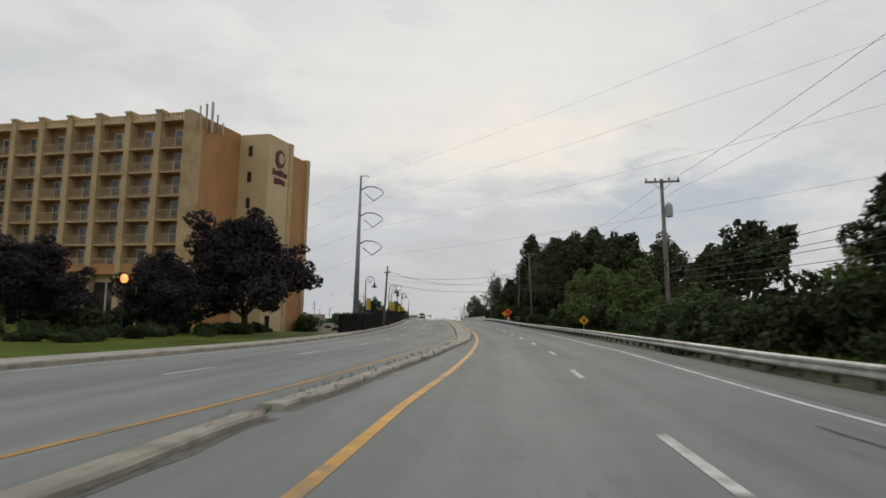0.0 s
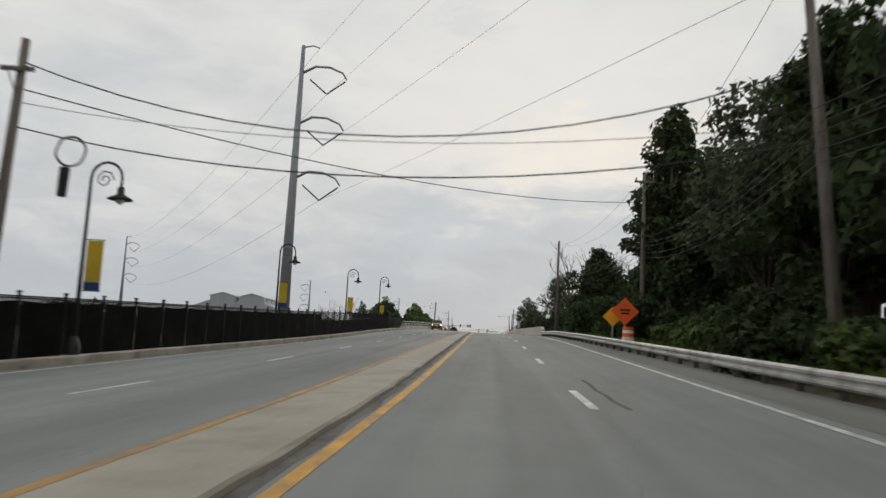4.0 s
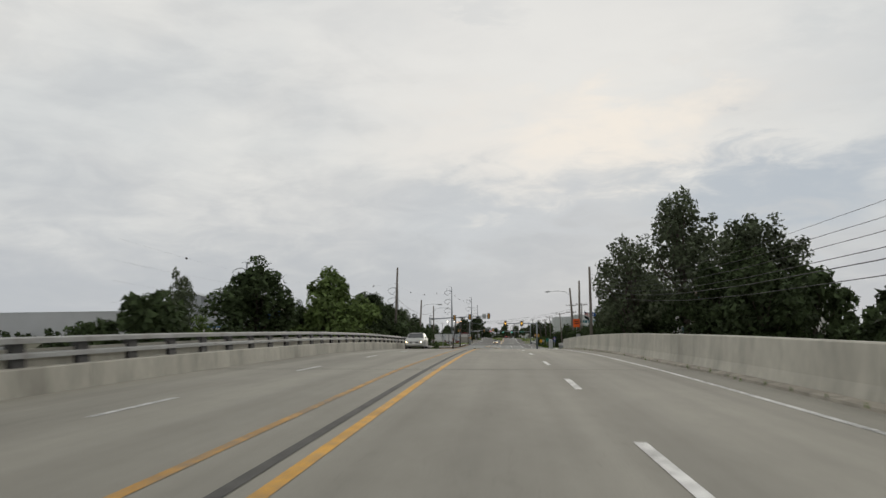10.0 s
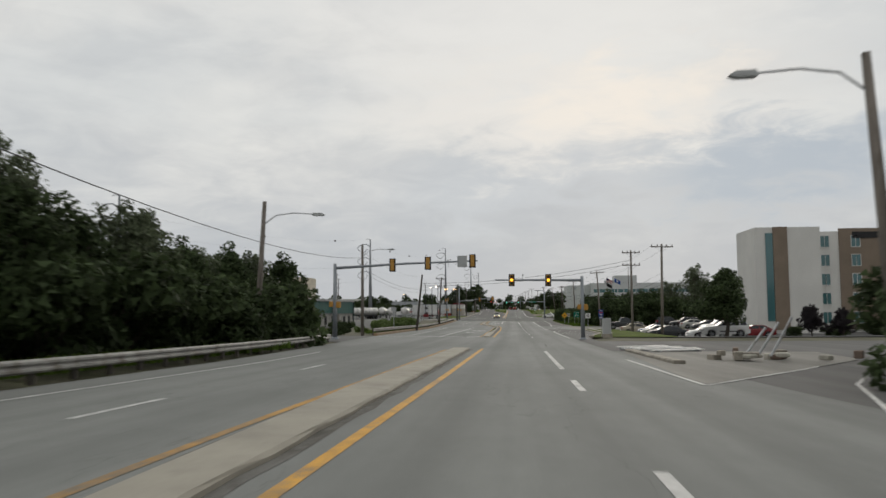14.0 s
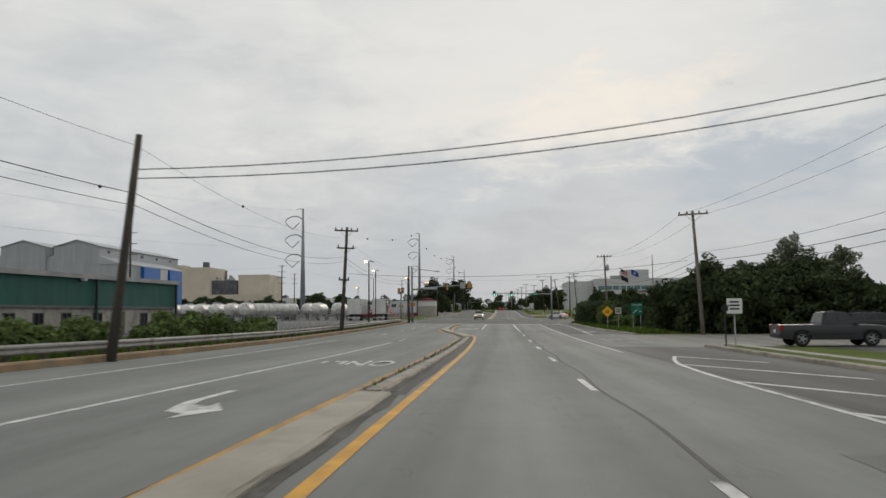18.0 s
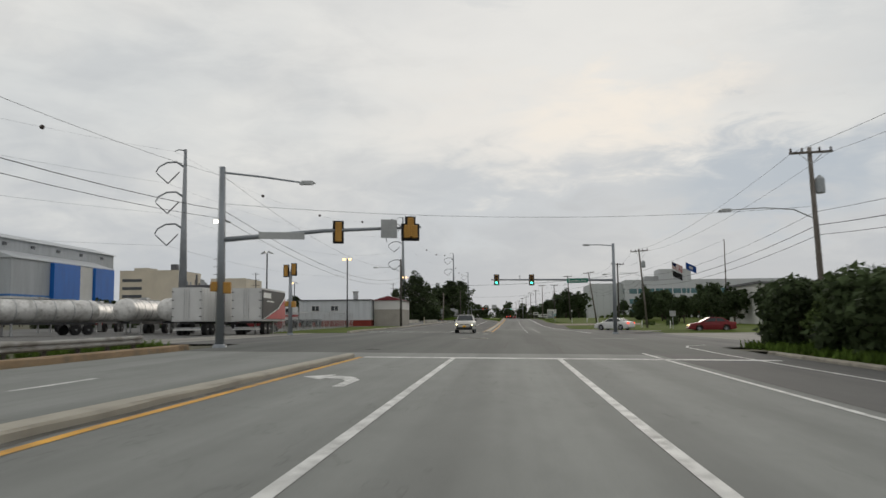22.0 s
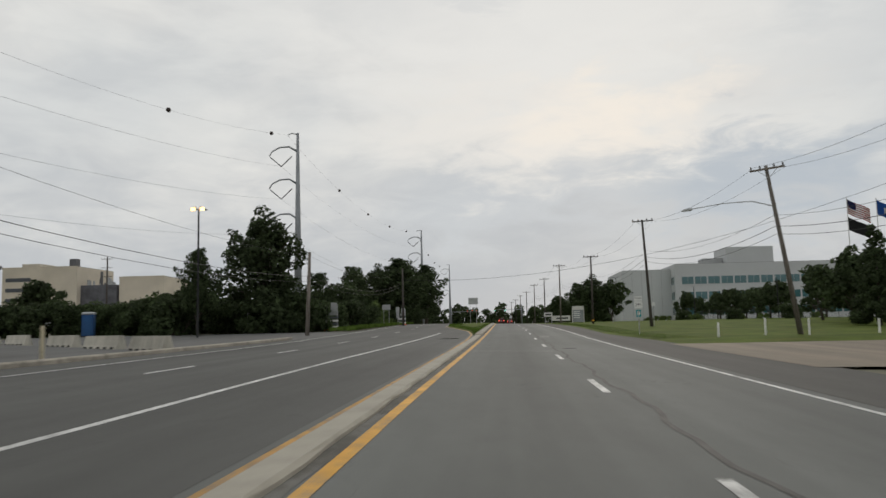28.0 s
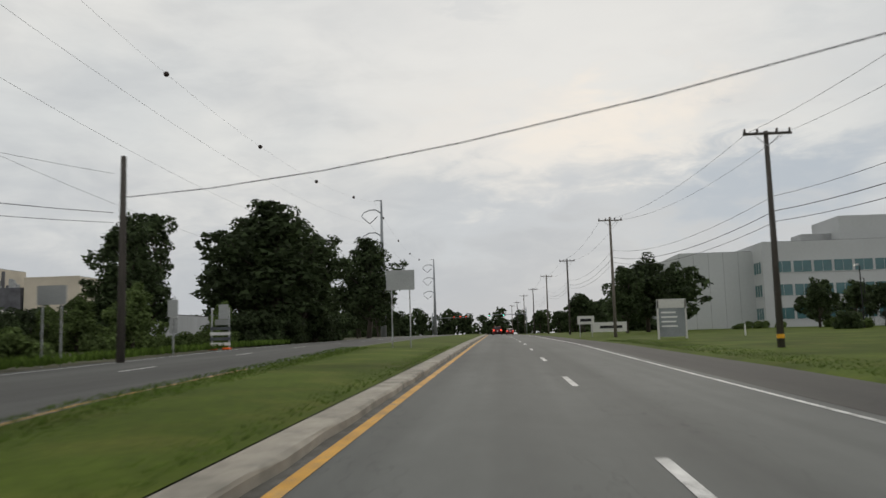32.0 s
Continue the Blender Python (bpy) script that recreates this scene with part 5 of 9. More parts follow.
# right-hand line over the climb
utility_pole(49.5, 12.5, 10.3, ((0.98, 2.2),), lean=(0, -3), drum=True)
utility_pole(109.5, 9.5, 10.2, ((0.97, 2.4),), lean=(0, -4))
utility_pole(141.0, 11.0, 10.6, ((0.95, 1.3),))
utility_pole(174.5, 8.95, 10.0, ())
utility_pole(15.0, 12.5, 4.6, (), label="short bare wooden post")
utility_pole(109.9, -11.2, 8.6, ((0.9, 0.9),), lean=(0, 2), insul=False)
slope_line = ((-20, 12.5, -2.2), (49.5, 12.2, -2.0), (109.5, 8.95, -0.5), (141, 11.0, -0.3), (174.5, 8.95, 0.0))
for (ya, la, ka), (yb, lb, kb) in zip(slope_line, slope_line[1:]):
    for dx, z in ((-0.9, 9.6), (0.9, 9.6), (0.0, 6.9), (0.1, 6.55), (0.05, 6.3), (0.12, 5.9), (0.15, 5.6)):
        low = 1.0 if z < 8 else 0.0
        wire(at(ya, la + dx * 0.8, z + ka * low), at(yb, lb + dx * 0.8, z + kb * low), 0.7 + 0.4 * abs(dx), 0.008 if z > 8 else 0.011)
for z, rr in ((8.5, 0.006), (8.15, 0.007), (7.85, 0.008), (7.5, 0.010), (7.25, 0.013), (6.9, 0.011)):
    wire(at(174.5, 8.95, z), at(304.8, 10.9, z * 0.9), 3.5, rr)
for za, zb, sg, rr in ((8.0, 7.5, 1.9, 0.02), (6.25, 5.6, 1.1, 0.02), (6.9, 6.1, 0.8, 0.01)):
    wire(at(109.9, -11.0, za), at(109.5, 9.0, zb), sg, rr)
wire(at(109.9, -11.1, 7.3), at(141.0, 11, 8.8), 0.9, 0.02)

# poles past the bridge
utility_pole(317.1, -11.0, 9.9, (), lean=(0, 2.2), label="bare tall grey wooden pole")
utility_pole(304.8, 10.9, 8.9, (), label="bare tall grey wooden pole")
utility_pole(321.7, 11.15, 8.5, (), lean=(0, 1), label="grey wooden pole with an orange sign")
utility_pole(327.6, 11.0, 8.0, (), lean=(0, -3), lamp=-2.6, lamp_h=0.94, label="leaning wooden pole with street light")
utility_pole(349.8, -11.8, 7.9, (), lean=(0, 3), lamp=2.7, lamp_h=0.9, label="leaning wooden pole with street light")
utility_pole(385.5, -12.9, 8.9, (), lamp=2.6, lamp_h=0.92, label="wooden pole with street light")
utility_pole(412.8, 17.1, 10.8, ((0.97, 2.3), (0.82, 2.3)))
utility_pole(397.0, 18.0, 10.2, ((0.97, 2.4),), lean=(0, 1))
utility_pole(414.4, -11.1, 7.5, (), lean=(0, 6), mat=DARKWOOD, label="leaning dark wooden pole")
utility_pole(455.4, -11.7, 8.9, ((0.965, 2.0), (0.8, 1.5), (0.5, 0.9)), lean=(0, 3), mat=DARKWOOD, label="dark wooden utility pole with two crossarms")
utility_pole(454.5, 17.7, 10.0, ((0.97, 2.4),), lean=(0, -3))
utility_pole(510.8, 17.7, 10.2, ((0.97, 2.2),), lean=(0, -2), drum=True, lamp=-4.2, lamp_h=0.68)
utility_pole(504.3, -11.6, 8.2, (), mat=DARKWOOD)
utility_pole(578.0, -13.3, 9.4, (), mat=DARKWOOD, lamp=-3.2, lamp_h=0.86, label="dark wooden pole with long street-light arm")
utility_pole(572.6, 19.2, 10.3, ((0.97, 2.2),), lean=(0, -4.5), r=0.12, drum=True, lamp=-4.4, lamp_h=0.7)
utility_pole(610.0, 20.5, 10.8, ((0.98, 2.2),), mat=DARKWOOD)
utility_pole(641.5, 19.9, 11.0, ((0.98, 2.2),), lean=(0, -8), lamp=-5.1, lamp_h=0.805)
utility_pole(675.6, 16.8, 11.5, ((0.985, 2.2),), lean=(0, -2.6), mat=DARKWOOD)
utility_pole(713.0, 14.9, 10.5, ((0.985, 2.3),), mat=DARKWOOD, band=True)
for i, y in enumerate((755, 798, 838, 880, 922, 964, 1010)):
    utility_pole(y, 13.3 - 0.012 * (y - 755), 12.2 - 0.4 * (i % 2), ((0.97, 2.4),), mat=(WOOD, DARKWOOD)[i % 2])
utility_pole(651.0, -13.9, 6.5, (), lean=(0, 2), label="short leaning grey wooden pole by a lot")
utility_pole(705.0, -13.2, 8.3, (), mat=DARKWOOD)
utility_pole(690.0, -29.0, 8.5, ())
utility_pole(700, -85, 19, ((0.97, 3.2), (0.85, 3.2), (0.73, 3.2), (0.61, 3.2)), mat=DARKWOOD, label="tall dark wooden pole with four crossarms", r=0.25)
utility_pole(800, -105, 20, ((0.97, 3.2), (0.85, 3.2), (0.73, 3.2)), mat=DARKWOOD, label="tall dark wooden pole with three crossarms", r=0.25)
utility_pole(560, -80, 20, ((0.97, 3.2), (0.85, 3.2), (0.73, 3.2)), mat=DARKWOOD, label="tall dark wooden pole with three crossarms", r=0.25)
utility_pole(905, -60, 20, ((0.97, 3.2), (0.85, 3.2), (0.73, 3.2)), mat=DARKWOOD, label="tall dark wooden pole with three crossarms", r=0.25)

right_line = ((397.0, 18.2, 9.8), (454.5, 17.2, 9.6), (510.8, 17.4, 9.8), (572.6, 18.5, 9.9), (610.0, 20.5, 10.5), (641.5, 18.6, 10.7), (675.6, 16.5, 11.2), (713.0, 14.9, 10.3), (755, 13.3, 11.8), (798, 12.8, 11.5), (838, 12.4, 11.8), (880, 11.9, 11.5))
for (ya, la, za), (yb, lb, zb) in zip(right_line, right_line[1:]):
    for dx, dz, rr in ((-0.95, 0.1, 0.009), (0.95, 0.1, 0.009), (0.1, -3.0, 0.011), (0.15, -3.7, 0.018), (0.2, -4.2, 0.014)):
        wire(at(ya, la + dx, za + dz), at(yb, lb + dx, zb + dz), 0.9, rr)
left_line = ((385.5, -12.9, 8.2), (414.4, -10.4, 7.1), (455.4, -11.5, 8.0), (504.3, -11.6, 7.9), (578, -13.3, 8.4), (651, -13.7, 6.2), (705, -13.6, 7.6))
for (ya, la, za), (yb, lb, zb) in zip(left_line, left_line[1:]):
    for dz, rr in ((0.0, 0.007), (-1.6, 0.014), (-2.0, 0.011)):
        wire(at(ya, la, za + dz), at(yb, lb, zb + dz), 0.02 * (yb - ya), rr)
for za, zb in ((6.3, 9.3), (6.0, 8.8)):
    wire(at(414.4, -10.5, za), at(412.8, 17.1, zb), 0.8, 0.019)
wire(at(455.4, -11.5, 5.0), at(453.5, 16.4, 5.9), 0.7, 0.014)
wire(at(504.3, -11.6, 6.6), at(510.2, 17, 7.0), 0.6, 0.008)
wire(at(578, -13.3, 6.0), at(572, 18, 7.2), 0.8, 0.018)
utility_pole(664.5, 53.0, 19.4, ())
wire(at(705, -13.2, 6.6), at(664.5, 53.0, 19.2), 4.4, 0.018)
wire(at(317, -10.9, 6.2), at(385.5, -12.9, 7.6), 1.2, 0.02)

# transmission line
pa = pylon(180.0, -21.2, 36.0, 1, 5.4)
pb = pylon(378.0, -130.0, 33.0, 1, 5.2)
pylon(465.0, -78.5, 27.0, -1, 4.6)
p1 = pylon(585.0, -47.5, 27.3, -1, 4.6)
p2 = pylon(718.0, -32.0, 32.2, -1, 4.8)
p3 = pylon(860.0, -24.3, 32.2, -1, 4.8)
p4 = pylon(1010.0, -22.0, 32.0, -1, 4.8)
p0 = [v + Vector((-36, -190, -2)) for v in p1]
for qa, qb in ((p0, p1), (p1, p2), (p2, p3), (p3, p4)):
    for k, (u, v) in enumerate(zip(qa, qb)):
        wire(u, v, 3.2 if k < 3 else 4.8, 0.014 if k < 3 else 0.011, THINWIRE, "transmission_wire", "thin grey high-voltage wire", 20)
for u, v in zip(pa, pb):
    wire(u, v, 4.0, 0.02, THINWIRE, "transmission_wire", "thin grey high-voltage wire", 20)
q0 = [Vector((95, -60, v.z + 2)) for v in pa]
for u, v in zip(q0, pa):
    wire(u, v, 4.0, 0.014, THINWIRE, "transmission_wire", "thin grey high-voltage wire", 20)
for qa, qb, fs in ((p1, p2, (0.24, 0.474, 0.72, 0.95)), (p2, p3, (0.246, 0.447, 0.648, 0.85)), (p3, p4, (0.1, 0.3, 0.5, 0.7)), (p0, p1, (0.14, 0.38, 0.62, 0.86))):
    u, v = qa[3], qb[3]
    for f in fs:
        q = u.lerp(v, f) - Vector((0, 0, 4 * 4.8 * f * (1 - f)))
        bm = bmesh.new()
        bmesh.ops.create_icosphere(bm, subdivisions=2, radius=0.3)
        b = part("marker_ball", bm, shade("marker_ball_dark", (0.05, 0.035, 0.03), 0.6), smooth=True)
        b.location = q
        tagged(b, "dark aerial marker ball on the top wire", "marker ball", "marker balls")



def cable_coil(y, l, z, case=True):
    """A ring of spare cable hung on the wires, with its splice case."""
    t = thing("cable_coil", "black ring of spare cable hanging on wires", "cable coil", at(y, l, z), heading(y), "cable coils")
    bm = bmesh.new()
    tube(bm, [(0.38 * math.cos(a), 0.02 * math.sin(5 * a), 0.38 * math.sin(a)) for a in np.linspace(0, 2 * math.pi, 25)], 0.032, sides=6, caps=False)
    part("ring", bm, CABLE, t)
    if case:
        bm = bmesh.new(); tube(bm, [(-0.1, 0, -0.42), (-0.12, 0, -1.15)], 0.13, 0.12, 10); part("splice_case", bm, SIGN_BLACK, t, "black splice case")


cable_coil(109.6, -9.2, 5.5)
cable_coil(47.0, 12.0, 4.6, False)
cable_coil(696.0, 15.8, 5.95, False)

# ---- signs ----
def words(body, size, place, turn, mat, parent, name="lettering"):
    cu = bpy.data.curves.new(name, "FONT")
    cu.body, cu.size, cu.align_x, cu.align_y = body, size, "CENTER", "CENTER"
    cu.materials.append(mat)
    ob = new(name, cu)
    ob.parent = parent
    ob.matrix_basis = Matrix.Translation(place) @ Euler((radians(90), 0, turn)).to_matrix().to_4x4()
    return ob


def post_sign(y, l, z, w, h, face, label, shape="rect", posts=1, back=False, text=(), bars=(), turn=0.0, name="road_sign", category="road sign", pmat=STEEL):
    """A sign plate with its middle z above the ground, facing back along the road; back: seen from behind."""
    t = thing(name, label, category, land(y, l), heading(y) + turn)
    s = 1 if back else -1
    for px in ([0] if posts == 1 else [-w * 0.32, w * 0.32]):
        bm = bmesh.new()
        box(bm, (px, 0.03, (z + h * 0.45) / 2 - 0.2), (0.06, 0.04, z + h * 0.45 + 0.4))
        part("post", bm, pmat, t)
    bm = bmesh.new()
    if shape == "diamond":
        d = w * 0.707
        prism(bm, [(0, z - d), (d, z), (0, z + d), (-d, z)], -0.012, 0.004)
    elif shape == "triangle":
        prism(bm, [(0, z - h / 2), (w / 2, z + h / 2 - 0.05), (w / 2 - 0.04, z + h / 2), (-w / 2 + 0.04, z + h / 2), (-w / 2, z + h / 2 - 0.05)], -0.012, 0.004)
    else:
        prism(bm, [(-w / 2, z - h / 2 + 0.03), (-w / 2 + 0.03, z - h / 2), (w / 2 - 0.03, z - h / 2), (w / 2, z - h / 2 + 0.03), (w / 2, z + h / 2 - 0.03), (w / 2 - 0.03, z + h / 2), (-w / 2 + 0.03, z + h / 2), (-w / 2, z + h / 2 - 0.03)], -0.012, 0.004)
    pl = part("plate", bm, face, t)
    for body, size, dx, dz, m in text:
        words(body, size, (dx, -0.018, z + dz), 0, m, pl)
    for dx, dz, bw, bh, m in bars:
        bm = bmesh.new()
        box(bm, (dx, -0.017, z + dz), (bw, 0.006, bh))
        part("mark", bm, m, pl)
    return t


# works signs on the guard rail side
def works_sign(y, l):
    post_sign(y, l, 1.75, 0.95, 0.95, SIGN_ORANGE, "orange diamond roadworks sign on a stand", "diamond", bars=((0, 0.06, 0.5, 0.09, SIGN_BLACK), (0, -0.1, 0.4, 0.09, SIGN_BLACK)))
    post_sign(y + 0.8, l - 0.45, 1.5, 0.7, 0.7, SIGN_YELLOW, "yellow diamond warning sign", "diamond")
    t = thing("traffic_barrel", "orange traffic barrel with white bands", "traffic barrel", land(y - 0.4, l + 0.1))
    for i, (z0, z1, m) in enumerate(((0.0, 0.16, SIGN_BLACK), (0.16, 0.36, SIGN_ORANGE), (0.36, 0.52, SIGN_WHITE), (0.52, 0.7, SIGN_ORANGE), (0.7, 0.84, SIGN_WHITE), (0.84, 1.0, SIGN_ORANGE))):
        bm = bmesh.new()
        lathe(bm, [(0.3 - 0.05 * z0 + (0.06 if i == 0 else 0), z0), (0.3 - 0.05 * z1 + (0.06 if i == 0 else 0), z1)], 14)
        part("base" if i == 0 else "band", bm, m, t)


works_sign(129.5, 8.0)
post_sign(67.3, 9.5, 1.15, 0.62, 0.62, SIGN_YELLOW, "yellow diamond signal-ahead sign among bushes", "diamond", bars=((0, 0, 0.14, 0.3, SIGN_BLACK),))
post_sign(321.3, 10.8, 3.3, 0.8, 1.0, SIGN_ORANGE, "bright orange works sign on a pole", bars=((0, 0.2, 0.5, 0.1, SIGN_BLACK), (0, -0.05, 0.5, 0.1, SIGN_BLACK)))
post_sign(312.0, 10.2, 1.6, 0.45, 0.5, SIGN_BACK, "small white sign seen from behind")
SHIELD_BLUE = shade("shield_blue", (0.02, 0.05, 0.2), 0.5)
sh = post_sign(410.8, 12.9, 2.28, 0.6, 0.52, SHIELD_BLUE, "blue and white interstate shield sign", text=(("95", 0.34, 0, -0.05, SIGN_WHITE),))
bm = bmesh.new(); box(bm, (0, -0.016, 2.49), (0.5, 0.008, 0.07)); part("band", bm, shade("sign_red", (0.5, 0.02, 0.02), 0.5), sh)
post_sign(410.85, 12.9, 2.71, 0.6, 0.3, SHIELD_BLUE, "small blue plate above a shield sign", text=(("TO", 0.22, 0, 0, SIGN_WHITE),))
sh = post_sign(410.85, 12.9, 1.85, 0.5, 0.3, SHIELD_BLUE, "small blue arrow plate below a shield sign")
bm = bmesh.new(); box(bm, (-0.12, -0.018, 1.82), (0.05, 0.01, 0.16)); box(bm, (-0.03, -0.018, 1.89), (0.22, 0.01, 0.05)); prism(bm, [(0.08, 1.81), (0.2, 1.89), (0.08, 1.97)], -0.024, -0.013)
part("arrow", bm, SIGN_WHITE, sh)
post_sign(429.5, 13.0, 2.1, 0.75, 0.75, SIGN_WHITE, "white regulatory sign on a post", bars=((0, 0.2, 0.45, 0.08, SIGN_BLACK), (0, 0.03, 0.5, 0.08, SIGN_BLACK), (0, -0.14, 0.45, 0.08, SIGN_BLACK)), pmat=STEEL)
post_sign(428.6, 12.3, 2.0, 0.3, 0.3, SIGN_BLACK, "small dark post box sign", pmat=BLACK)
post_sign(470.9, 12.4, 1.85, 0.8, 0.8, SIGN_YELLOW, "yellow diamond warning sign on a post", "diamond", bars=((0, 0.07, 0.35, 0.08, SIGN_BLACK), (0, -0.08, 0.4, 0.08, SIGN_BLACK)))
post_sign(467.0, 12.9, 1.95, 0.6, 0.62, shade("sign_dull", (0.45, 0.44, 0.40), 0.6), "faded grey regulatory sign", bars=((0, 0.1, 0.4, 0.08, SIGN_BLACK), (0, -0.1, 0.4, 0.08, SIGN_BLACK)))
gs = post_sign(464.3, 14.2, 2.1, 1.05, 1.1, SIGN_GREEN, "green truck route sign with white arrow", posts=2, text=(("TRUCKS", 0.24, 0, 0.36, SIGN_WHITE), ("TO", 0.2, 0.1, 0.1, SIGN_WHITE), ("95", 0.24, 0.3, -0.25, SIGN_WHITE)))
bm = bmesh.new()
for a, b in (((-0.32, -0.4), (-0.06, -0.12)),):
    tube(bm, [(a[0], -0.016, 2.1 + a[1]), (b[0], -0.016, 2.1 + b[1])], 0.035, sides=4)
prism(bm, [(-0.02, 2.02), (-0.18, 2.0), (-0.04, 1.86)], -0.022, -0.013)
part("arrow", bm, SIGN_WHITE, gs)
post_sign(563.0, 20.5, 1.9, 0.7, 0.62, SIGN_BACK, "grey sign seen from behind")
ys = post_sign(625.0, 37.5, 2.5, 0.95, 0.9, shade("sign_red", (0.5, 0.02, 0.02), 0.5), "red and white yield sign", "triangle")
bm = bmesh.new(); prism(bm, [(0, 2.3), (0.26, 2.74), (-0.26, 2.74)], -0.018, -0.013); part("mark", bm, SIGN_WHITE, ys)
post_sign(651.6, 11.6, 2.3, 0.62, 0.55, SIGN_WHITE, "white state route marker", text=(("291", 0.33, 0, 0, SIGN_BLACK),))
post_sign(651.65, 11.6, 2.78, 0.62, 0.32, SIGN_WHITE, "white direction plate over a route marker", text=(("WEST", 0.2, 0, 0, SIGN_BLACK),))
post_sign(651.65, 11.6, 1.65, 0.36, 0.55, shade("sign_teal", (0.02, 0.28, 0.30), 0.5), "small teal bike route sign", bars=((0, 0, 0.2, 0.3, SIGN_WHITE),))
post_sign(676.3, 17.2, 2.5, 0.35, 0.4, SIGN_WHITE, "small white plate on a pole")
# signs for the other way, seen from behind
post_sign(716.0, -3.4, 3.75, 1.5, 1.05, SIGN_BACK, "large grey sign back on two posts in the median", posts=2, back=True)
post_sign(704.0, -15.5, 2.7, 1.2, 0.75, SIGN_BACK, "large grey sign back on two posts", posts=2, back=True)
post_sign(715.0, -15.3, 2.4, 0.55, 0.9, SIGN_BACK, "narrow grey sign back", back=True)
post_sign(715.1, -15.3, 1.5, 0.45, 0.8, SIGN_BACK, "narrow grey sign back below another", back=True)
post_sign(404.0, -12.6, 2.72, 0.62, 0.45, SIGN_BACK, "grey sign back on a post", back=True)
post_sign(404.05, -12.6, 2.1, 0.32, 0.7, SIGN_BACK, "narrow grey sign back on a post", back=True)


def barricade(y, l, sign=True):
    t = thing("barricade", "white and black striped road-closure barricade", "barricade", land(y, l), heading(y), "barricades")
    for s in (-0.55, 0.55):
        bm = bmesh.new()
        box(bm, (s, 0, 1.25), (0.07, 0.07, 2.7))
        part("post", bm, SIGN_BACK, t)
    for k in range(4):
        bm = bmesh.new()
        box(bm, (0, -0.05, 0.35 + k * 0.32), (1.3, 0.03, 0.19), bevel=0.005)
        part("board", bm, SIGN_WHITE if k % 2 == 0 else shade("board_dark", (0.1, 0.11, 0.12), 0.7), t)
    bm = bmesh.new()
    box(bm, (0.2, -0.05, 2.35), (0.6, 0.03, 0.9))
    part("plate", bm, SIGN_BACK, t, "grey sign back")
    bm = bmesh.new()
    box(bm, (0.1, -0.06, 1.7), (0.85, 0.03, 0.35))
    part("plate", bm, shade("plate_dull", (0.3, 0.31, 0.3), 0.6), t)
    for s in (-0.5, 0.4):
        bm = bmesh.new()
        box(bm, (s, 0, 0.06), (0.5, 0.4, 0.14), bevel=0.04)
        part("sandbag", bm, SIGN_ORANGE, t, "orange sandbag")


barricade(669.0, -15.9)
barricade(723.0, -15.6)


# ---- traffic signals ----
LIT = {"green": ((0.1, 1.0, 0.72), 2.2), "amber": ((1.0, 0.5, 0.04), 2.2), "red": ((1.0, 0.06, 0.04), 2.0)}
HOUSING = shade("signal_yellow", (0.42, 0.22, 0.045), 0.55, var=0.15)


def signal_head(t, x, y, z, lit=None, away=False, five=False):
    """Three lamps in a housing with a black plate; away: its back is towards us."""
    s = -1
    bm = bmesh.new()
    box(bm, (x, y + (0.05 if away else 0.1), z), (0.5, 0.03, 1.04), bevel=0.01)
    if five:
        box(bm, (x, y + 0.05, z - 0.22), (0.85, 0.028, 0.8), bevel=0.01)
    hd = part("signal_head", bm, SIGN_BLACK, t, "black backplate")
    bm = bmesh.new()
    box(bm, (x, y + (-0.06 if away else 0.0), z), (0.29, 0.18, 0.88), bevel=0.03)
    if five:
        box(bm, (x - 0.18, y - 0.06, z - 0.2), (0.26, 0.2, 0.6), bevel=0.03)
        box(bm, (x + 0.18, y - 0.06, z - 0.2), (0.26, 0.2, 0.6), bevel=0.03)
    part("housing", bm, HOUSING, hd, "weathered yellow housing")
    if not away:
        for k, c in enumerate(("red", "amber", "green")):
            zz = z + 0.285 - 0.285 * k
            bm = bmesh.new()
            lathe(bm, [(0.02, 0), (0.118, 0.015), (0.122, 0.03)], 14)
            bmesh.ops.rotate(bm, cent=(0, 0, 0), matrix=Matrix.Rotation(radians(90), 3, "X"), verts=bm.verts)
            bmesh.ops.translate(bm, vec=(x, y - 0.1, zz), verts=bm.verts)
            m = lamp_mat("signal_" + c, *LIT[c]) if lit == c else shade("lens_dark_" + c, {"red": (0.06, 0.01, 0.01), "amber": (0.07, 0.035, 0.008), "green": (0.008, 0.04, 0.03)}[c], 0.3)
            part("lens", bm, m, hd, "lit " + c + " lens" if lit == c else "")
            bm = bmesh.new()
            n = 10
            pts = [(math.cos(a), math.sin(a)) for a in np.linspace(-0.35, math.pi + 0.35, n)]
            u = [bm.verts.new((x + 0.132 * a, y - 0.1, zz + 0.132 * b)) for a, b in pts]
            v = [bm.verts.new((x + 0.132 * a, y - 0.3, zz + 0.128 * b - 0.01)) for a, b in pts]
            for i in range(n - 1):
                bm.faces.new((u[i], u[i + 1], v[i + 1], v[i]))
            bmesh.ops.solidify(bm, geom=bm.faces[:], thickness=0.01)
            part("visor", bm, SIGN_BLACK, hd)


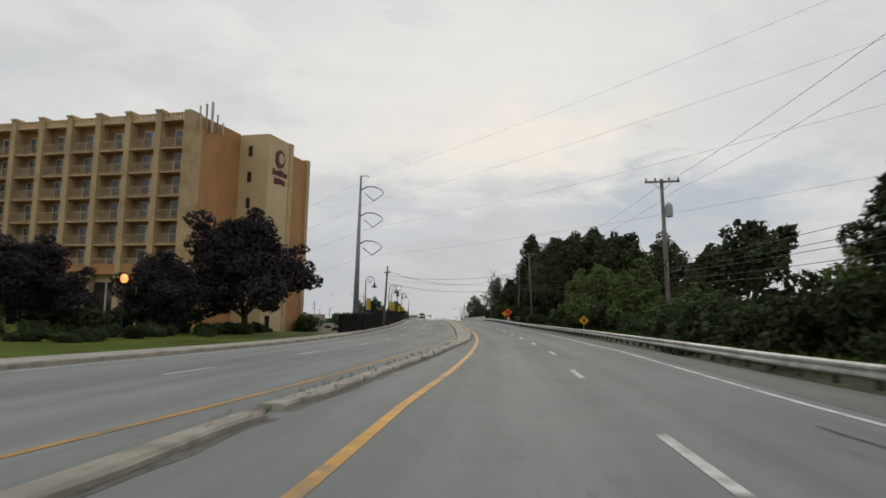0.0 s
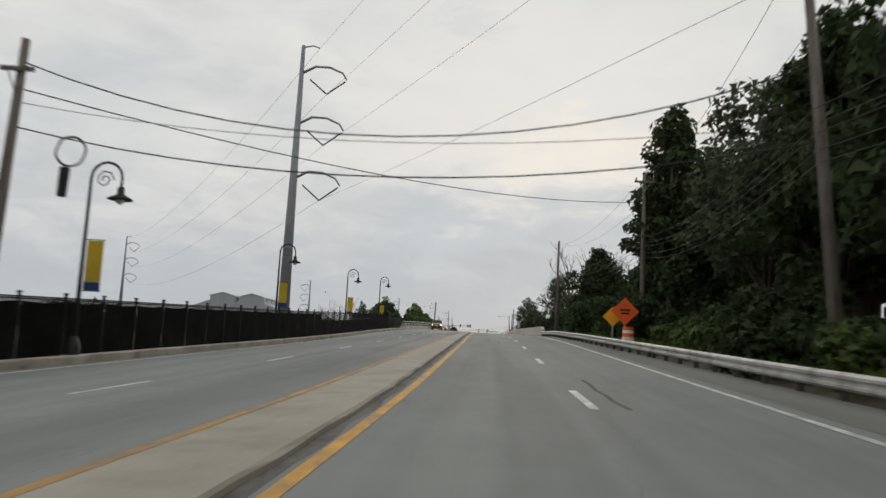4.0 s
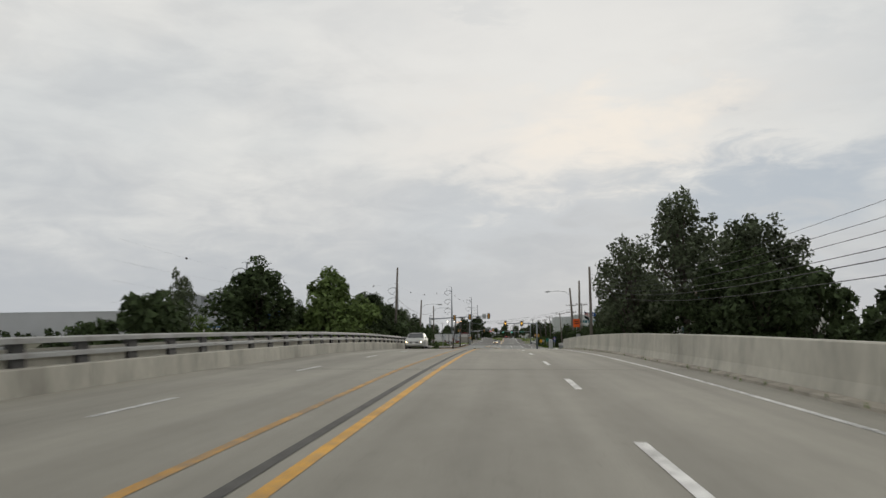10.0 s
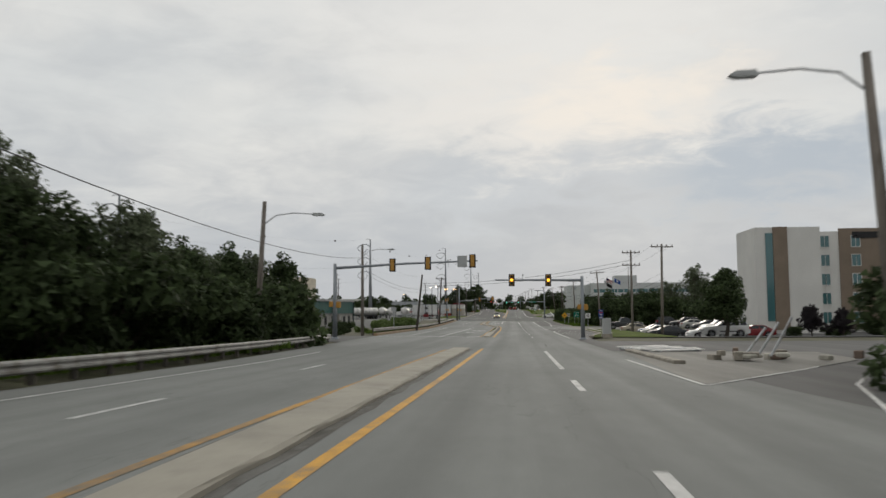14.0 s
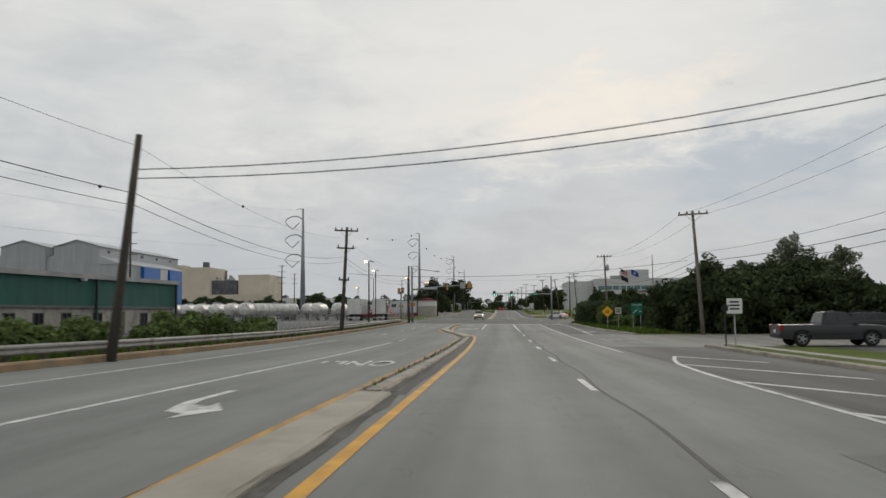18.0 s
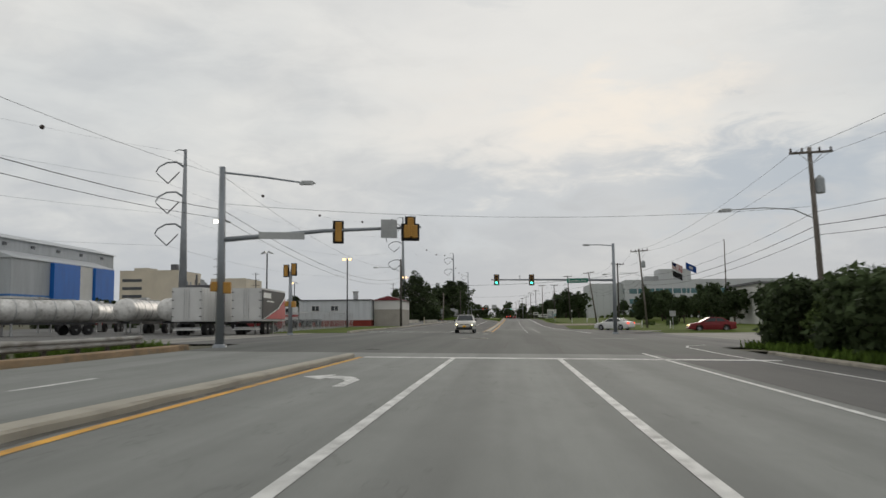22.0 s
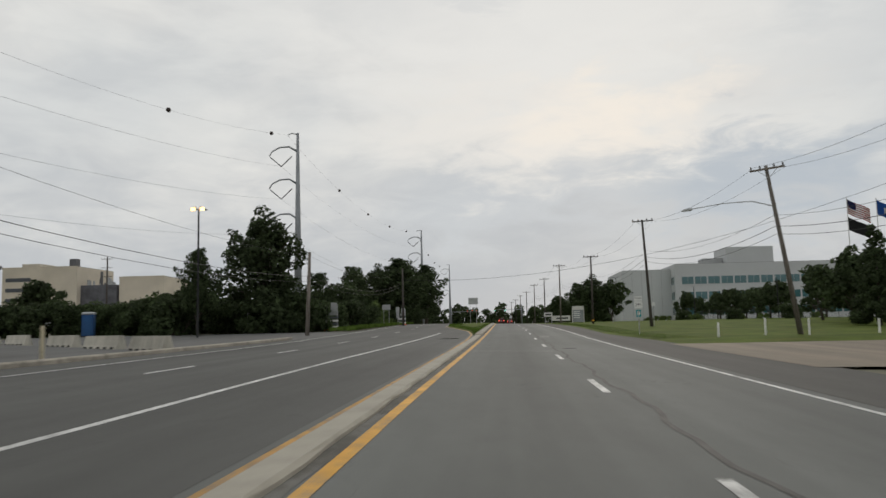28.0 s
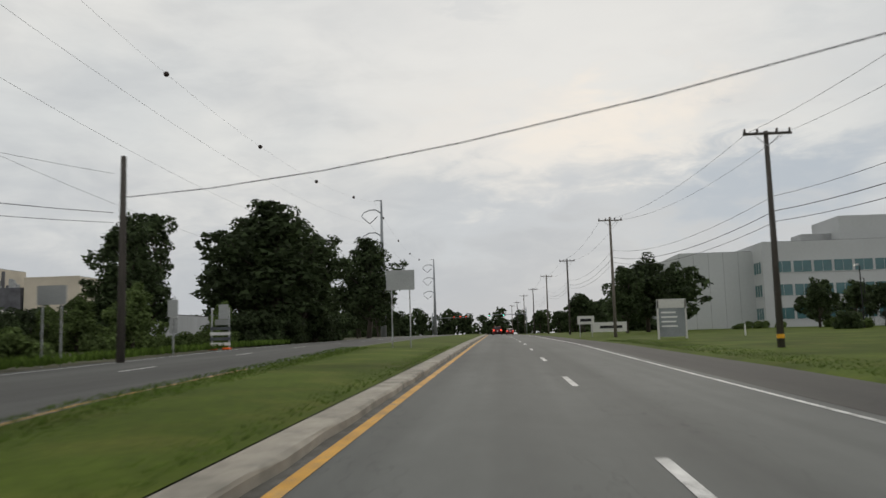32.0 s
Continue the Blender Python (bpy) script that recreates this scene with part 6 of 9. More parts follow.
def mast_signal(y, l, h, arm_z, reach, heads, label, plates=(), lum=0, lum_h=0, box_at=None, name_plate=None, cams=(), rise=0.08, swing=0.0):
    """A mast with an arm over the road; heads: (offset, lit, away, five)."""
    base = land(y, l)
    arm_z += at(y, 0).z - base.z
    h += at(y, 0).z - base.z
    lum_h += at(y, 0).z - base.z
    t = thing("traffic_signal", label, "traffic light", base, heading(y) + radians(swing), "traffic signals")
    s = 1 if reach > 0 else -1
    bm = bmesh.new()
    lathe(bm, [(0.3, -0.2), (0.3, 0.1), (0.2, 0.16)], 12)
    tube(bm, [(0, 0, 0.1), (0, 0, h)], 0.19, 0.13, 12)
    part("mast", bm, MAST, t, smooth=True)
    bm = bmesh.new()
    tube(bm, [(0, 0, arm_z), (reach * 0.5, 0, arm_z + 0.65 * rise), (reach, 0, arm_z + rise)], 0.12, 0.06, 10)
    part("arm", bm, MAST, t, smooth=True)
    for off, lit, away, five in heads:
        signal_head(t, off, -0.1, arm_z + rise * off / reach, lit, away, five)
    for off, w, hh in plates:
        bm = bmesh.new()
        box(bm, (off, -0.12, arm_z + rise * off / reach), (w, 0.03, hh), bevel=0.01)
        part("sign_plate", bm, SIGN_BACK, t, "grey sign back")
    for off in cams:
        bm = bmesh.new()
        tube(bm, [(off, 0, arm_z), (off, 0, arm_z + 0.45)], 0.02, sides=5)
        box(bm, (off, -0.05, arm_z + 0.5), (0.1, 0.28, 0.1))
        part("detector", bm, SIGN_BACK, t, "small detector camera")
    if lum:
        bm = bmesh.new()
        tube(bm, [(0, 0, lum_h), (lum * 0.5, 0, lum_h - (0.15 if lum > 0 else -0.1)), (lum, 0, lum_h - (0.35 if lum > 0 else -0.12))], 0.05, 0.04, 7)
        part("lamp_arm", bm, MAST, t)
        lamp_head(t, lum, 0, lum_h - (0.35 if lum > 0 else -0.12), 1 if lum > 0 else -1)
    if name_plate:
        off, w, body = name_plate
        bm = bmesh.new()
        box(bm, (off, -0.16, arm_z), (w, 0.03, 0.42), bevel=0.02)
        pl = part("name_plate", bm, SIGN_GREEN, t, "green street name plate")
        words(body, 0.34, (off, -0.18, arm_z), 0, SIGN_WHITE, pl)
    if box_at:
        bm = bmesh.new()
        box(bm, (0.28, 0, box_at), (0.34, 0.3, 0.5), bevel=0.03)
        box(bm, (-0.28, -0.06, box_at + 0.05), (0.3, 0.25, 0.42), bevel=0.03)
        part("pedestrian_signal", bm, HOUSING, t, "yellow pedestrian signal box")
    return t


mast_signal(370.0, -12.1, 6.1, 5.75, 11.3, [(4.6, None, True, False), (7.4, None, True, False), (10.9, None, True, False)], "grey signal mast with long arm across the road", rise=0.45, plates=((10.1, 0.75, 0.9),), box_at=2.7, cams=(9.0,))
mast_signal(376.4, 7.75, 5.25, 4.9, -7.4, [(-5.95, "amber", False, False), (-2.85, "amber", False, False)], "grey signal mast with amber lights", cams=(-5.0,), box_at=2.7)
mast_signal(502.3, -10.9, 8.1, 4.85, 8.9, [(5.1, None, True, False), (8.4, None, True, True)], "tall grey signal mast with lamp arm", plates=((2.6, 2.0, 0.32), (7.4, 0.75, 0.85)), rise=0.72, swing=17, lum=3.4, lum_h=7.85, box_at=2.6, cams=(7.3,))
mast_signal(544.2, 11.5, 8.3, 4.86, -11.5, [(-11.0, "green", False, False), (-7.68, "green", False, False)], "tall grey signal mast with green lights", swing=-2.5, rise=0.2, lum=-2.2, lum_h=8.1, name_plate=(-3.4, 1.95, "Stewart Ave"), cams=(-8.8,))
mast_signal(533.0, -16.3, 5.4, 5.5, 0.5, [(-0.35, None, True, False), (0.3, None, True, False)], "short signal post at a street corner", box_at=2.5)
# far crossing
mast_signal(905, 11, 7.5, 5.6, -11, [(-10.5, "green", False, False), (-6.5, "green", False, False)], "far signal mast with green lights")
mast_signal(935, -18, 7.5, 5.7, 12, [(7.0, "red", False, False), (9.0, "red", False, False), (11.0, "red", False, False)], "far signal mast with red lights")

# controller cabinet by the corner
t = thing("control_cabinet", "grey metal traffic control cabinet on a concrete base", "cabinet", land(386.0, 10.8), 0.1)
bm = bmesh.new(); box(bm, (0, 0, 1.05), (0.75, 0.6, 1.5), bevel=0.03); cab = part("body", bm, SIGN_BACK, t)
bm = bmesh.new(); box(bm, (0, -0.31, 1.05), (0.66, 0.02, 1.36), bevel=0.01); part("door", bm, SIGN_BACK, cab)
bm = bmesh.new(); box(bm, (0, 0, 0.1), (0.9, 0.75, 0.4)); part("base", bm, KERB, t)


# words and arrows painted on the road
def road_arrow(y, l, mirror=1):
    pts = [(-0.12, 0), (0.12, 0), (0.12, 1.3), (0.3, 1.9), (0.75, 2.1), (0.75, 1.7), (1.35, 2.5), (0.75, 3.3), (0.75, 2.85), (0.2, 2.6), (-0.12, 1.7)]
    ob = mesh_of("turn_arrow", [at(y + b, l - mirror * a, 0.007) for a, b in pts], [tuple(range(len(pts)))], WHITE_PAINT)
    setting(new("turn_arrow", ob))


def road_word(body, y, l, size, flip=False, stretch=2.6):
    cu = bpy.data.curves.new("road_word", "FONT")
    cu.body, cu.size, cu.align_x, cu.align_y, cu.offset = body, size, "CENTER", "CENTER", 0.02
    cu.materials.append(WHITE_PAINT)
    ob = setting(new("road_word", cu))
    p = at(y, l, 0.012)
    ob.matrix_world = Matrix.LocRotScale(p, Euler((math.atan(float(np.interp(y + 5, GRID, FZ) - np.interp(y - 5, GRID, FZ)) / 10), 0, heading(y) + (math.pi if flip else 0))), Vector((1, stretch, 1)))


road_word("ONLY", 472.0, -1.97, 1.0, False, 4.2)
road_word("ONLY", 414.5, -3.15, 1.0, True, 3.1)
for off, w in ((-1.1, 0.26), (-0.36, 0.36)):
    stripe("tar_seam", SIDE_ASPHALT, 404, 446, lambda q, off=off: off + 0.03 * math.sin(q * 0.8), w, 0.0045, 0.8)
road_word("ONLY", 575, -2.5, 1.0, True)
road_arrow(484.2, -1.75)
setting(new("turn_arrow", mesh_of("turn_arrow", [at(404.5 - 1.33 * b, -3.6 + 0.72 * a, 0.007) for a, b in [(-0.12, 0), (0.12, 0), (0.12, 1.3), (0.3, 1.9), (0.75, 2.1), (0.75, 1.7), (1.35, 2.5), (0.75, 3.3), (0.75, 2.85), (0.2, 2.6), (-0.12, 1.7)]], [tuple(range(11))], WHITE_PAINT)))
road_arrow(462, 9.2, -1)
# hatched island by the driveway
spine = line([(392, 6.85), (400, 6.88), (407, 6.9), (411, 6.98), (415.8, 7.28), (418.5, 7.7), (421.5, 8.35)])
stripe("hatch_line", WHITE_PAINT, 394, 421.5, spine, 0.15, step=1.0)
for y1, n in ((421.5, 5.2), (415.8, 6.6), (408.5, 6.2), (402.0, 6.0)):
    stripe("hatch_line", WHITE_PAINT, y1 - n, y1, line([(y1 - n, min(spine(y1) + 0.52 * n, pave_r(y1 - n) - 0.5)), (y1, spine(y1))]), 0.26, step=1.0)
for k in range(6):
    stripe("hatch_line", WHITE_PAINT, 437.5 + k * 1.5, 439.3 + k * 1.5, line([(437.5 + k * 1.5, 8.2), (439.3 + k * 1.5, 11.0)]), 0.25)
stripe("edge_line", WHITE_PAINT, 455, 510.5, line([(455, 9.0), (475, 9.7), (486, 9.9), (500, 9.7), (507, 9.9), (509, 10.4), (510.5, 11.6)]), 0.12, step=0.75)

# ---- buildings ----
STUCCO_TAN = shade("stucco_tan", (0.50, 0.36, 0.20), 0.9, var=0.12, scale=0.3, fine=7, stain=(0.38, 0.265, 0.135))
STUCCO_ORANGE = shade("stucco_orange", (0.43, 0.225, 0.095), 0.9, var=0.12, scale=0.3, fine=7, stain=(0.36, 0.18, 0.075))
STUCCO_PALE = shade("stucco_pale", (0.56, 0.43, 0.25), 0.9, var=0.1, scale=0.3, fine=7)
WHITE_WALL = shade("white_wall", (0.62, 0.61, 0.58), 0.85, var=0.07, scale=0.2, fine=6)
GREY_CLAD = shade("grey_cladding", (0.36, 0.38, 0.40), 0.6, var=0.1, scale=0.15, fine=3, stretch=(3, 3, 0.4))
BEIGE_WALL = shade("beige_wall", (0.58, 0.52, 0.42), 0.85, var=0.1, scale=0.1, fine=3)
ROOF_DARK = shade("roof_grey", (0.13, 0.13, 0.135), 0.8, var=0.15)
FRAME_WHITE = shade("frame_white", (0.6, 0.6, 0.58), 0.6, var=0.06)
TEAL_GLASS = glass_mat("teal_glass", (0.035, 0.09, 0.095), 0.08)
DARK_GLASS = glass_mat("dark_glass", (0.012, 0.014, 0.016), 0.08)
GREEN_CLAD = shade("green_cladding", (0.012, 0.085, 0.07), 0.6, var=0.18, scale=0.4, fine=4, stretch=(3, 3, 0.5))
BLUE_CLAD = shade("blue_cladding", (0.006, 0.12, 0.45), 0.55, var=0.1, scale=0.3, fine=2, stretch=(3, 3, 0.4))


def solid(name, mat, parent, x0, x1, y0, y1, z0, z1, label="", bevel=0.0):
    bm = bmesh.new()
    box(bm, ((x0 + x1) / 2, (y0 + y1) / 2, (z0 + z1) / 2), (abs(x1 - x0), abs(y1 - y0), abs(z1 - z0)), bevel=bevel)
    return part(name, bm, mat, parent, label)


def window_unit(parent, x, y, z, w, h, axis="x", glass=GLASS, frame_mat=None, bars=1, depth=0.08):
    """A framed window set in a wall; axis: the wall runs along x (facing -y) or along y (facing +x or -x by depth's sign)."""
    fm = frame_mat or FRAME_WHITE
    d = depth
    bm = bmesh.new()
    if axis == "x":
        for sx, sz, ww, hh in ((0, h / 2, w + 0.1, 0.08), (0, -h / 2, w + 0.1, 0.1), (-w / 2, 0, 0.08, h), (w / 2, 0, 0.08, h)):
            box(bm, (x + sx, y - d / 2, z + sz), (ww, abs(d) + 0.04, hh))
        for k in range(1, bars + 1):
            box(bm, (x - w / 2 + w * k / (bars + 1), y - d / 2, z), (0.05, abs(d) + 0.02, h))
    else:
        for sy, sz, ww, hh in ((0, h / 2, w + 0.1, 0.08), (0, -h / 2, w + 0.1, 0.1), (-w / 2, 0, 0.08, h), (w / 2, 0, 0.08, h)):
            box(bm, (x + d / 2, y + sy, z + sz), (abs(d) + 0.04, ww, hh))
        for k in range(1, bars + 1):
            box(bm, (x + d / 2, y - w / 2 + w * k / (bars + 1), z), (abs(d) + 0.02, 0.05, h))
    win = part("window", bm, fm, parent)
    bm = bmesh.new()
    if axis == "x":
        box(bm, (x, y - d * 0.25, z), (w, 0.03, h))
    else:
        box(bm, (x + d * 0.25, y, z), (0.03, w, h))
    part("pane", bm, glass, win)
    return win


def hotel():
    """Six balcony storeys over a lobby floor; local x runs along the balcony front, local y along the end wall."""
    ang = math.atan2(-0.32, 0.947)
    base = Vector((-28.4, 72.2, 1.6))
    t = thing("hotel", "tan and orange stucco hotel with rows of balconies", "hotel", base, ang)
    top, fl, bay, n = 20.1, 2.28, 3.42, 9
    x_end = -bay * n
    solid("wall", STUCCO_ORANGE, t, x_end, -0.72, 0.72, 17.2, 0, top, "orange stucco wall")
    solid("roof", ROOF_DARK, t, x_end, -0.2, 1.6, 17.0, top, top + 0.15)
    solid("end_wall", STUCCO_ORANGE, t, -0.7, 0.02, 0.35, 8.3, 0, top + 0.65, "blank orange stucco end wall")
    solid("corner_pier", STUCCO_TAN, t, -0.62, 0.1, -0.55, 1.4, 0, top + 0.75, "tan corner pier")
    solid("cornice", STUCCO_PALE, t, x_end, 0.1, -0.3, 1.4, top - 0.15, top + 0.05)
    solid("lobby_wall", STUCCO_PALE, t, x_end, -0.6, 0.35, 1.4, 0, 6.4, "pale lobby wall")
    solid("lobby_cornice", STUCCO_ORANGE, t, x_end, 0, -0.5, 0.5, 5.4, 6.4)
    # stucco darkened in colour to paint the shade of the balcony recesses
    dark = shade("balcony_painted_shade", (0.25, 0.165, 0.09), 0.9, var=0.12)
    railm = shade("balcony_rail", (0.42, 0.33, 0.21), 0.7, var=0.12)
    curtain = shade("curtain_white", (0.66, 0.66, 0.62), 0.8, var=0.15, scale=3)
    for i in range(n):
        x = -bay * (i + 1)
        solid("pier", STUCCO_TAN, t, x - 0.3, x + 0.3, -0.55, 1.36, 0, top + 0.75, "tan pier")
        bm = bmesh.new()
        box(bm, (x, -0.1, top + 0.85), (0.75, 1.1, 0.18))
        part("pier_cap", bm, STUCCO_PALE, t)
        # balustrade along the roof
        bm = bmesh.new()
        box(bm, (x + bay / 2, -0.2, top + 0.55), (bay - 0.6, 0.22, 0.12))
        for k in range(9):
            box(bm, (x + 0.45 + (bay - 0.9) * k / 8, -0.2, top + 0.27), (0.16, 0.16, 0.45))
        part("balustrade", bm, STUCCO_PALE, t)
        bm = bmesh.new()
        for k in range(2):
            box(bm, (x + 0.9 + 1.5 * k, 0.33, 2.6), (1.25, 0.05, 4.2))
        part("lobby_window", bm, DARK_GLASS, t, "dark tall lobby windows")
        for s in range(6):
            z = top - 0.45 - fl * (s + 1) + 0.0
            b = solid("balcony", STUCCO_TAN, t, x + 0.3, x + bay - 0.3, -0.35, 1.36, z - 0.12, z + 0.06)
            bm = bmesh.new()
            box(bm, (x + bay / 2, -0.28, z + 0.92), (bay - 0.6, 0.06, 0.06))
            box(bm, (x + bay / 2, -0.28, z + 0.16), (bay - 0.6, 0.05, 0.05))
            for k in range(17):
                box(bm, (x + 0.36 + (bay - 0.72) * k / 16, -0.28, z + 0.54), (0.035 if k % 8 else 0.07, 0.035, 0.76))
            part("railing", bm, railm, b, "tan metal railing")
            bm = bmesh.new()
            for sx in (0.95, 1.75, 2.55):
                box(bm, (x + 0.2 + sx, 0.68, z + 0.98), (0.07, 0.08, 1.85))
            box(bm, (x + 0.2 + 1.75, 0.68, z + 1.88), (1.66, 0.08, 0.08))
            d = part("door_frame", bm, FRAME_WHITE, b, "white sliding door frame")
            bm = bmesh.new()
            box(bm, (x + 0.2 + 1.35, 0.695, z + 0.98), (0.74, 0.02, 1.74))
            part("pane", bm, GLASS, d)
            bm = bmesh.new()
            box(bm, (x + 0.2 + 2.15, 0.695, z + 0.98), (0.74, 0.02, 1.74))
            part("curtain", bm, curtain, d, "white curtain behind glass")
            # dark sheet on the back wall: the recess's shade painted on
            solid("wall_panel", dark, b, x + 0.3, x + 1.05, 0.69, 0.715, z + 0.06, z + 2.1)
    # stair tower on the end
    tw = solid("stair_tower", STUCCO_PALE, t, -0.5, 3.4, 8.3, 13.2, 0, top + 0.55, "pale stucco stair tower")
    for k in range(6):
        bm = bmesh.new()
        box(bm, (1.3, 8.27, top - 1.2 - k * 2.7), (0.42, 0.1, 1.1))
        part("slit_window", bm, DARK_GLASS, tw, "narrow dark window")
    for x in (3.05,):
        solid("pilaster", STUCCO_TAN, t, 2.9, 3.5, 12.6, 13.4, 0, top + 0.6)
    solid("rear_wing", STUCCO_ORANGE, t, -0.5, 2.9, 13.2, 17.9, 0, top - 0.3, "orange stucco rear wing")
    solid("pilaster", STUCCO_TAN, t, 2.3, 3.1, 17.5, 18.2, 0, top - 0.1)
    solid("door", DARK_GLASS, tw, 3.36, 3.43, 9.2, 10.1, 0.1, 2.1, "dark door at the foot of the tower")
    # sign on the tower: plain emblem, lettering as bars
    red = shade("sign_maroon", (0.13, 0.012, 0.02), 0.6)
    bm = bmesh.new()
    r = bmesh.ops.create_cone(bm, cap_ends=True, segments=24, radius1=0.95, radius2=0.95, depth=0.12)
    bmesh.ops.rotate(bm, cent=(0, 0, 0), matrix=Matrix.Rotation(radians(90), 3, "Y"), verts=bm.verts)
    bmesh.ops.translate(bm, vec=(3.46, 10.6, top - 1.6), verts=bm.verts)
    em = part("emblem", bm, red, tw, "round maroon emblem")
    bm = bmesh.new()
    r = bmesh.ops.create_cone(bm, cap_ends=True, segments=20, radius1=0.55, radius2=0.55, depth=0.1)
    bmesh.ops.rotate(bm, cent=(0, 0, 0), matrix=Matrix.Rotation(radians(90), 3, "Y"), verts=bm.verts)
    bmesh.ops.translate(bm, vec=(3.5, 10.75, top - 1.55), verts=bm.verts)
    part("emblem_disc", bm, STUCCO_PALE, em)
    rr = random.Random(4)
    for row, (z, x0, x1, k) in enumerate(((top - 3.1, 9.2, 12.3, 7), (top - 4.0, 9.6, 11.9, 5))):
        for i in range(k):
            y = x0 + (x1 - x0) * i / k
            bm = bmesh.new()
            box(bm, (3.44, y + 0.16, z + rr.uniform(-0.05, 0.08)), (0.1, 0.3, 0.62 if i == 0 else rr.uniform(0.4, 0.6)))
            part("letter_bar", bm, red, tw)
    # aerials on the parapet
    for k, (x, hgt, w) in enumerate(((0.25, 1.6, 0.1), (0.3, 2.0, 0.14), (0.3, 2.4, 0.3), (0.3, 1.5, 0.12), (0.3, 1.0, 0.16))):
        bm = bmesh.new()
        box(bm, (x, 0.7 + k * 0.95, top + 0.4), (0.12, w, hgt * 1.25))
        a = part("aerial", bm, SIGN_BACK if k % 2 == 0 else shade("aerial_tan", (0.3, 0.25, 0.2), 0.7), t, "pale panel aerial")
        a.location.z = (hgt - 1.5) * 0.5
    # higher block behind
    solid("upper_block", STUCCO_ORANGE, t, x_end - 12, x_end + 10, 3, 18, top, top + 1.4)
    solid("upper_coping", STUCCO_PALE, t, x_end - 12.2, x_end + 10.2, 2.8, 18.2, top + 1.4, top + 1.65)


hotel()
solid("garden_wall", shade("pale_garden_wall", (0.45, 0.42, 0.36), 0.9), None, -22.5, -18.5, 99.5, 99.9, 2.4, 4.6)
tagged(bpy.data.objects["garden_wall"], "pale rendered low garden wall", "wall", kind="structure")
# globe lamp on the lawn
t = thing("lawn_lamp", "lit lawn lamp with orange globe on a black post", "lamp post", land(44.0, -20.2))
bm = bmesh.new(); tube(bm, [(0, 0, -0.2), (0, 0, 3.3)], 0.06, 0.05, 8); part("post", bm, BLACK, t)
bm = bmesh.new(); lathe(bm, [(0.1, 3.4), (0.2, 3.52), (0.22, 3.7), (0.15, 3.86), (0.05, 3.92)], 12); part("globe", bm, lamp_mat("globe_orange", (1.0, 0.36, 0.10), 1.3), t, "glowing orange globe")


def black_fence(y0, y1):
    fl = line([(74, -12.6), (100, -11.9), (114, -11.6), (150, -11.0), (188, -10.2)])
    t = thing("fence", "black metal picket fence with dark mesh screen", "fence", at((y0 + y1) / 2, -11.2))
    inv = t.matrix_world.inverted()
    iron = shade("fence_iron", (0.012, 0.0125, 0.013), 0.75, spec=0.12, var=0.2)
    pm = bmesh.new(); box(pm, (0, 0, 0.9), (0.08, 0.08, 2.1), bevel=0.005); box(pm, (0, 0, 1.98), (0.11, 0.11, 0.05))
    post = bpy.data.meshes.new("post"); pm.to_mesh(post); pm.free(); post.materials.append(iron)
    ys = stations(y0, y1, 2.4)
    mesh_mat = shade("black_screen", (0.014, 0.0145, 0.014), 0.9, spec=0.06, var=0.35, scale=0.8, fine=5)
    for a, b in zip(ys, ys[1:]):
        o = new("post", post); o.parent = t; o.matrix_parent_inverse = inv
        o.matrix_basis = Matrix.Translation(at(a, fl(a), 0.1)) @ Matrix.Rotation(heading(a), 4, "Z")
        hi = 1.72 if a < 150 else 1.25
        tp = 1.85
        pa, pb = at(a + 0.05, fl(a), 0.1), at(b - 0.05, fl(b), 0.1)
        bm = bmesh.new()
        d = (pb - pa)
        for z in (0.25, hi + 0.07, tp):
            tube(bm, [pa + Vector((0, 0, z)), pb + Vector((0, 0, z))], 0.025, sides=4)
        for k in range(1, 17):
            q = pa + d * (k / 17)
            tube(bm, [q + Vector((0, 0, 0.2)), q + Vector((0, 0, tp))], 0.011, sides=4, caps=False)
        o = part("picket_panel", bm, iron, t); o.matrix_parent_inverse = inv
        bm = bmesh.new()
        n = Vector((0.045, 0, 0))
        vs = [bm.verts.new(p) for p in (pa + n + Vector((0, 0, 0.02)), pb + n + Vector((0, 0, 0.02)), pb + n + Vector((0, 0, hi + 0.03 * math.sin(a))), (pa + pb) / 2 + n + Vector((0, 0, hi - 0.05)), pa + n + Vector((0, 0, hi)))]
        bm.faces.new(vs)
        bmesh.ops.solidify(bm, geom=bm.faces[:], thickness=0.01)
        o = part("screen", bm, mesh_mat, t, "dark mesh screen"); o.matrix_parent_inverse = inv


black_fence(74, 188.5)


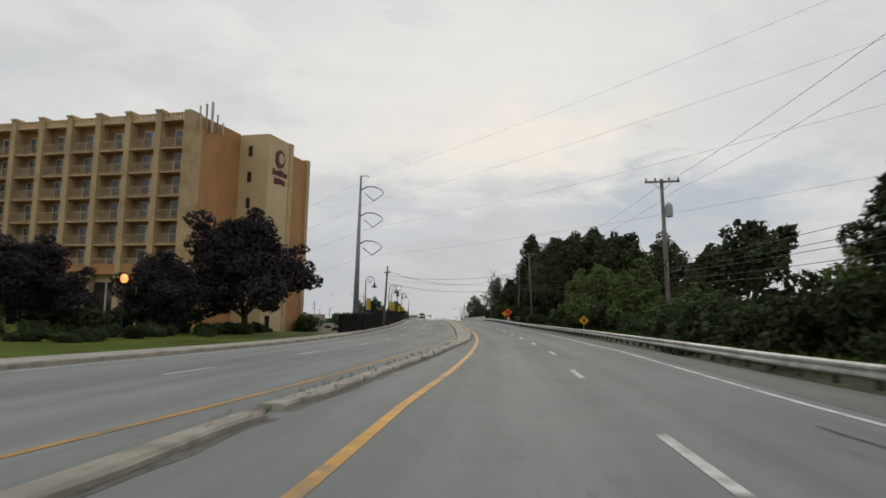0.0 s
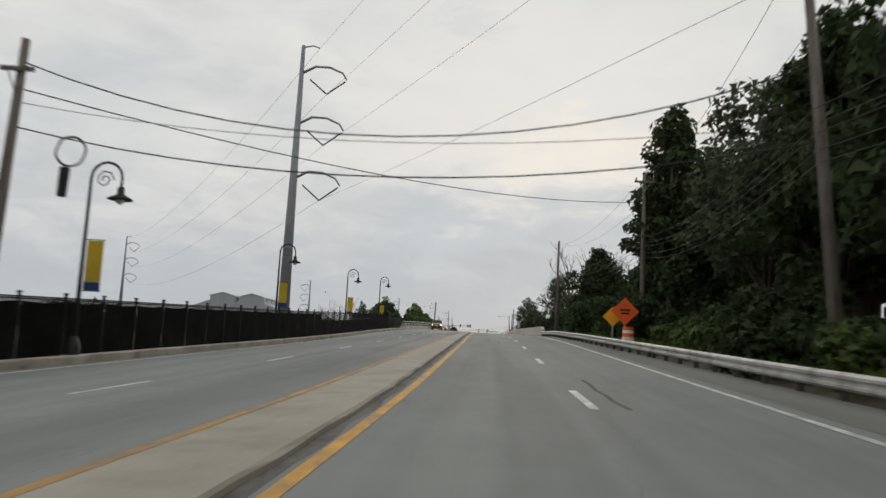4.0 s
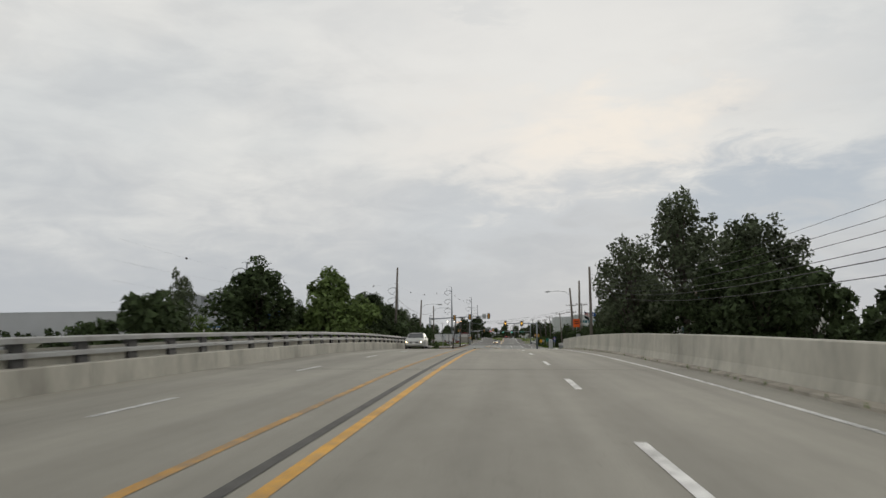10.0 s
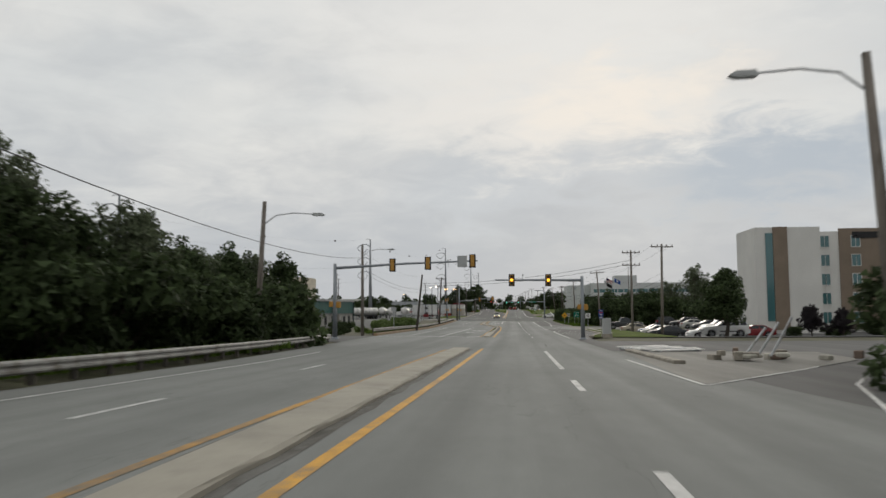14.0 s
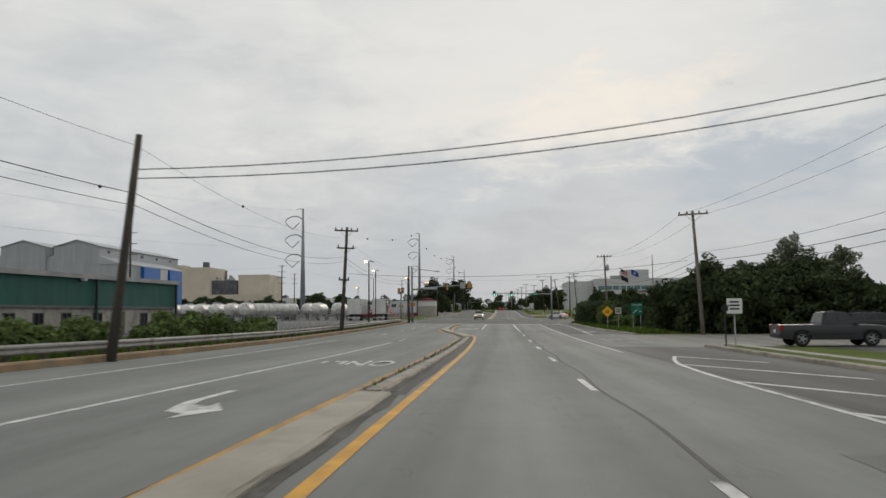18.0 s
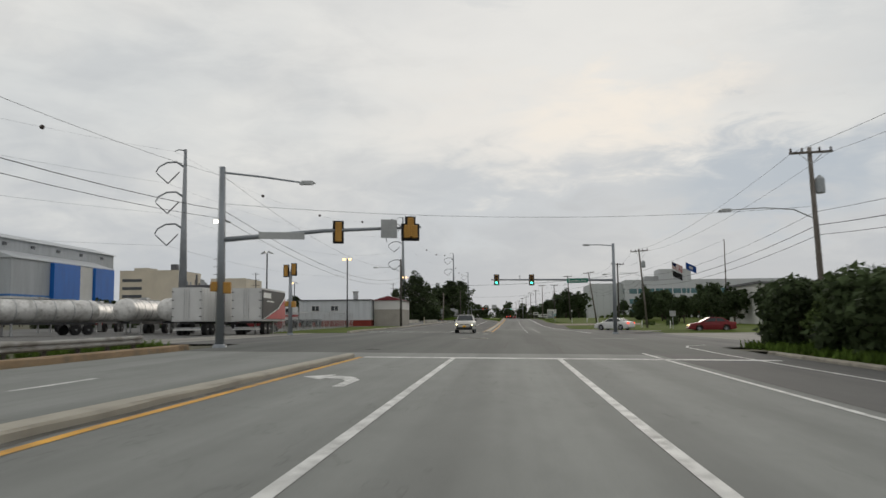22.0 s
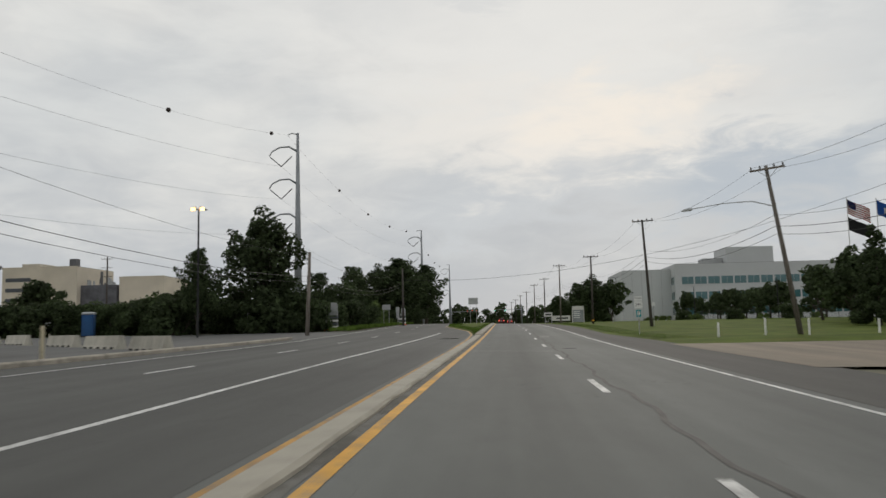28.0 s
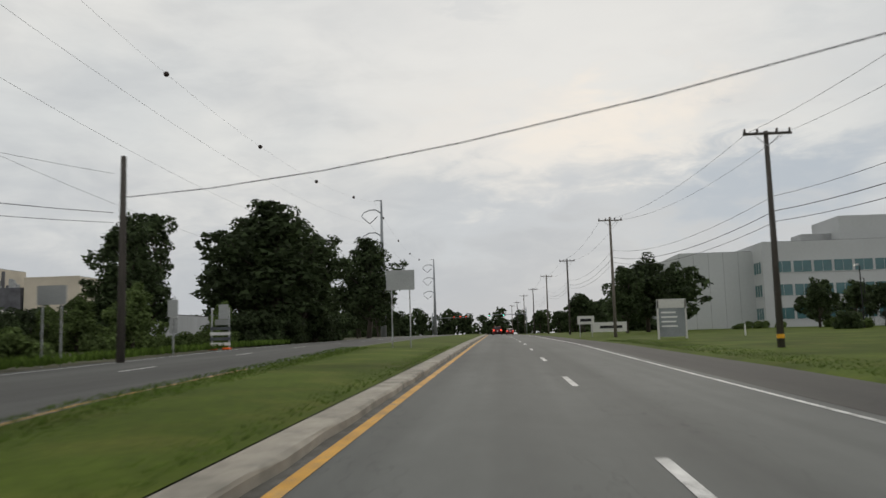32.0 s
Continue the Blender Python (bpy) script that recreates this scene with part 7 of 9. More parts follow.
def link_fence(y0, y1, fl, h=1.8, mat=STEEL, top=True, label="grey chain-link fence on steel posts", step=3.0, ground=land, mesh=0.28):
    f = fl if callable(fl) else (lambda y: fl)
    t = thing("chain_link_fence", label, "fence", ground((y0 + y1) / 2, f((y0 + y1) / 2)), group="chain-link fences")
    inv = t.matrix_world.inverted()
    ys = stations(y0, y1, step)
    pm = bmesh.new(); tube(pm, [(0, 0, -0.2), (0, 0, h + 0.06)], 0.035, sides=6)
    post = bpy.data.meshes.new("post"); pm.to_mesh(post); pm.free(); post.materials.append(mat)
    for a, b in zip(ys, ys[1:]):
        o = new("post", post); o.parent = t; o.matrix_parent_inverse = inv
        o.matrix_basis = Matrix.Translation(ground(a, f(a)))
        pa, pb = ground(a, f(a)), ground(b, f(b))
        bm = bmesh.new()
        tube(bm, [pa + Vector((0, 0, h)), pb + Vector((0, 0, h))], 0.024, sides=5)
        L = (pb - pa).length
        k = -h
        while k < L:
            for s in (1, -1):
                u0, u1 = max(0, k), min(L, k + h)
                z0, z1 = (u0 - k, u1 - k) if s > 0 else (h - (u0 - k), h - (u1 - k))
                if u1 > u0:
                    tube(bm, [pa.lerp(pb, u0 / L) + Vector((0, 0, z0)), pa.lerp(pb, u1 / L) + Vector((0, 0, z1))], 0.006, sides=3, caps=False)
            k += mesh
        o = part("mesh_panel", bm, mat, t); o.matrix_parent_inverse = inv


link_fence(188.5, 196, line([(188.5, -10.1), (196, -9.3)]), 1.35, BLACK, label="low dark chain-link fence by the bridge end", ground=lambda y, l: at(y, l, 0.05))
link_fence(445, 500, -19.5, 2.0)
link_fence(541, 583, -21.0, 2.0, label="grey chain-link fence before parked lorries")
link_fence(663, 700, line([(663, -22.6), (672, -21), (700, -20)]), 1.9, label="rusty chain-link fence before trees")
link_fence(640, 800, 52, 2.2, BLACK, label="dark fence along the far side of a lawn", step=5, mesh=0.5)


def green_building():
    t = thing("workshop_building", "long low workshop with green cladding over beige wall", "building", Vector((-32.2, 437, 6.55)), radians(-5.5))
    clad_post = shade("post_dark_green", (0.01, 0.04, 0.035), 0.6)
    dark_frame = shade("window_dark_frame", (0.07, 0.07, 0.07), 0.6)
    solid("wall", shade("beige_block", (0.34, 0.33, 0.30), 0.9, var=0.16, stain=(0.2, 0.19, 0.17)), t, -20, 0, -37, 27, -0.2, 2.55, "beige block wall")
    solid("plinth", shade("plinth_grey", (0.2, 0.19, 0.175), 0.9, var=0.25), t, -0.4, 0.05, -36.9, 26.9, -0.25, 0.35)
    for k in range(16):
        y = -37 + 4 * k
        solid("cladding_panel", GREEN_CLAD, t, -20.2, 0.12, y + 0.01, y + 3.99, 2.5, 4.72, "dark green metal cladding")
        solid("drip_edge", shade("drip_grey", (0.12, 0.13, 0.13), 0.6, 0.2), t, 0.12, 0.2, y + 0.01, y + 3.99, 2.4, 2.56)
    solid("fascia", shade("fascia_grey", (0.30, 0.305, 0.30), 0.55, 0.2, var=0.2), t, -20.3, 0.42, -37.1, 27.1, 4.7, 5.05, "pale grey metal fascia")
    for k in range(6):
        solid("post", clad_post, t, 0.2, 0.38, -36.9 + 12.74 * k - 0.1, -36.9 + 12.74 * k + 0.1, -0.2, 4.72, "dark green downpipe")
    for y, kind in ((-33, 1), (-29.5, 1), (-25, 2), (-19.5, 1), (-13.2, 1), (-9.6, 0), (-6.0, 3), (-2.6, 1), (1.3, 1), (4.4, 1), (7.4, 1), (10.6, 1), (14.6, 1), (18.0, 3), (21.5, 1), (24.5, 1)):
        if kind == 1:
            window_unit(t, 0.0, y, 1.25, 1.05, 1.5, "y", DARK_GLASS, dark_frame)
        else:
            solid("door", GREEN_CLAD if kind == 0 else shade("door_brown", (0.1, 0.085, 0.07), 0.6) if kind == 3 else shade("door_grey", (0.2, 0.2, 0.2), 0.5), t, -0.05, 0.06, y - 0.5, y + 0.5, 0.05, 2.15, "closed workshop door")
    for k in range(5):
        solid("roof_unit", SIGN_BACK, t, -9 - k, -6.5 - k, -30 + 12 * k, -28 + 12 * k, 5.05, 5.75, "grey roof unit")
    for k in range(4):
        bm = bmesh.new(); box(bm, (0.5, -33 + 15 * k, 4.6), (0.3, 0.4, 0.2))
        part("wall_lamp", bm, lamp_mat("wall_lamp_lit", (1.0, 0.86, 0.6), 5.0) if k % 2 == 0 else SIGN_BACK, t, "lit wall lamp" if k % 2 == 0 else "")


green_building()


def hangar(x1, y0, z0, aisle, blue=False):
    """A tall nave with a clerestory and lower aisles; x1 is the outer eave."""
    t = thing("factory_hall", "large grey metal factory hall with stepped roof" + (" and blue panels" if blue else ""), "industrial building", Vector((x1, y0, z0)), group="factory halls")
    a, L, N = aisle, 66, 82
    bm = bmesh.new()
    prism(bm, [(-a - 19.8, 0), (-a, 0), (-a, 29.4), (-a - 9.9, 32.2), (-a - 19.8, 29.4)], 0, N)
    part("nave", bm, GREY_CLAD, t)
    pale = shade("roof_metal_pale", (0.42, 0.44, 0.46), 0.5, 0.2, var=0.1, scale=0.1, stretch=(1, 4, 1))
    for s in (-1, 1):
        bm = bmesh.new()
        prism(bm, [(-a - 9.9, 32.5), (-a - 9.9, 32.22), (-a - 9.9 + s * 10.5, 29.25), (-a - 9.9 + s * 10.5, 29.55)][::s], -0.5, N + 0.5)
        part("roof", bm, pale, t)
        for k in range(5):
            bm = bmesh.new(); box(bm, (-a - 9.9 + s * 9.95, 8 + 16 * k, 27.6), (0.3, 2.2, 1.1)); part("roof_vent", bm, DARK_GLASS, t)
    if a > 0:
        solid("aisle", GREY_CLAD, t, -a, 0, 0, L, 0, 22.0)
        bm = bmesh.new()
        prism(bm, [(0.5, 22.02), (0.5, 22.4), (-a + 0.02, 25.4), (-a + 0.02, 22.02)], -0.4, L + 0.4)
        part("aisle_roof", bm, pale, t)
    bm = bmesh.new()
    prism(bm, [(-a - 19.82, 0), (-a - 19.82, 26.0), (-a - 33, 21.0), (-a - 33, 0)][::-1], 0.1, L)
    part("side_aisle", bm, GREY_CLAD, t)
    if blue:
        for u, v in ((22, 39), (50, 64.5)):
            solid("blue_panel", BLUE_CLAD, t, -0.2, 1.6, u, v, 1, 21.9, "bright blue corrugated panel")
        solid("white_panel", WHITE_WALL, t, -0.2, 0.5, 39.2, 49.8, 9, 21.8)
        solid("canopy", GREY_CLAD, t, -0.5, 2.2, 38.5, 50.5, 8.2, 9.0)
        solid("stripe", shade("stripe_blue", (0.05, 0.16, 0.4), 0.6), t, -33, 0, -0.3, 0.0, 9.6, 10.3, "thin blue stripe")
        solid("stripe", shade("stripe_blue", (0.05, 0.16, 0.4), 0.6), t, 0, 0.3, -0.3, 22, 9.6, 10.3, "thin blue stripe")
        solid("lower_wall", WHITE_WALL, t, -33, 0, -0.2, 0.0, 0, 9.6)
        solid("lower_wall", WHITE_WALL, t, 0.0, 0.2, -0.2, 22, 3.5, 9.6)
        for k in range(4):
            window_unit(t, -31 + 6 * k, -0.2, 6.2, 2.4, 1.5, "x", DARK_GLASS)
        solid("roller_door", shade("roller_door_grey", (0.2, 0.21, 0.22), 0.6), t, -12, -4, -0.35, -0.1, 0, 4.5)


hangar(-159, 713, 8.5, 8.0, True)
hangar(-190, 712, 8.5, 0.0)


def block_building(name, label, x0, x1, y0, y1, z0, z1, mat, rows=0, cols=0, roof=True, glass=DARK_GLASS, cat="building", wh=1.3, ww=1.8, side=0):
    t = thing(name, label, cat, Vector((x0, y0, z0)))
    w, d, h = x1 - x0, y1 - y0, z1 - z0
    solid("wall", mat, t, 0, w, 0, d, -1, h)
    if roof:
        solid("roof", ROOF_DARK, t, 0.3, w - 0.3, 0.3, d - 0.3, h, h + 0.2)
        solid("coping", mat, t, -0.12, w + 0.12, -0.12, 0.25, h - 0.1, h + 0.35)
    for r in range(rows):
        for c in range(cols):
            window_unit(t, w * (c + 0.5) / cols, 0, h * (r + 0.6) / rows, ww, wh, "x", glass, bars=0)
        for c in range(side):
            window_unit(t, w, d * (c + 0.5) / side, h * (r + 0.6) / rows, ww, wh, "y", glass, bars=0)
    return t


# pale mill beyond the yard
m = block_building("mill_building", "large beige industrial mill with banded windows", -268, -226, 1000, 1040, 8, 46, BEIGE_WALL, cat="industrial building")
for k in range(4):
    solid("window_band", DARK_GLASS, m, 2, 16, -0.15, 0.1, 14 + 5.5 * k, 16 + 5.5 * k, "dark window band")
solid("penthouse", BEIGE_WALL, m, 8, 18, 5, 20, 38, 40.5)
solid("stack", ROOF_DARK, m, 33, 37, 8, 12, 38, 43, "dark roof stack")
m = block_building("mill_building", "beige industrial block with dark pipework", -205, -180, 1005, 1040, 8, 40, BEIGE_WALL, cat="industrial building")
m = block_building("process_plant", "dark process plant with pipes and stacks", -226, -206, 1004, 1030, 8, 36, shade("plant_dark", (0.11, 0.11, 0.12), 0.8, var=0.3, scale=0.3), cat="industrial building", roof=False)
rr = random.Random(9)
for k in range(14):
    bm = bmesh.new(); x = rr.uniform(1, 19); tube(bm, [(x, 3, 24), (x, 3, 28 + rr.uniform(1, 8))], rr.uniform(0.4, 1.0), sides=8); part("stack", bm, SIGN_BACK if k % 3 else ROOF_DARK, m)
block_building("mill_building", "low beige industrial block", -236, -170, 985, 1000, 8, 24, BEIGE_WALL, 1, 12, cat="industrial building", wh=4, ww=2.5)
for k in range(3):
    block_building("storage_shed", "pale low industrial shed", -150 + 34 * k, -124 + 34 * k, 800 + 12 * (k % 2), 830, 8, 15 + 2 * (k % 2), (GREY_CLAD, WHITE_WALL)[k % 2], cat="shed")
block_building("arena_building", "very long pale flat-roofed hall", -470, -223, 716, 790, 2, 29, shade("hall_pale", (0.46, 0.47, 0.48), 0.7, var=0.08, scale=0.05), cat="industrial building")
block_building("storage_shed", "long pale flat-roofed shed beyond the fence", -330, -80, 300, 350, -1, 8.5, shade("hall_pale", (0.46, 0.47, 0.48), 0.7, var=0.08, scale=0.05), cat="shed")

# white metal shop and its gabled end
t = thing("metal_shop", "long white metal shop with red base band", "building", Vector((-31, 590, 7.35)))
solid("wall", shade("white_metal", (0.52, 0.54, 0.55), 0.6, 0.1, var=0.1, scale=0.5, stretch=(4, 4, 0.4)), t, 0, 11.2, 0, 32, 1.25, 4.3, "white ribbed metal wall")
solid("base_wall", shade("red_base", (0.20, 0.03, 0.02), 0.8, var=0.2), t, -0.02, 11.22, -0.02, 32, -0.2, 1.25, "dark red base wall")
solid("roof", ROOF_DARK, t, -0.2, 11.3, -0.2, 32, 4.3, 4.45)
for x in (2.6, 5.6):
    window_unit(t, x, 0, 3.1, 1.2, 0.8, "x", DARK_GLASS)
bm = bmesh.new(); lathe(bm, [(0.4, 4.4), (0.4, 5.6), (0.5, 5.6), (0.5, 5.8)], 10, (8.3, 3, 0)); part("roof_vent", bm, STEEL, t)
t = thing("block_shed", "grey block shed with low red gabled roof", "shed", Vector((-19.6, 592, 7.35)))
solid("wall", shade("grey_block", (0.33, 0.31, 0.27), 0.9, var=0.14), t, 0, 4.4, 0, 9, -0.2, 2.9, "grey block wall")
solid("upper_wall", WHITE_WALL, t, 0, 4.4, 0.02, 9, 2.9, 4.3, "white upper wall")
bm = bmesh.new(); prism(bm, [(-0.3, 4.3), (4.7, 4.3), (2.2, 5.0)], -0.2, 9.2); part("roof", bm, shade("roof_maroon", (0.16, 0.025, 0.03), 0.6), t, "maroon gabled roof")

# pale hotel by the side street
t = thing("hotel", "tall white hotel block with brown vertical band", "hotel", Vector((35.1, 420, 6.5)))
BROWN = shade("brown_panel", (0.21, 0.165, 0.125), 0.8, var=0.1)
solid("wall", WHITE_WALL, t, 0, 8.6, 0, 9, -1, 14.0, "white wall")
solid("brown_band", BROWN, t, 2.35, 4.25, -0.15, 0.1, 0, 14.05, "brown wall band")
solid("stair_window", TEAL_GLASS, t, 1.35, 2.3, -0.12, 0.06, 1.2, 13.2, "tall narrow stair window")
solid("wing", WHITE_WALL, t, 8.6, 45, 3, 20, -1, 13.6, "white wing wall")
solid("wing_panel", BROWN, t, 12.2, 20, 2.85, 3.05, 0, 14.0, "brown wing wall panel")
solid("wing_panel", BROWN, t, 33, 40, 2.85, 3.05, 0, 14.0, "brown wing wall panel")
solid("name_band", SIGN_BLACK, t, 14, 19.4, 2.75, 2.86, 12.6, 13.5, "dark name panel")
for r in range(5):
    for c in range(8):
        window_unit(t, 10.3 + 4.1 * c, 3.0 if c not in (1, 2, 5, 6) else 2.85, 1.6 + 2.65 * r, 1.2, 1.6, "x", TEAL_GLASS, bars=1)

# dealership with dark emblem bars
t = thing("showroom", "white flat-roofed showroom with dark emblem", "shop", Vector((39.3, 594, 7.7)))
solid("wall", WHITE_WALL, t, 0, 34, 0, 16, -0.3, 5.9, "white wall")
solid("roof", ROOF_DARK, t, -0.4, 34.4, -0.4, 16, 5.9, 6.25)
for k in range(9):
    window_unit(t, 1.9 + 3.7 * k, 0, 1.55, 3.0, 2.6, "x", DARK_GLASS)
for k, (x, w) in enumerate(((0.6, 1.6), (2.6, 0.6), (3.6, 1.0), (5.0, 1.1))):
    bm = bmesh.new(); box(bm, (x + w / 2, -0.12, 4.9), (w, 0.2, 0.9), bevel=0.12); part("emblem_bar", bm, SIGN_BLACK, t)


# white office with ribbon windows
def office():
    t = thing("office_building", "modern pale grey office with teal ribbon windows", "office building", Vector((38.5, 836, 9.8)))
    pale = shade("office_panel", (0.50, 0.515, 0.515), 0.7, var=0.05, scale=0.1, fine=2)
    solid("blank_wing", pale, t, 0, 15, 6, 40, -1, 15.8, "blank pale wing wall")
    solid("main_block", pale, t, 15, 95, 0, 40, -1, 17.0, "pale panelled wall")
    solid("tower", pale, t, 31, 45, 2, 16, 17, 22.0, "plain roof tower")
    solid("roof_unit", SIGN_BACK, t, 25, 31, 6, 12, 17, 19.0)
    solid("low_roof", ROOF_DARK, t, 15.3, 94.7, 0.4, 39.5, 17.0, 17.1)
    solid("wing_roof", ROOF_DARK, t, 0.3, 14.9, 6.5, 39.5, 15.8, 15.9)
    for r in range(3):
        z = 2.8 + 4.6 * r
        for c in range(20):
            x = 17 + 3.9 * c
            if r == 0 and c > 12:
                continue
            window_unit(t, x + 1.7, 0, z, 3.5, 2.3, "x", TEAL_GLASS, pale, bars=1)
        window_unit(t, 15, 3.2, z, 4.6, 2.4, "y", TEAL_GLASS, pale, bars=2, depth=-0.1)
    for k in range(5):
        solid("joint", shade("joint_grey", (0.25, 0.26, 0.26), 0.8), t, 3 * k, 3 * k + 0.06, 5.97, 6.0, 0, 15.8)


office()

# ---- planting of the far half ----
belt(["hedge0", "hedge1", "bush0"], 472, 503, 14.0, 18.5, 17, 0.62, 0.85, 31)
belt(["hedge0", "hedge1"], 489, 504, 13.3, 16.5, 10, 0.8, 1.0, 78)
belt(["hedge0", "hedge1"], 590, 602, -78, -34, 16, 0.8, 1.2, 79)
belt(["hedge0", "hedge1", "bush0"], 702, 742, -42, -27, 16, 0.8, 1.2, 80)
plant("broad0", 758, -19.0, 0.98, 1.25)
belt(["broad1", "broad0"], 470, 505, 20, 30, 8, 0.28, 0.35, 32, wide=1.3)
belt(["hedge1", "light0"], 474, 500, 13.2, 14.4, 9, 0.34, 0.46, 33)
belt(["broad0", "broad1"], 458, 470, 19.5, 29, 8, 0.42, 0.54, 34, wide=1.3)
belt(["hedge0", "hedge1"], 457, 466, 20, 32, 11, 1.25, 1.65, 83)
belt(["hedge0", "hedge1", "hedge0"], 455, 472, 32, 78, 18, 1.15, 1.6, 84)
plant("airy1", 531, 52, 1.2, 1.0); plant("airy0", 529, 60, 1.0, 1.15); plant("airy1", 536, 46, 0.85, 1.1)
belt(["hedge0", "hedge1"], 457, 468, 17.2, 20, 5, 1.1, 1.5, 35)
plant("broad0", 461.5, 20.0, 0.53, 1.2); plant("hedge1", 459, 20.5, 1.7, 0.9)
plant("broad1", 388, 22.5, 0.52, 1.25)
belt(["purple0", "hedge1"], 392, 414, 29, 46, 6, 0.32, 0.42, 36)
belt(["hedge0", "bush1"], 412, 416, 27, 60, 9, 0.5, 0.8, 37)
belt(["broad0", "broad1"], 450, 462, 46, 90, 8, 0.5, 0.62, 57)
belt(["bush0", "bush2"], 409, 446, -17, -14.2, 16, 0.55, 0.95, 38)
belt(["bush0", "hedge0"], 386, 402, -20, -14.5, 5, 0.3, 0.5, 39)
# yard edges
belt(["far0", "far1", "hedge0"], 600, 640, -110, -45, 14, 0.35, 0.45, 40)
belt(["far0", "far1"], 590, 640, -120, -60, 10, 0.3, 0.4, 41)
# left of the last stretch
plant("broad0", 667, -22.3, 0.94, 1.08); plant("broad1", 659.5, -26.0, 0.62, 0.75); plant("hedge0", 664, -19.5, 1.4); plant("hedge1", 662, -29, 1.3); plant("hedge1", 672, -24, 1.2)
plant("tall0", 690, -22, 0.48, 1.2); plant("hedge1", 700, -22.5, 1.9, 0.75)
belt(["hedge0", "hedge1", "bush1"], 664, 702, -21, -17.2, 18, 0.7, 1.1, 42)
belt(["bush0", "bush2", "bush0", "light1"], 700, 738, -26, -18.5, 34, 0.45, 0.7, 43)
plant("tall1", 726, -23.5, 0.6, 1.1)
belt(["hedge0", "hedge1", "bush1"], 668, 682, -90, -36, 24, 0.68, 0.9, 75)
for k in range(22):
    plant("hedge%d" % (k % 2), 668.5 + 1.5 * (k % 3), -33.5 - 1.5 * k, 0.92 + 0.06 * (k * 7 % 5), 1.0)
belt(["hedge0", "hedge1"], 667, 682, -36, -23, 14, 0.95, 1.4, 76)
belt(["hedge0", "hedge1"], 664, 671, -26, -17, 11, 0.75, 1.0, 85)
plant("broad1", 746, -19.0, 1.02, 1.5); plant("broad0", 752, -23.5, 0.95, 1.1); plant("tall0", 738, -27, 0.75); plant("broad0", 764, -21, 0.9); plant("broad1", 796, -18, 1.2, 1.2)
belt(["hedge0", "hedge1"], 736, 775, -19.5, -17.5, 12, 0.7, 1.0, 44)
belt(["broad0", "far0", "far1"], 770, 900, -32, -20, 10, 0.5, 0.8, 45)
belt(["far0", "far1"], 640, 700, -75, -48, 10, 0.4, 0.6, 46)
# right of the last stretch
belt(["broad0", "broad1", "far0"], 585, 700, 44, 66, 30, 0.45, 0.62, 47)
belt(["broad1", "tall0", "broad0"], 596, 645, 31, 42, 9, 0.42, 0.54, 48)
plant("broad0", 690, 40, 0.6, 1.1); plant("broad1", 672, 36, 0.62, 1.15); plant("broad0", 664, 38.5, 0.63, 1.15); plant("conifer0", 660, 33, 1.0); plant("conifer0", 668, 40, 0.85); plant("conifer0", 602, 52, 0.8); plant("conifer0", 640, 47, 0.95)
belt(["broad0", "broad1"], 700, 815, 46, 60, 13, 0.5, 0.62, 49)
belt(["bush0", "hedge0"], 720, 830, 40, 62, 14, 0.6, 0.9, 50)
plant("broad0", 800, 25, 0.95, 1.25); plant("broad1", 806, 31, 0.9, 1.1); plant("broad1", 795, 21, 0.8)
belt(["far0", "far1"], 860, 1000, 18, 34, 8, 0.55, 0.8, 51)
belt(["bush0", "hedge1"], 583, 600, 18, 34, 9, 0.35, 0.5, 52)


def far_woods(y0, y1, l0, l1, n, h, seed, label="far belt of dark green woods"):
    r = random.Random(seed)
    cl = []
    for i in range(n):
        f = (i + r.random()) / n
        y, l = y0 + (y1 - y0) * f, l0 + (l1 - l0) * f
        p = land(min(1430, max(-100, y)), l)
        hh = h * r.uniform(0.55, 1.15)
        for k in range(5):
            cl.append((p.x + r.uniform(-4, 4), y + r.uniform(-4, 4), p.z + hh * (0.12 + 0.18 * k) , hh * (0.34 - 0.03 * k)))
    ob = new("far_woods", leaf_mesh("far_woods", LEAF, cl, n * 320, 1.6, seed))
    tagged(ob, label, "woods", kind="stuff")


far_woods(1150, 1180, -220, 260, 90, 15, 61)
far_woods(900, 1150, -42, -60, 18, 11, 62)
far_woods(860, 1160, 36, 60, 22, 11, 63)
far_woods(640, 1150, 100, 170, 34, 12, 64)
far_woods(330, 640, 95, 110, 26, 11, 65)
far_woods(650, 1150, -330, -120, 60, 11, 66)
far_woods(120, 300, -80, -60, 26, 6.5, 67)
far_woods(-60, 110, -90, -62, 14, 9, 68)
far_woods(300, 640, -260, -330, 30, 10, 69)
far_woods(180, 330, 60, 80, 22, 11, 70)
belt(["hedge0", "bush1", "bush0"], 84, 196, -22, -14, 26, 0.6, 0.95, 53, up=-0.9)
belt(["hedge0", "far0"], 205, 292, -24, -13, 16, 0.4, 0.62, 54)
# dead tree by the bridge end
t = thing("dead_tree", "bare leafless grey tree", "tree", land(200, -18))
rr = random.Random(2)
bm = bmesh.new()


def twig(p, d, ln_, r, depth):
    q = p + d * ln_
    tube(bm, [p, p.lerp(q, 0.5) + Vector((rr.uniform(-1, 1), rr.uniform(-1, 1), 0)) * ln_ * 0.08, q], r, r * 0.6, 5, False)
    if depth:
        for _ in range(3):
            nd_ = (d + Vector((rr.uniform(-0.8, 0.8), rr.uniform(-0.8, 0.8), rr.uniform(-0.2, 0.5)))).normalized()
            twig(p.lerp(q, rr.uniform(0.6, 1)), nd_, ln_ * rr.uniform(0.55, 0.8), r * 0.55, depth - 1)


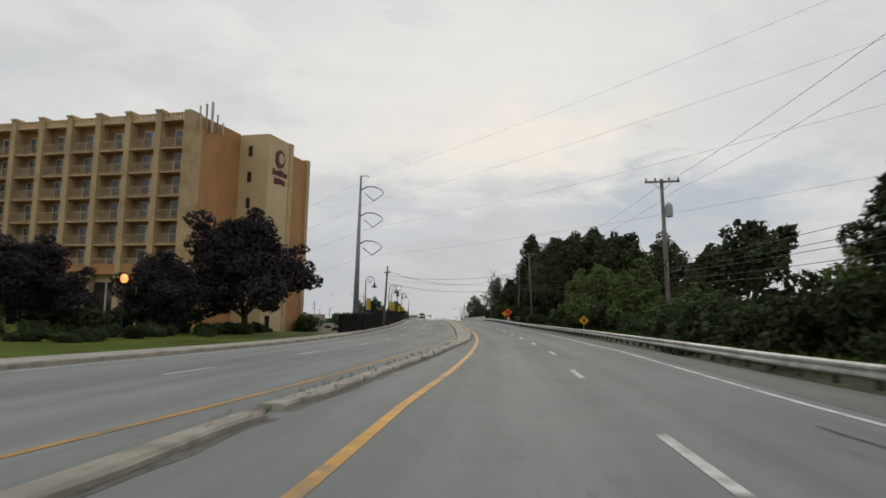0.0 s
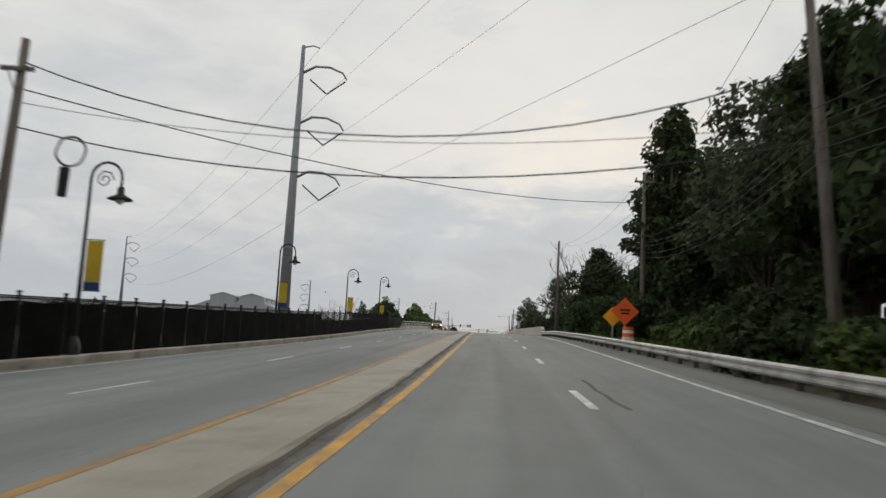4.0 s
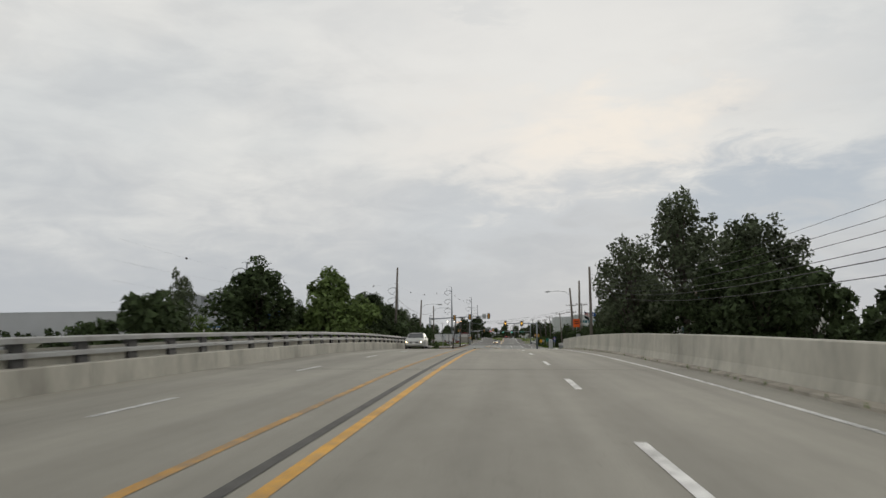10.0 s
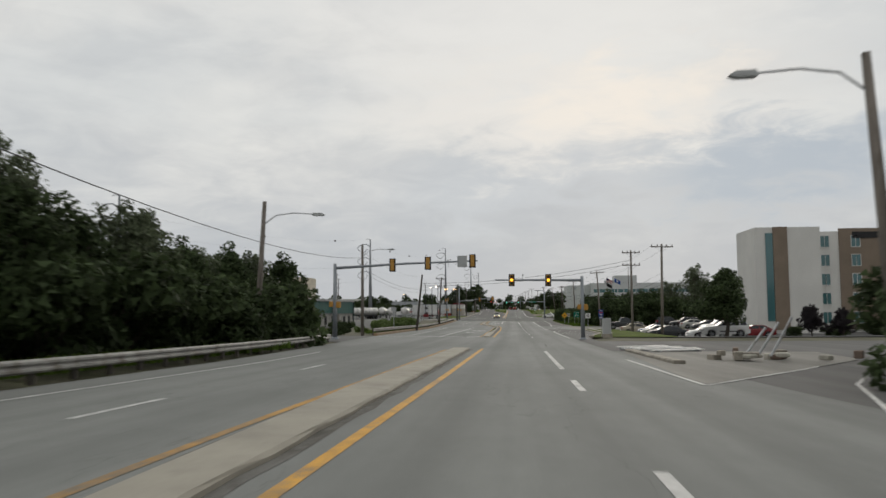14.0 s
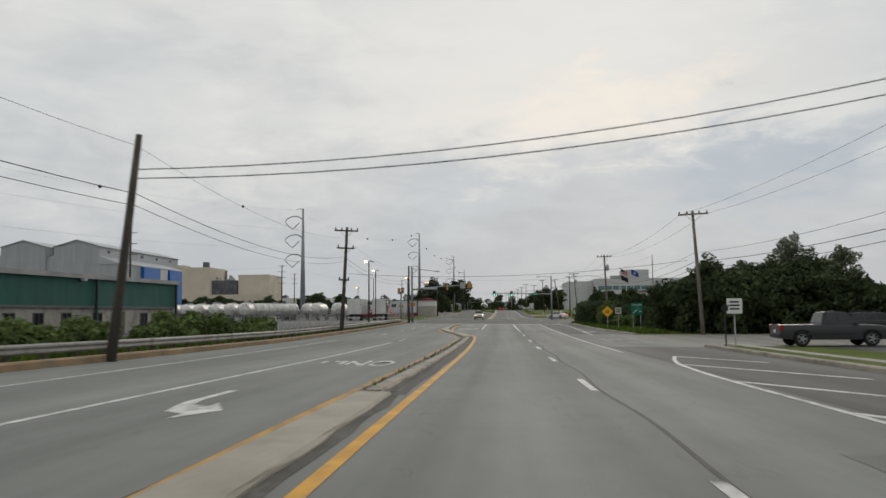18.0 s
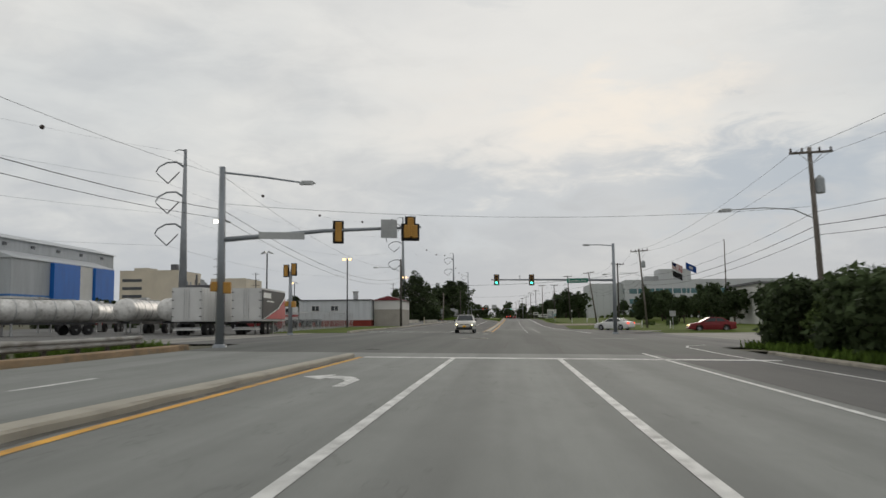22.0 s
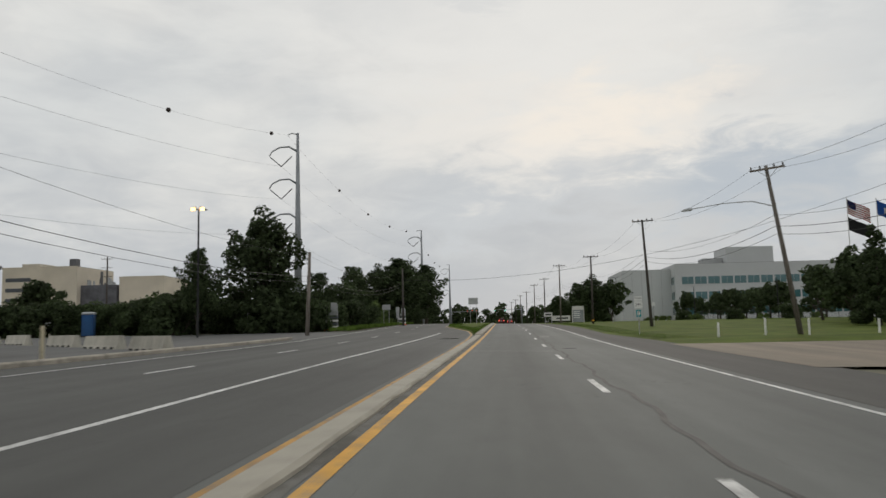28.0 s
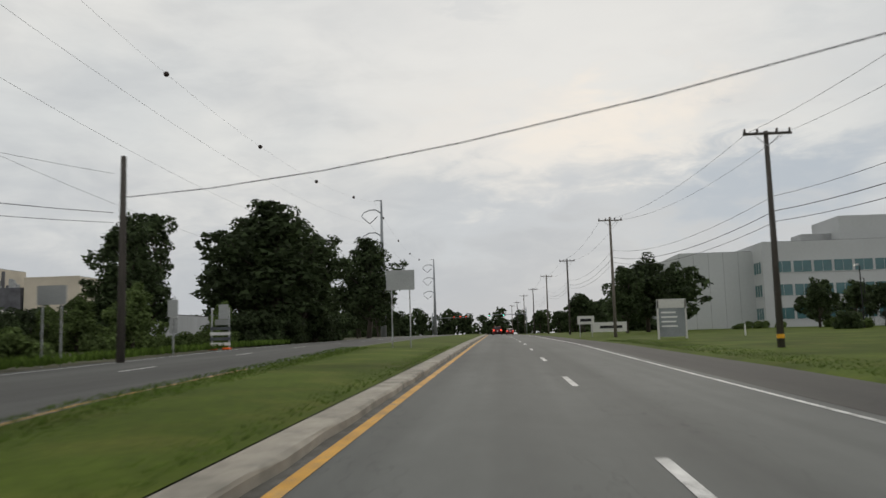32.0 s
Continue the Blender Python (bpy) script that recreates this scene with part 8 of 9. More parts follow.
twig(Vector((0, 0, -0.3)), Vector((0.05, 0, 1)), 4.2, 0.13, 4)
part("trunk", bm, BARK, t)
copy_thing(t, Matrix.Translation(land(176, 17)) @ Matrix.Rotation(1.2, 4, "Z") @ Matrix.Scale(1.5, 4))
copy_thing(t, Matrix.Translation(land(207, 14.8)) @ Matrix.Rotation(2.6, 4, "Z") @ Matrix.Scale(2.1, 4))

# ---- vehicles ----
TYRE = shade("tyre_rubber", (0.018, 0.018, 0.019), 0.85, var=0.2)
RIM = shade("rim_alloy", (0.35, 0.36, 0.37), 0.35, 0.7, var=0.1)
CAR_GLASS = glass_mat("car_glass", (0.02, 0.023, 0.026), 0.12)
CAR_GLASS.node_tree.nodes["Principled BSDF"].inputs["Specular IOR Level"].default_value = 0.3
HEAD_LIT = lamp_mat("headlight_lit", (1.0, 0.74, 0.36), 9.0)
TAIL = shade("tail_light", (0.30, 0.01, 0.012), 0.3)
TAIL_LIT = lamp_mat("tail_light_lit", (1.0, 0.08, 0.04), 2.0)
CHROME = shade("chrome", (0.5, 0.5, 0.5), 0.25, 0.9, var=0.05)


def car_paint(name, color):
    return shade("car_paint_" + name, color, 0.38, 0.1, var=0.07, scale=0.8, fine=3, bump=0, spec=0.35)


CARS = {
    "sedan": dict(L=4.6, W=1.78, wr=0.32, wb=2.62, z0=0.2, top=((-2.3, 0.78), (-2.22, 0.98), (-1.75, 1.02), (-1.2, 0.98), (0.9, 0.97), (1.25, 0.95), (1.9, 0.86), (2.18, 0.74), (2.3, 0.55)),
                  roof=((-1.75, 1.0), (-0.95, 1.42), (0.2, 1.45), (1.22, 0.95)), panes=((0.12, 0.46), (0.5, 0.9))),
    "suv": dict(L=4.75, W=1.88, wr=0.37, wb=2.78, z0=0.3, top=((-2.37, 0.95), (-2.33, 1.15), (-2.1, 1.17), (0.7, 1.15), (0.95, 1.13), (1.9, 1.06), (2.2, 0.98), (2.34, 0.8), (2.37, 0.6)),
                roof=((-2.22, 1.14), (-1.98, 1.68), (0.05, 1.72), (0.85, 1.12)), panes=((0.05, 0.27), (0.31, 0.58), (0.62, 0.93))),
    "pickup": dict(L=5.6, W=1.95, wr=0.4, wb=3.5, z0=0.35, top=((-2.8, 1.0), (-2.78, 1.12), (-0.8, 1.14), (0.9, 1.14), (1.3, 1.12), (2.3, 1.08), (2.65, 1.0), (2.78, 0.85), (2.8, 0.6)),
                   roof=((-0.72, 1.12), (-0.5, 1.8), (0.5, 1.82), (1.2, 1.1)), panes=((0.08, 0.46), (0.5, 0.92)))}
HEAD_CLEAR = shade("headlight_clear", (0.45, 0.46, 0.47), 0.15, 0.5, var=0.05)
TRIM = shade("black_plastic_trim", (0.025, 0.025, 0.027), 0.6)


def car_shell(S):
    """The lower body: sections along the length, with wheel arches cut into the sill."""
    L, W, wr, z0 = S["L"], S["W"], S["wr"], S["z0"]
    arch = wr + 0.06
    xs = set(np.round(np.linspace(-L / 2, L / 2, 15), 3)) | {p[0] for p in S["top"]}
    for cx in (-S["wb"] / 2, S["wb"] / 2):
        xs = {x for x in xs if abs(x - cx) > arch}
        xs |= {round(cx + arch * k, 3) for k in (-1.0, -0.99, -0.85, -0.5, 0, 0.5, 0.85, 0.99, 1.0)}
    bm = bmesh.new()
    rings = []
    for x in sorted(xs):
        zt = float(np.interp(x, [p[0] for p in S["top"]], [p[1] for p in S["top"]]))
        zb = z0 + 0.1 * max(0, (abs(x) - L / 2 + 0.5) / 0.5)
        for cx in (-S["wb"] / 2, S["wb"] / 2):
            if abs(x - cx) < arch * 0.995:
                zb = max(zb, wr + math.sqrt(max(0, arch ** 2 - (x - cx) ** 2)))
        w = W / 2 * (1 - 0.16 * max(0, (abs(x) - L / 2 + 0.55) / 0.55) ** 2)
        zm = max(zb + 0.02, min(zt - 0.12, 0.62 if S["z0"] < 0.25 else 0.75))
        half = [(0, zb), (w * 0.86, zb), (w * 0.985, zb + 0.02), (w, zm), (w * 0.975, zt - 0.1), (w * 0.93, zt - 0.035), (w * 0.82, zt), (0, zt + 0.02)]
        pts = half + [(-y, z) for y, z in half[-2:0:-1]]
        rings.append([bm.verts.new((x, y, z)) for y, z in pts])
    n = len(rings[0])
    for u, v in zip(rings, rings[1:]):
        for k in range(n):
            bm.faces.new((u[k], u[(k + 1) % n], v[(k + 1) % n], v[k]))
    bm.faces.new(rings[0][::-1]); bm.faces.new(rings[-1])
    bmesh.ops.triangulate(bm, faces=[f for f in bm.faces if len(f.verts) > 4])
    return bm


def pane_on(corners, u0, u1, v0, v1, out):
    """A thin pane on a four-cornered face, a little proud of it."""
    a, b, c, d = [Vector(p) for p in corners]
    q = lambda u, v: a.lerp(b, u).lerp(d.lerp(c, u), v)
    nrm = (b - a).cross(d - a).normalized()
    if nrm.dot(Vector(out)) < 0:
        nrm = -nrm
    bm = bmesh.new()
    p = [q(u0, v0), q(u1, v0), q(u1, v1), q(u0, v1)]
    f = [bm.verts.new(k + nrm * 0.012) for k in p]
    g = [bm.verts.new(k - nrm * 0.02) for k in p]
    bm.faces.new(f); bm.faces.new(g[::-1])
    for k in range(4):
        bm.faces.new((f[k], g[k], g[(k + 1) % 4], f[(k + 1) % 4]))
    return bm


def make_car(name, label, cat, paint, place, turn, style="sedan", lit=False, tail=False, plate=None, group=""):
    """A car facing local +x: shell, cabin, panes, wheels, lights, bumpers and trim."""
    t = thing(name, label, cat, place, turn, group)
    S = CARS[style]
    L, W, wr = S["L"], S["W"], S["wr"]
    body = part("body", car_shell(S), paint, t)
    sm = body.data
    sm.polygons.foreach_set("use_smooth", [True] * len(sm.polygons))
    sm.set_sharp_from_angle(angle=radians(38))
    rf = S["roof"]
    wb_, wt = W * 0.455, W * 0.365
    lo = lambda k, s: Vector((rf[k][0], s * wb_, rf[k][1]))
    hi = lambda k, s: Vector((rf[k][0], s * wt, rf[k][1]))
    bm = bmesh.new()
    v = [bm.verts.new(p) for p in (lo(0, -1), lo(3, -1), hi(2, -1), hi(1, -1), lo(0, 1), lo(3, 1), hi(2, 1), hi(1, 1))]
    for f in ((0, 1, 2, 3), (7, 6, 5, 4), (1, 5, 6, 2), (4, 0, 3, 7), (3, 2, 6, 7), (4, 5, 1, 0)):
        bm.faces.new([v[k] for k in f])
    bmesh.ops.bevel(bm, geom=[e for e in bm.edges if max(w.co.z for w in e.verts) > rf[0][1] + 0.2], offset=0.07, segments=3, affect="EDGES")
    cab = part("cabin", bm, paint, t, smooth=True)
    cab.data.set_sharp_from_angle(angle=radians(30))
    part("windscreen", pane_on((lo(3, -1), lo(3, 1), hi(2, 1), hi(2, -1)), 0.05, 0.95, 0.08, 0.9, (1, 0, 0)), CAR_GLASS, t, "tinted windscreen")
    part("rear_window", pane_on((lo(0, -1), lo(0, 1), hi(1, 1), hi(1, -1)), 0.08, 0.92, 0.15, 0.88, (-1, 0, 0)), CAR_GLASS, t, "tinted rear window")
    for s in (-1, 1):
        for u0, u1 in S["panes"]:
            part("side_window", pane_on((lo(0, s), lo(3, s), hi(2, s), hi(1, s)), u0, u1, 0.1, 0.86, (0, s, 0)), CAR_GLASS, t, "tinted side window")
    for cx in (-S["wb"] / 2, S["wb"] / 2):
        for s in (-1, 1):
            bm = bmesh.new()
            lathe(bm, [(wr * 0.62, -0.1), (wr * 0.94, -0.1), (wr, -0.06), (wr, 0.06), (wr * 0.94, 0.1), (wr * 0.62, 0.1)], 20)
            bmesh.ops.rotate(bm, cent=(0, 0, 0), matrix=Matrix.Rotation(radians(90), 3, "X"), verts=bm.verts)
            bmesh.ops.translate(bm, vec=(cx, s * (W / 2 - 0.13), wr), verts=bm.verts)
            w = part("wheel", bm, TYRE, t, "black tyre")
            bm = bmesh.new()
            lathe(bm, [(wr * 0.66, 0.0), (wr * 0.62, 0.03), (wr * 0.54, -0.03), (wr * 0.5, -0.03)], 20)
            for k in range(5):
                a = 2 * math.pi * k / 5
                c, d = Vector((math.cos(a), math.sin(a), 0)), Vector((-math.sin(a), math.cos(a), 0))
                q = [c * wr * 0.1 + d * 0.045, c * wr * 0.58 + d * 0.035, c * wr * 0.58 - d * 0.035, c * wr * 0.1 - d * 0.045]
                bm.faces.new([bm.verts.new(p + Vector((0, 0, 0.025))) for p in q])
            lathe(bm, [(wr * 0.15, 0.0), (wr * 0.13, 0.04), (wr * 0.03, 0.045)], 10)
            bmesh.ops.rotate(bm, cent=(0, 0, 0), matrix=Matrix.Rotation(radians(-90 * s), 3, "X"), verts=bm.verts)
            bmesh.ops.translate(bm, vec=(cx, s * (W / 2 - 0.035), wr), verts=bm.verts)
            part("rim", bm, RIM, w)
    hz = float(np.interp(L / 2 - 0.1, [p[0] for p in S["top"]], [p[1] for p in S["top"]])) - (0.1 if style == "sedan" else 0.14)
    for s in (-1, 1):
        bm = bmesh.new(); box(bm, (L / 2 - 0.13, s * W * 0.36, hz), (0.2, 0.3 if style == "sedan" else 0.38, 0.15 if style == "sedan" else 0.21), bevel=0.05)
        hl = part("headlight", bm, HEAD_CLEAR, t, "clear headlight")
        if lit:
            bm = bmesh.new(); bmesh.ops.create_uvsphere(bm, u_segments=12, v_segments=8, radius=0.07 if style == "sedan" else 0.1); bmesh.ops.translate(bm, vec=(L / 2 - 0.07, s * W * 0.37, hz), verts=bm.verts)
            part("bulb", bm, HEAD_LIT, hl, "lit bulb", smooth=True)
        bm = bmesh.new(); box(bm, (-L / 2 + 0.08, s * W * 0.38, 0.83 if style == "sedan" else 0.98), (0.2, 0.26, 0.17 if style == "sedan" else 0.3), bevel=0.03)
        part("tail_light", bm, TAIL_LIT if tail else TAIL, t, "red tail light")
        bm = bmesh.new(); box(bm, (rf[3][0] - 0.25, s * (W / 2 + 0.07), rf[3][1] + 0.07), (0.13, 0.2, 0.15), bevel=0.04)
        part("mirror", bm, TRIM if style != "sedan" else paint, t)
        bm = bmesh.new(); box(bm, (-0.25, s * (W / 2 - 0.01), S["z0"] + 0.3), (S["wb"] - 1.0, 0.03, 0.1), bevel=0.01)
        part("door_trim", bm, TRIM if style != "sedan" else paint, t)
        for x in (-0.05, -0.95):
            bm = bmesh.new(); box(bm, (x - 0.15, s * (W / 2 - 0.02), rf[3][1] - 0.16), (0.2, 0.04, 0.035), bevel=0.01)
            part("door_handle", bm, paint, t)
        if style == "suv":
            bm = bmesh.new(); tube(bm, [(rf[1][0] + 0.15, s * wt * 0.9, rf[1][1] + 0.02), (rf[1][0] + 0.3, s * wt * 0.9, rf[1][1] + 0.09), (rf[2][0] - 0.3, s * wt * 0.9, rf[2][1] + 0.08), (rf[2][0] - 0.1, s * wt * 0.9, rf[2][1] + 0.01)], 0.025, sides=6)
            part("roof_rail", bm, TRIM, t, "black roof rail")
            bm = bmesh.new(); lathe(bm, [(0.09, 0), (0.09, 0.03), (0.06, 0.035)], 12); bmesh.ops.rotate(bm, cent=(0, 0, 0), matrix=Matrix.Rotation(radians(90), 3, "Y"), verts=bm.verts)
            bmesh.ops.translate(bm, vec=(L / 2 + 0.03, s * W * 0.33, 0.66), verts=bm.verts); part("fog_lamp", bm, TRIM, t)
    gw, gh = (W * 0.5, 0.22) if style != "sedan" else (W * 0.42, 0.1)
    bm = bmesh.new(); box(bm, (L / 2 - 0.06, 0, hz), (0.14, gw, gh), bevel=0.02)
    gr = part("grille", bm, paint if style == "suv" else TRIM, t, "slotted grille")
    for k in range(7 if style == "suv" else 0):
        bm = bmesh.new(); box(bm, (L / 2 + 0.01, gw * (-0.42 + 0.84 * k / 6), hz - 0.005), (0.03, gw * 0.1, gh * 0.82), bevel=0.008)
        part("slot", bm, TRIM, gr)
    bm = bmesh.new(); box(bm, (L / 2 - 0.03, 0, S["z0"] + 0.16), (0.14, W * 0.8, 0.16), bevel=0.04)
    part("bumper", bm, TRIM if style != "sedan" else paint, t, "front bumper")
    if style == "suv":
        bm = bmesh.new(); box(bm, (L / 2 - 0.04, 0, S["z0"] + 0.36), (0.16, W * 0.9, 0.24), bevel=0.05)
        part("bumper_top", bm, paint, t)
    bm = bmesh.new(); box(bm, (-L / 2 + 0.03, 0, S["z0"] + 0.24), (0.14, W * 0.84, 0.2), bevel=0.04)
    part("bumper", bm, TRIM if style != "sedan" else paint, t, "rear bumper")
    for x, z in ((L / 2 + 0.055, S["z0"] + 0.33), (-L / 2 - 0.02, 0.8)):
        bm = bmesh.new(); box(bm, (x, 0, z), (0.015, 0.3, 0.15))
        part("number_plate", bm, SIGN_YELLOW if x > 0 and plate else SIGN_WHITE, t)
    return t


def put_car(name, label, paint, y, l, facing, style="sedan", **k):
    """facing: degrees from the road's direction, turning left."""
    return make_car(name, label, "car", paint, land(y, l, 0.0) if abs(l) > 12 else at(y, l), heading(y) + radians(90 + facing), style, **k)


SILVER = car_paint("silver", (0.42, 0.42, 0.40))
WHITE_C = car_paint("white", (0.62, 0.62, 0.61))
RED_C = car_paint("red", (0.16, 0.012, 0.015))
DARK_C = car_paint("charcoal", (0.035, 0.037, 0.04))
BLUE_C = car_paint("blue", (0.03, 0.07, 0.13))
TAN_C = car_paint("champagne", (0.36, 0.32, 0.25))
put_car("suv", "silver off-road car with lit headlights on the road", car_paint("champagne_silver", (0.52, 0.505, 0.47)), 544.7, -2.5, 180, "suv", lit=True, plate=True)
put_car("car", "white saloon car at the edge of the lawn", WHITE_C, 564.6, 14.0, 52, tail=True)
put_car("car", "dark red saloon car waiting in the side street", RED_C, 551.5, 22.0, 88, lit=True)
put_car("car", "silver saloon car in the side street", SILVER, 556.0, 31.8, 92)
put_car("car", "silver saloon car on the opposite lane", SILVER, 295.6, -5.9, 180, lit=True)
put_car("suv", "light brown sport utility car with lit headlights on the bridge", car_paint("brown", (0.24, 0.18, 0.11)), 228.0, -6.0, 180, "suv", lit=True)
put_car("car", "red car far ahead on the road", RED_C, 835, 1.9, 0, "suv", tail=True)
put_car("car", "red car with lit tail lights far ahead", RED_C, 860, 5.0, 0, tail=True)
put_car("pickup_truck", "dark grey pickup truck parked beside a grass verge", DARK_C, 432.8, 18.8, -90, "pickup")
for y, l, turn, p, st, lab in ((420.5, 18.9, -91, TAN_C, "sedan", "champagne saloon car parked beside a grass verge"), (415.5, 20.4, 92, BLUE_C, "sedan", "dark blue car parked beside a grass verge"),
                               (409.6, 19.8, 88, SILVER, "sedan", "silver saloon car parked beside a grass verge"), (404.4, 19.9, 91, DARK_C, "sedan", "charcoal saloon car parked beside a grass verge"),
                               (397.5, 23.0, 90, WHITE_C, "sedan", "white saloon car on the car park"), (391.5, 23.2, 87, WHITE_C, "suv", "white estate car on the car park"),
                               (449.5, 29.0, -90, DARK_C, "suv", "black off-road car on the car park"), (446.0, 36.5, 90, WHITE_C, "suv", "white van at the back of the car park"),
                               (440.5, 29.5, 88, DARK_C, "suv", "black off-road car on the car park"), (435.0, 30.0, -92, SILVER, "sedan", "silver saloon car on the car park"),
                               (429.5, 30.5, 90, DARK_C, "sedan", "charcoal saloon car on the car park"), (423.8, 30.5, 92, WHITE_C, "suv", "white van on the car park"),
                               (418.3, 30.7, 90, DARK_C, "suv", "charcoal off-road car on the car park"), (412.8, 30.5, -90, SILVER, "suv", "silver estate car on the car park"),
                               (406.5, 30.5, 89, RED_C, "sedan", "red saloon car on the car park")):
    put_car("car", lab, p, y, l, turn, st, group="parked cars")
put_car("suv", "dark red van parked by the lorry yard", RED_C, 549.5, -24.0, 100, "suv")
for i, (y, l, p) in enumerate(((606, 56, WHITE_C), (612, 57, SILVER), (640, 58, DARK_C), (646, 58, WHITE_C), (690, 62, RED_C))):
    put_car("car", "parked car beyond a lawn", p, y, l, 90, lit=i in (2, 3), group="parked cars")

TANK = shade("tank_white", (0.62, 0.61, 0.59), 0.4, 0.25, var=0.16, scale=0.7, fine=4, stain=(0.32, 0.31, 0.29))


def wheels_on(t, xs, track, r=0.5, z=0.5):
    for x in xs:
        for s in (-1, 1):
            bm = bmesh.new()
            lathe(bm, [(r * 0.5, -0.2), (r, -0.2), (r, 0.2), (r * 0.5, 0.2)], 14)
            bmesh.ops.rotate(bm, cent=(0, 0, 0), matrix=Matrix.Rotation(radians(90), 3, "X"), verts=bm.verts)
            bmesh.ops.translate(bm, vec=(x, s * track, z), verts=bm.verts)
            w = part("wheel", bm, TYRE, t)
            bm = bmesh.new()
            lathe(bm, [(r * 0.55, -0.03), (r * 0.3, 0.05), (r * 0.15, 0.1)], 10)
            bmesh.ops.rotate(bm, cent=(0, 0, 0), matrix=Matrix.Rotation(radians(-90 * s), 3, "X"), verts=bm.verts)
            bmesh.ops.translate(bm, vec=(x, s * (track + 0.12), z), verts=bm.verts)
            part("rim", bm, RIM, w)


def make_tanker():
    t = thing("tank_trailer", "pale silver cylindrical tank trailer parked in a yard", "tank trailer", (0, 0, 0), group="tank trailers")
    bm = bmesh.new()
    lathe(bm, [(0.3, -5.75), (0.75, -5.65), (1.02, -5.35), (1.05, -5.0), (1.05, 5.0), (1.02, 5.35), (0.75, 5.65), (0.3, 5.75)], 20)
    bmesh.ops.rotate(bm, cent=(0, 0, 0), matrix=Matrix.Rotation(radians(90), 3, "Y"), verts=bm.verts)
    bmesh.ops.translate(bm, vec=(0, 0, 2.25), verts=bm.verts)
    part("tank", bm, TANK, t, smooth=True)
    for k in range(6):
        bm = bmesh.new()
        lathe(bm, [(1.05, -0.04), (1.08, -0.03), (1.08, 0.03), (1.05, 0.04)], 20)
        bmesh.ops.rotate(bm, cent=(0, 0, 0), matrix=Matrix.Rotation(radians(90), 3, "Y"), verts=bm.verts)
        bmesh.ops.translate(bm, vec=(-4.6 + 1.84 * k, 0, 2.25), verts=bm.verts)
        part("hoop", bm, STEEL, t)
    bm = bmesh.new()
    for s in (-1, 1):
        box(bm, (0, s * 0.5, 1.1), (10.6, 0.12, 0.22))
    for k in range(5):
        box(bm, (-4.8 + 2.4 * k, 0, 1.1), (0.12, 1.0, 0.16))
    part("chassis", bm, shade("chassis_dark", (0.05, 0.05, 0.052), 0.7), t)
    bm = bmesh.new(); box(bm, (0.2, 0, 3.33), (7.0, 0.5, 0.05)); box(bm, (0.2, 0, 3.42), (1.0, 0.6, 0.2)); part("walkway", bm, STEEL, t)
    for s in (-1, 1):
        bm = bmesh.new()
        box(bm, (3.0, s * 0.7, 0.55), (0.14, 0.14, 1.1)); box(bm, (3.0, s * 0.7, 0.05), (0.35, 0.3, 0.06))
        part("landing_leg", bm, STEEL, t)
    bm = bmesh.new()
    for s in (-1, 1):
        box(bm, (-5.5, s * 0.85, 0.75), (0.04, 0.6, 0.8))
    part("mudflap", bm, shade("mudflap_pale", (0.35, 0.35, 0.34), 0.8), t)
    bm = bmesh.new(); box(bm, (-5.6, 0, 1.05), (0.1, 2.2, 0.16)); part("rear_bar", bm, shade("bar_red", (0.3, 0.03, 0.025), 0.6), t)
    bm = bmesh.new()
    for k in range(7):
        box(bm, (-5.72, 0.0, 1.3 + 0.3 * k), (0.04, 0.4, 0.04))
    for s in (-1, 1):
        box(bm, (-5.72, s * 0.2, 2.2), (0.04, 0.04, 2.0))
    part("ladder", bm, STEEL, t)
    wheels_on(t, (-4.2, -2.9), 0.95)
    return t


tanker = make_tanker()
spots = [(-51.4, 536.7, 100), (-47.2, 532.7, 100), (-43.4, 528.7, 101), (-40.8, 537.5, 63), (-33.8, 543.7, 95), (-29.8, 544.2, 94), (-38.0, 553, 96), (-55.8, 540.5, 100), (-60.0, 544.5, 100), (-64.5, 548, 101), (-45, 556, 98), (-52, 559, 98)]
for i, (x, y, a) in enumerate(spots):
    m = Matrix.Translation((x, y, land(y, x).z)) @ Matrix.Rotation(radians(a + 180), 4, "Z")
    if i == 0:
        tanker.matrix_world = m
    else:
        copy_thing(tanker, m)


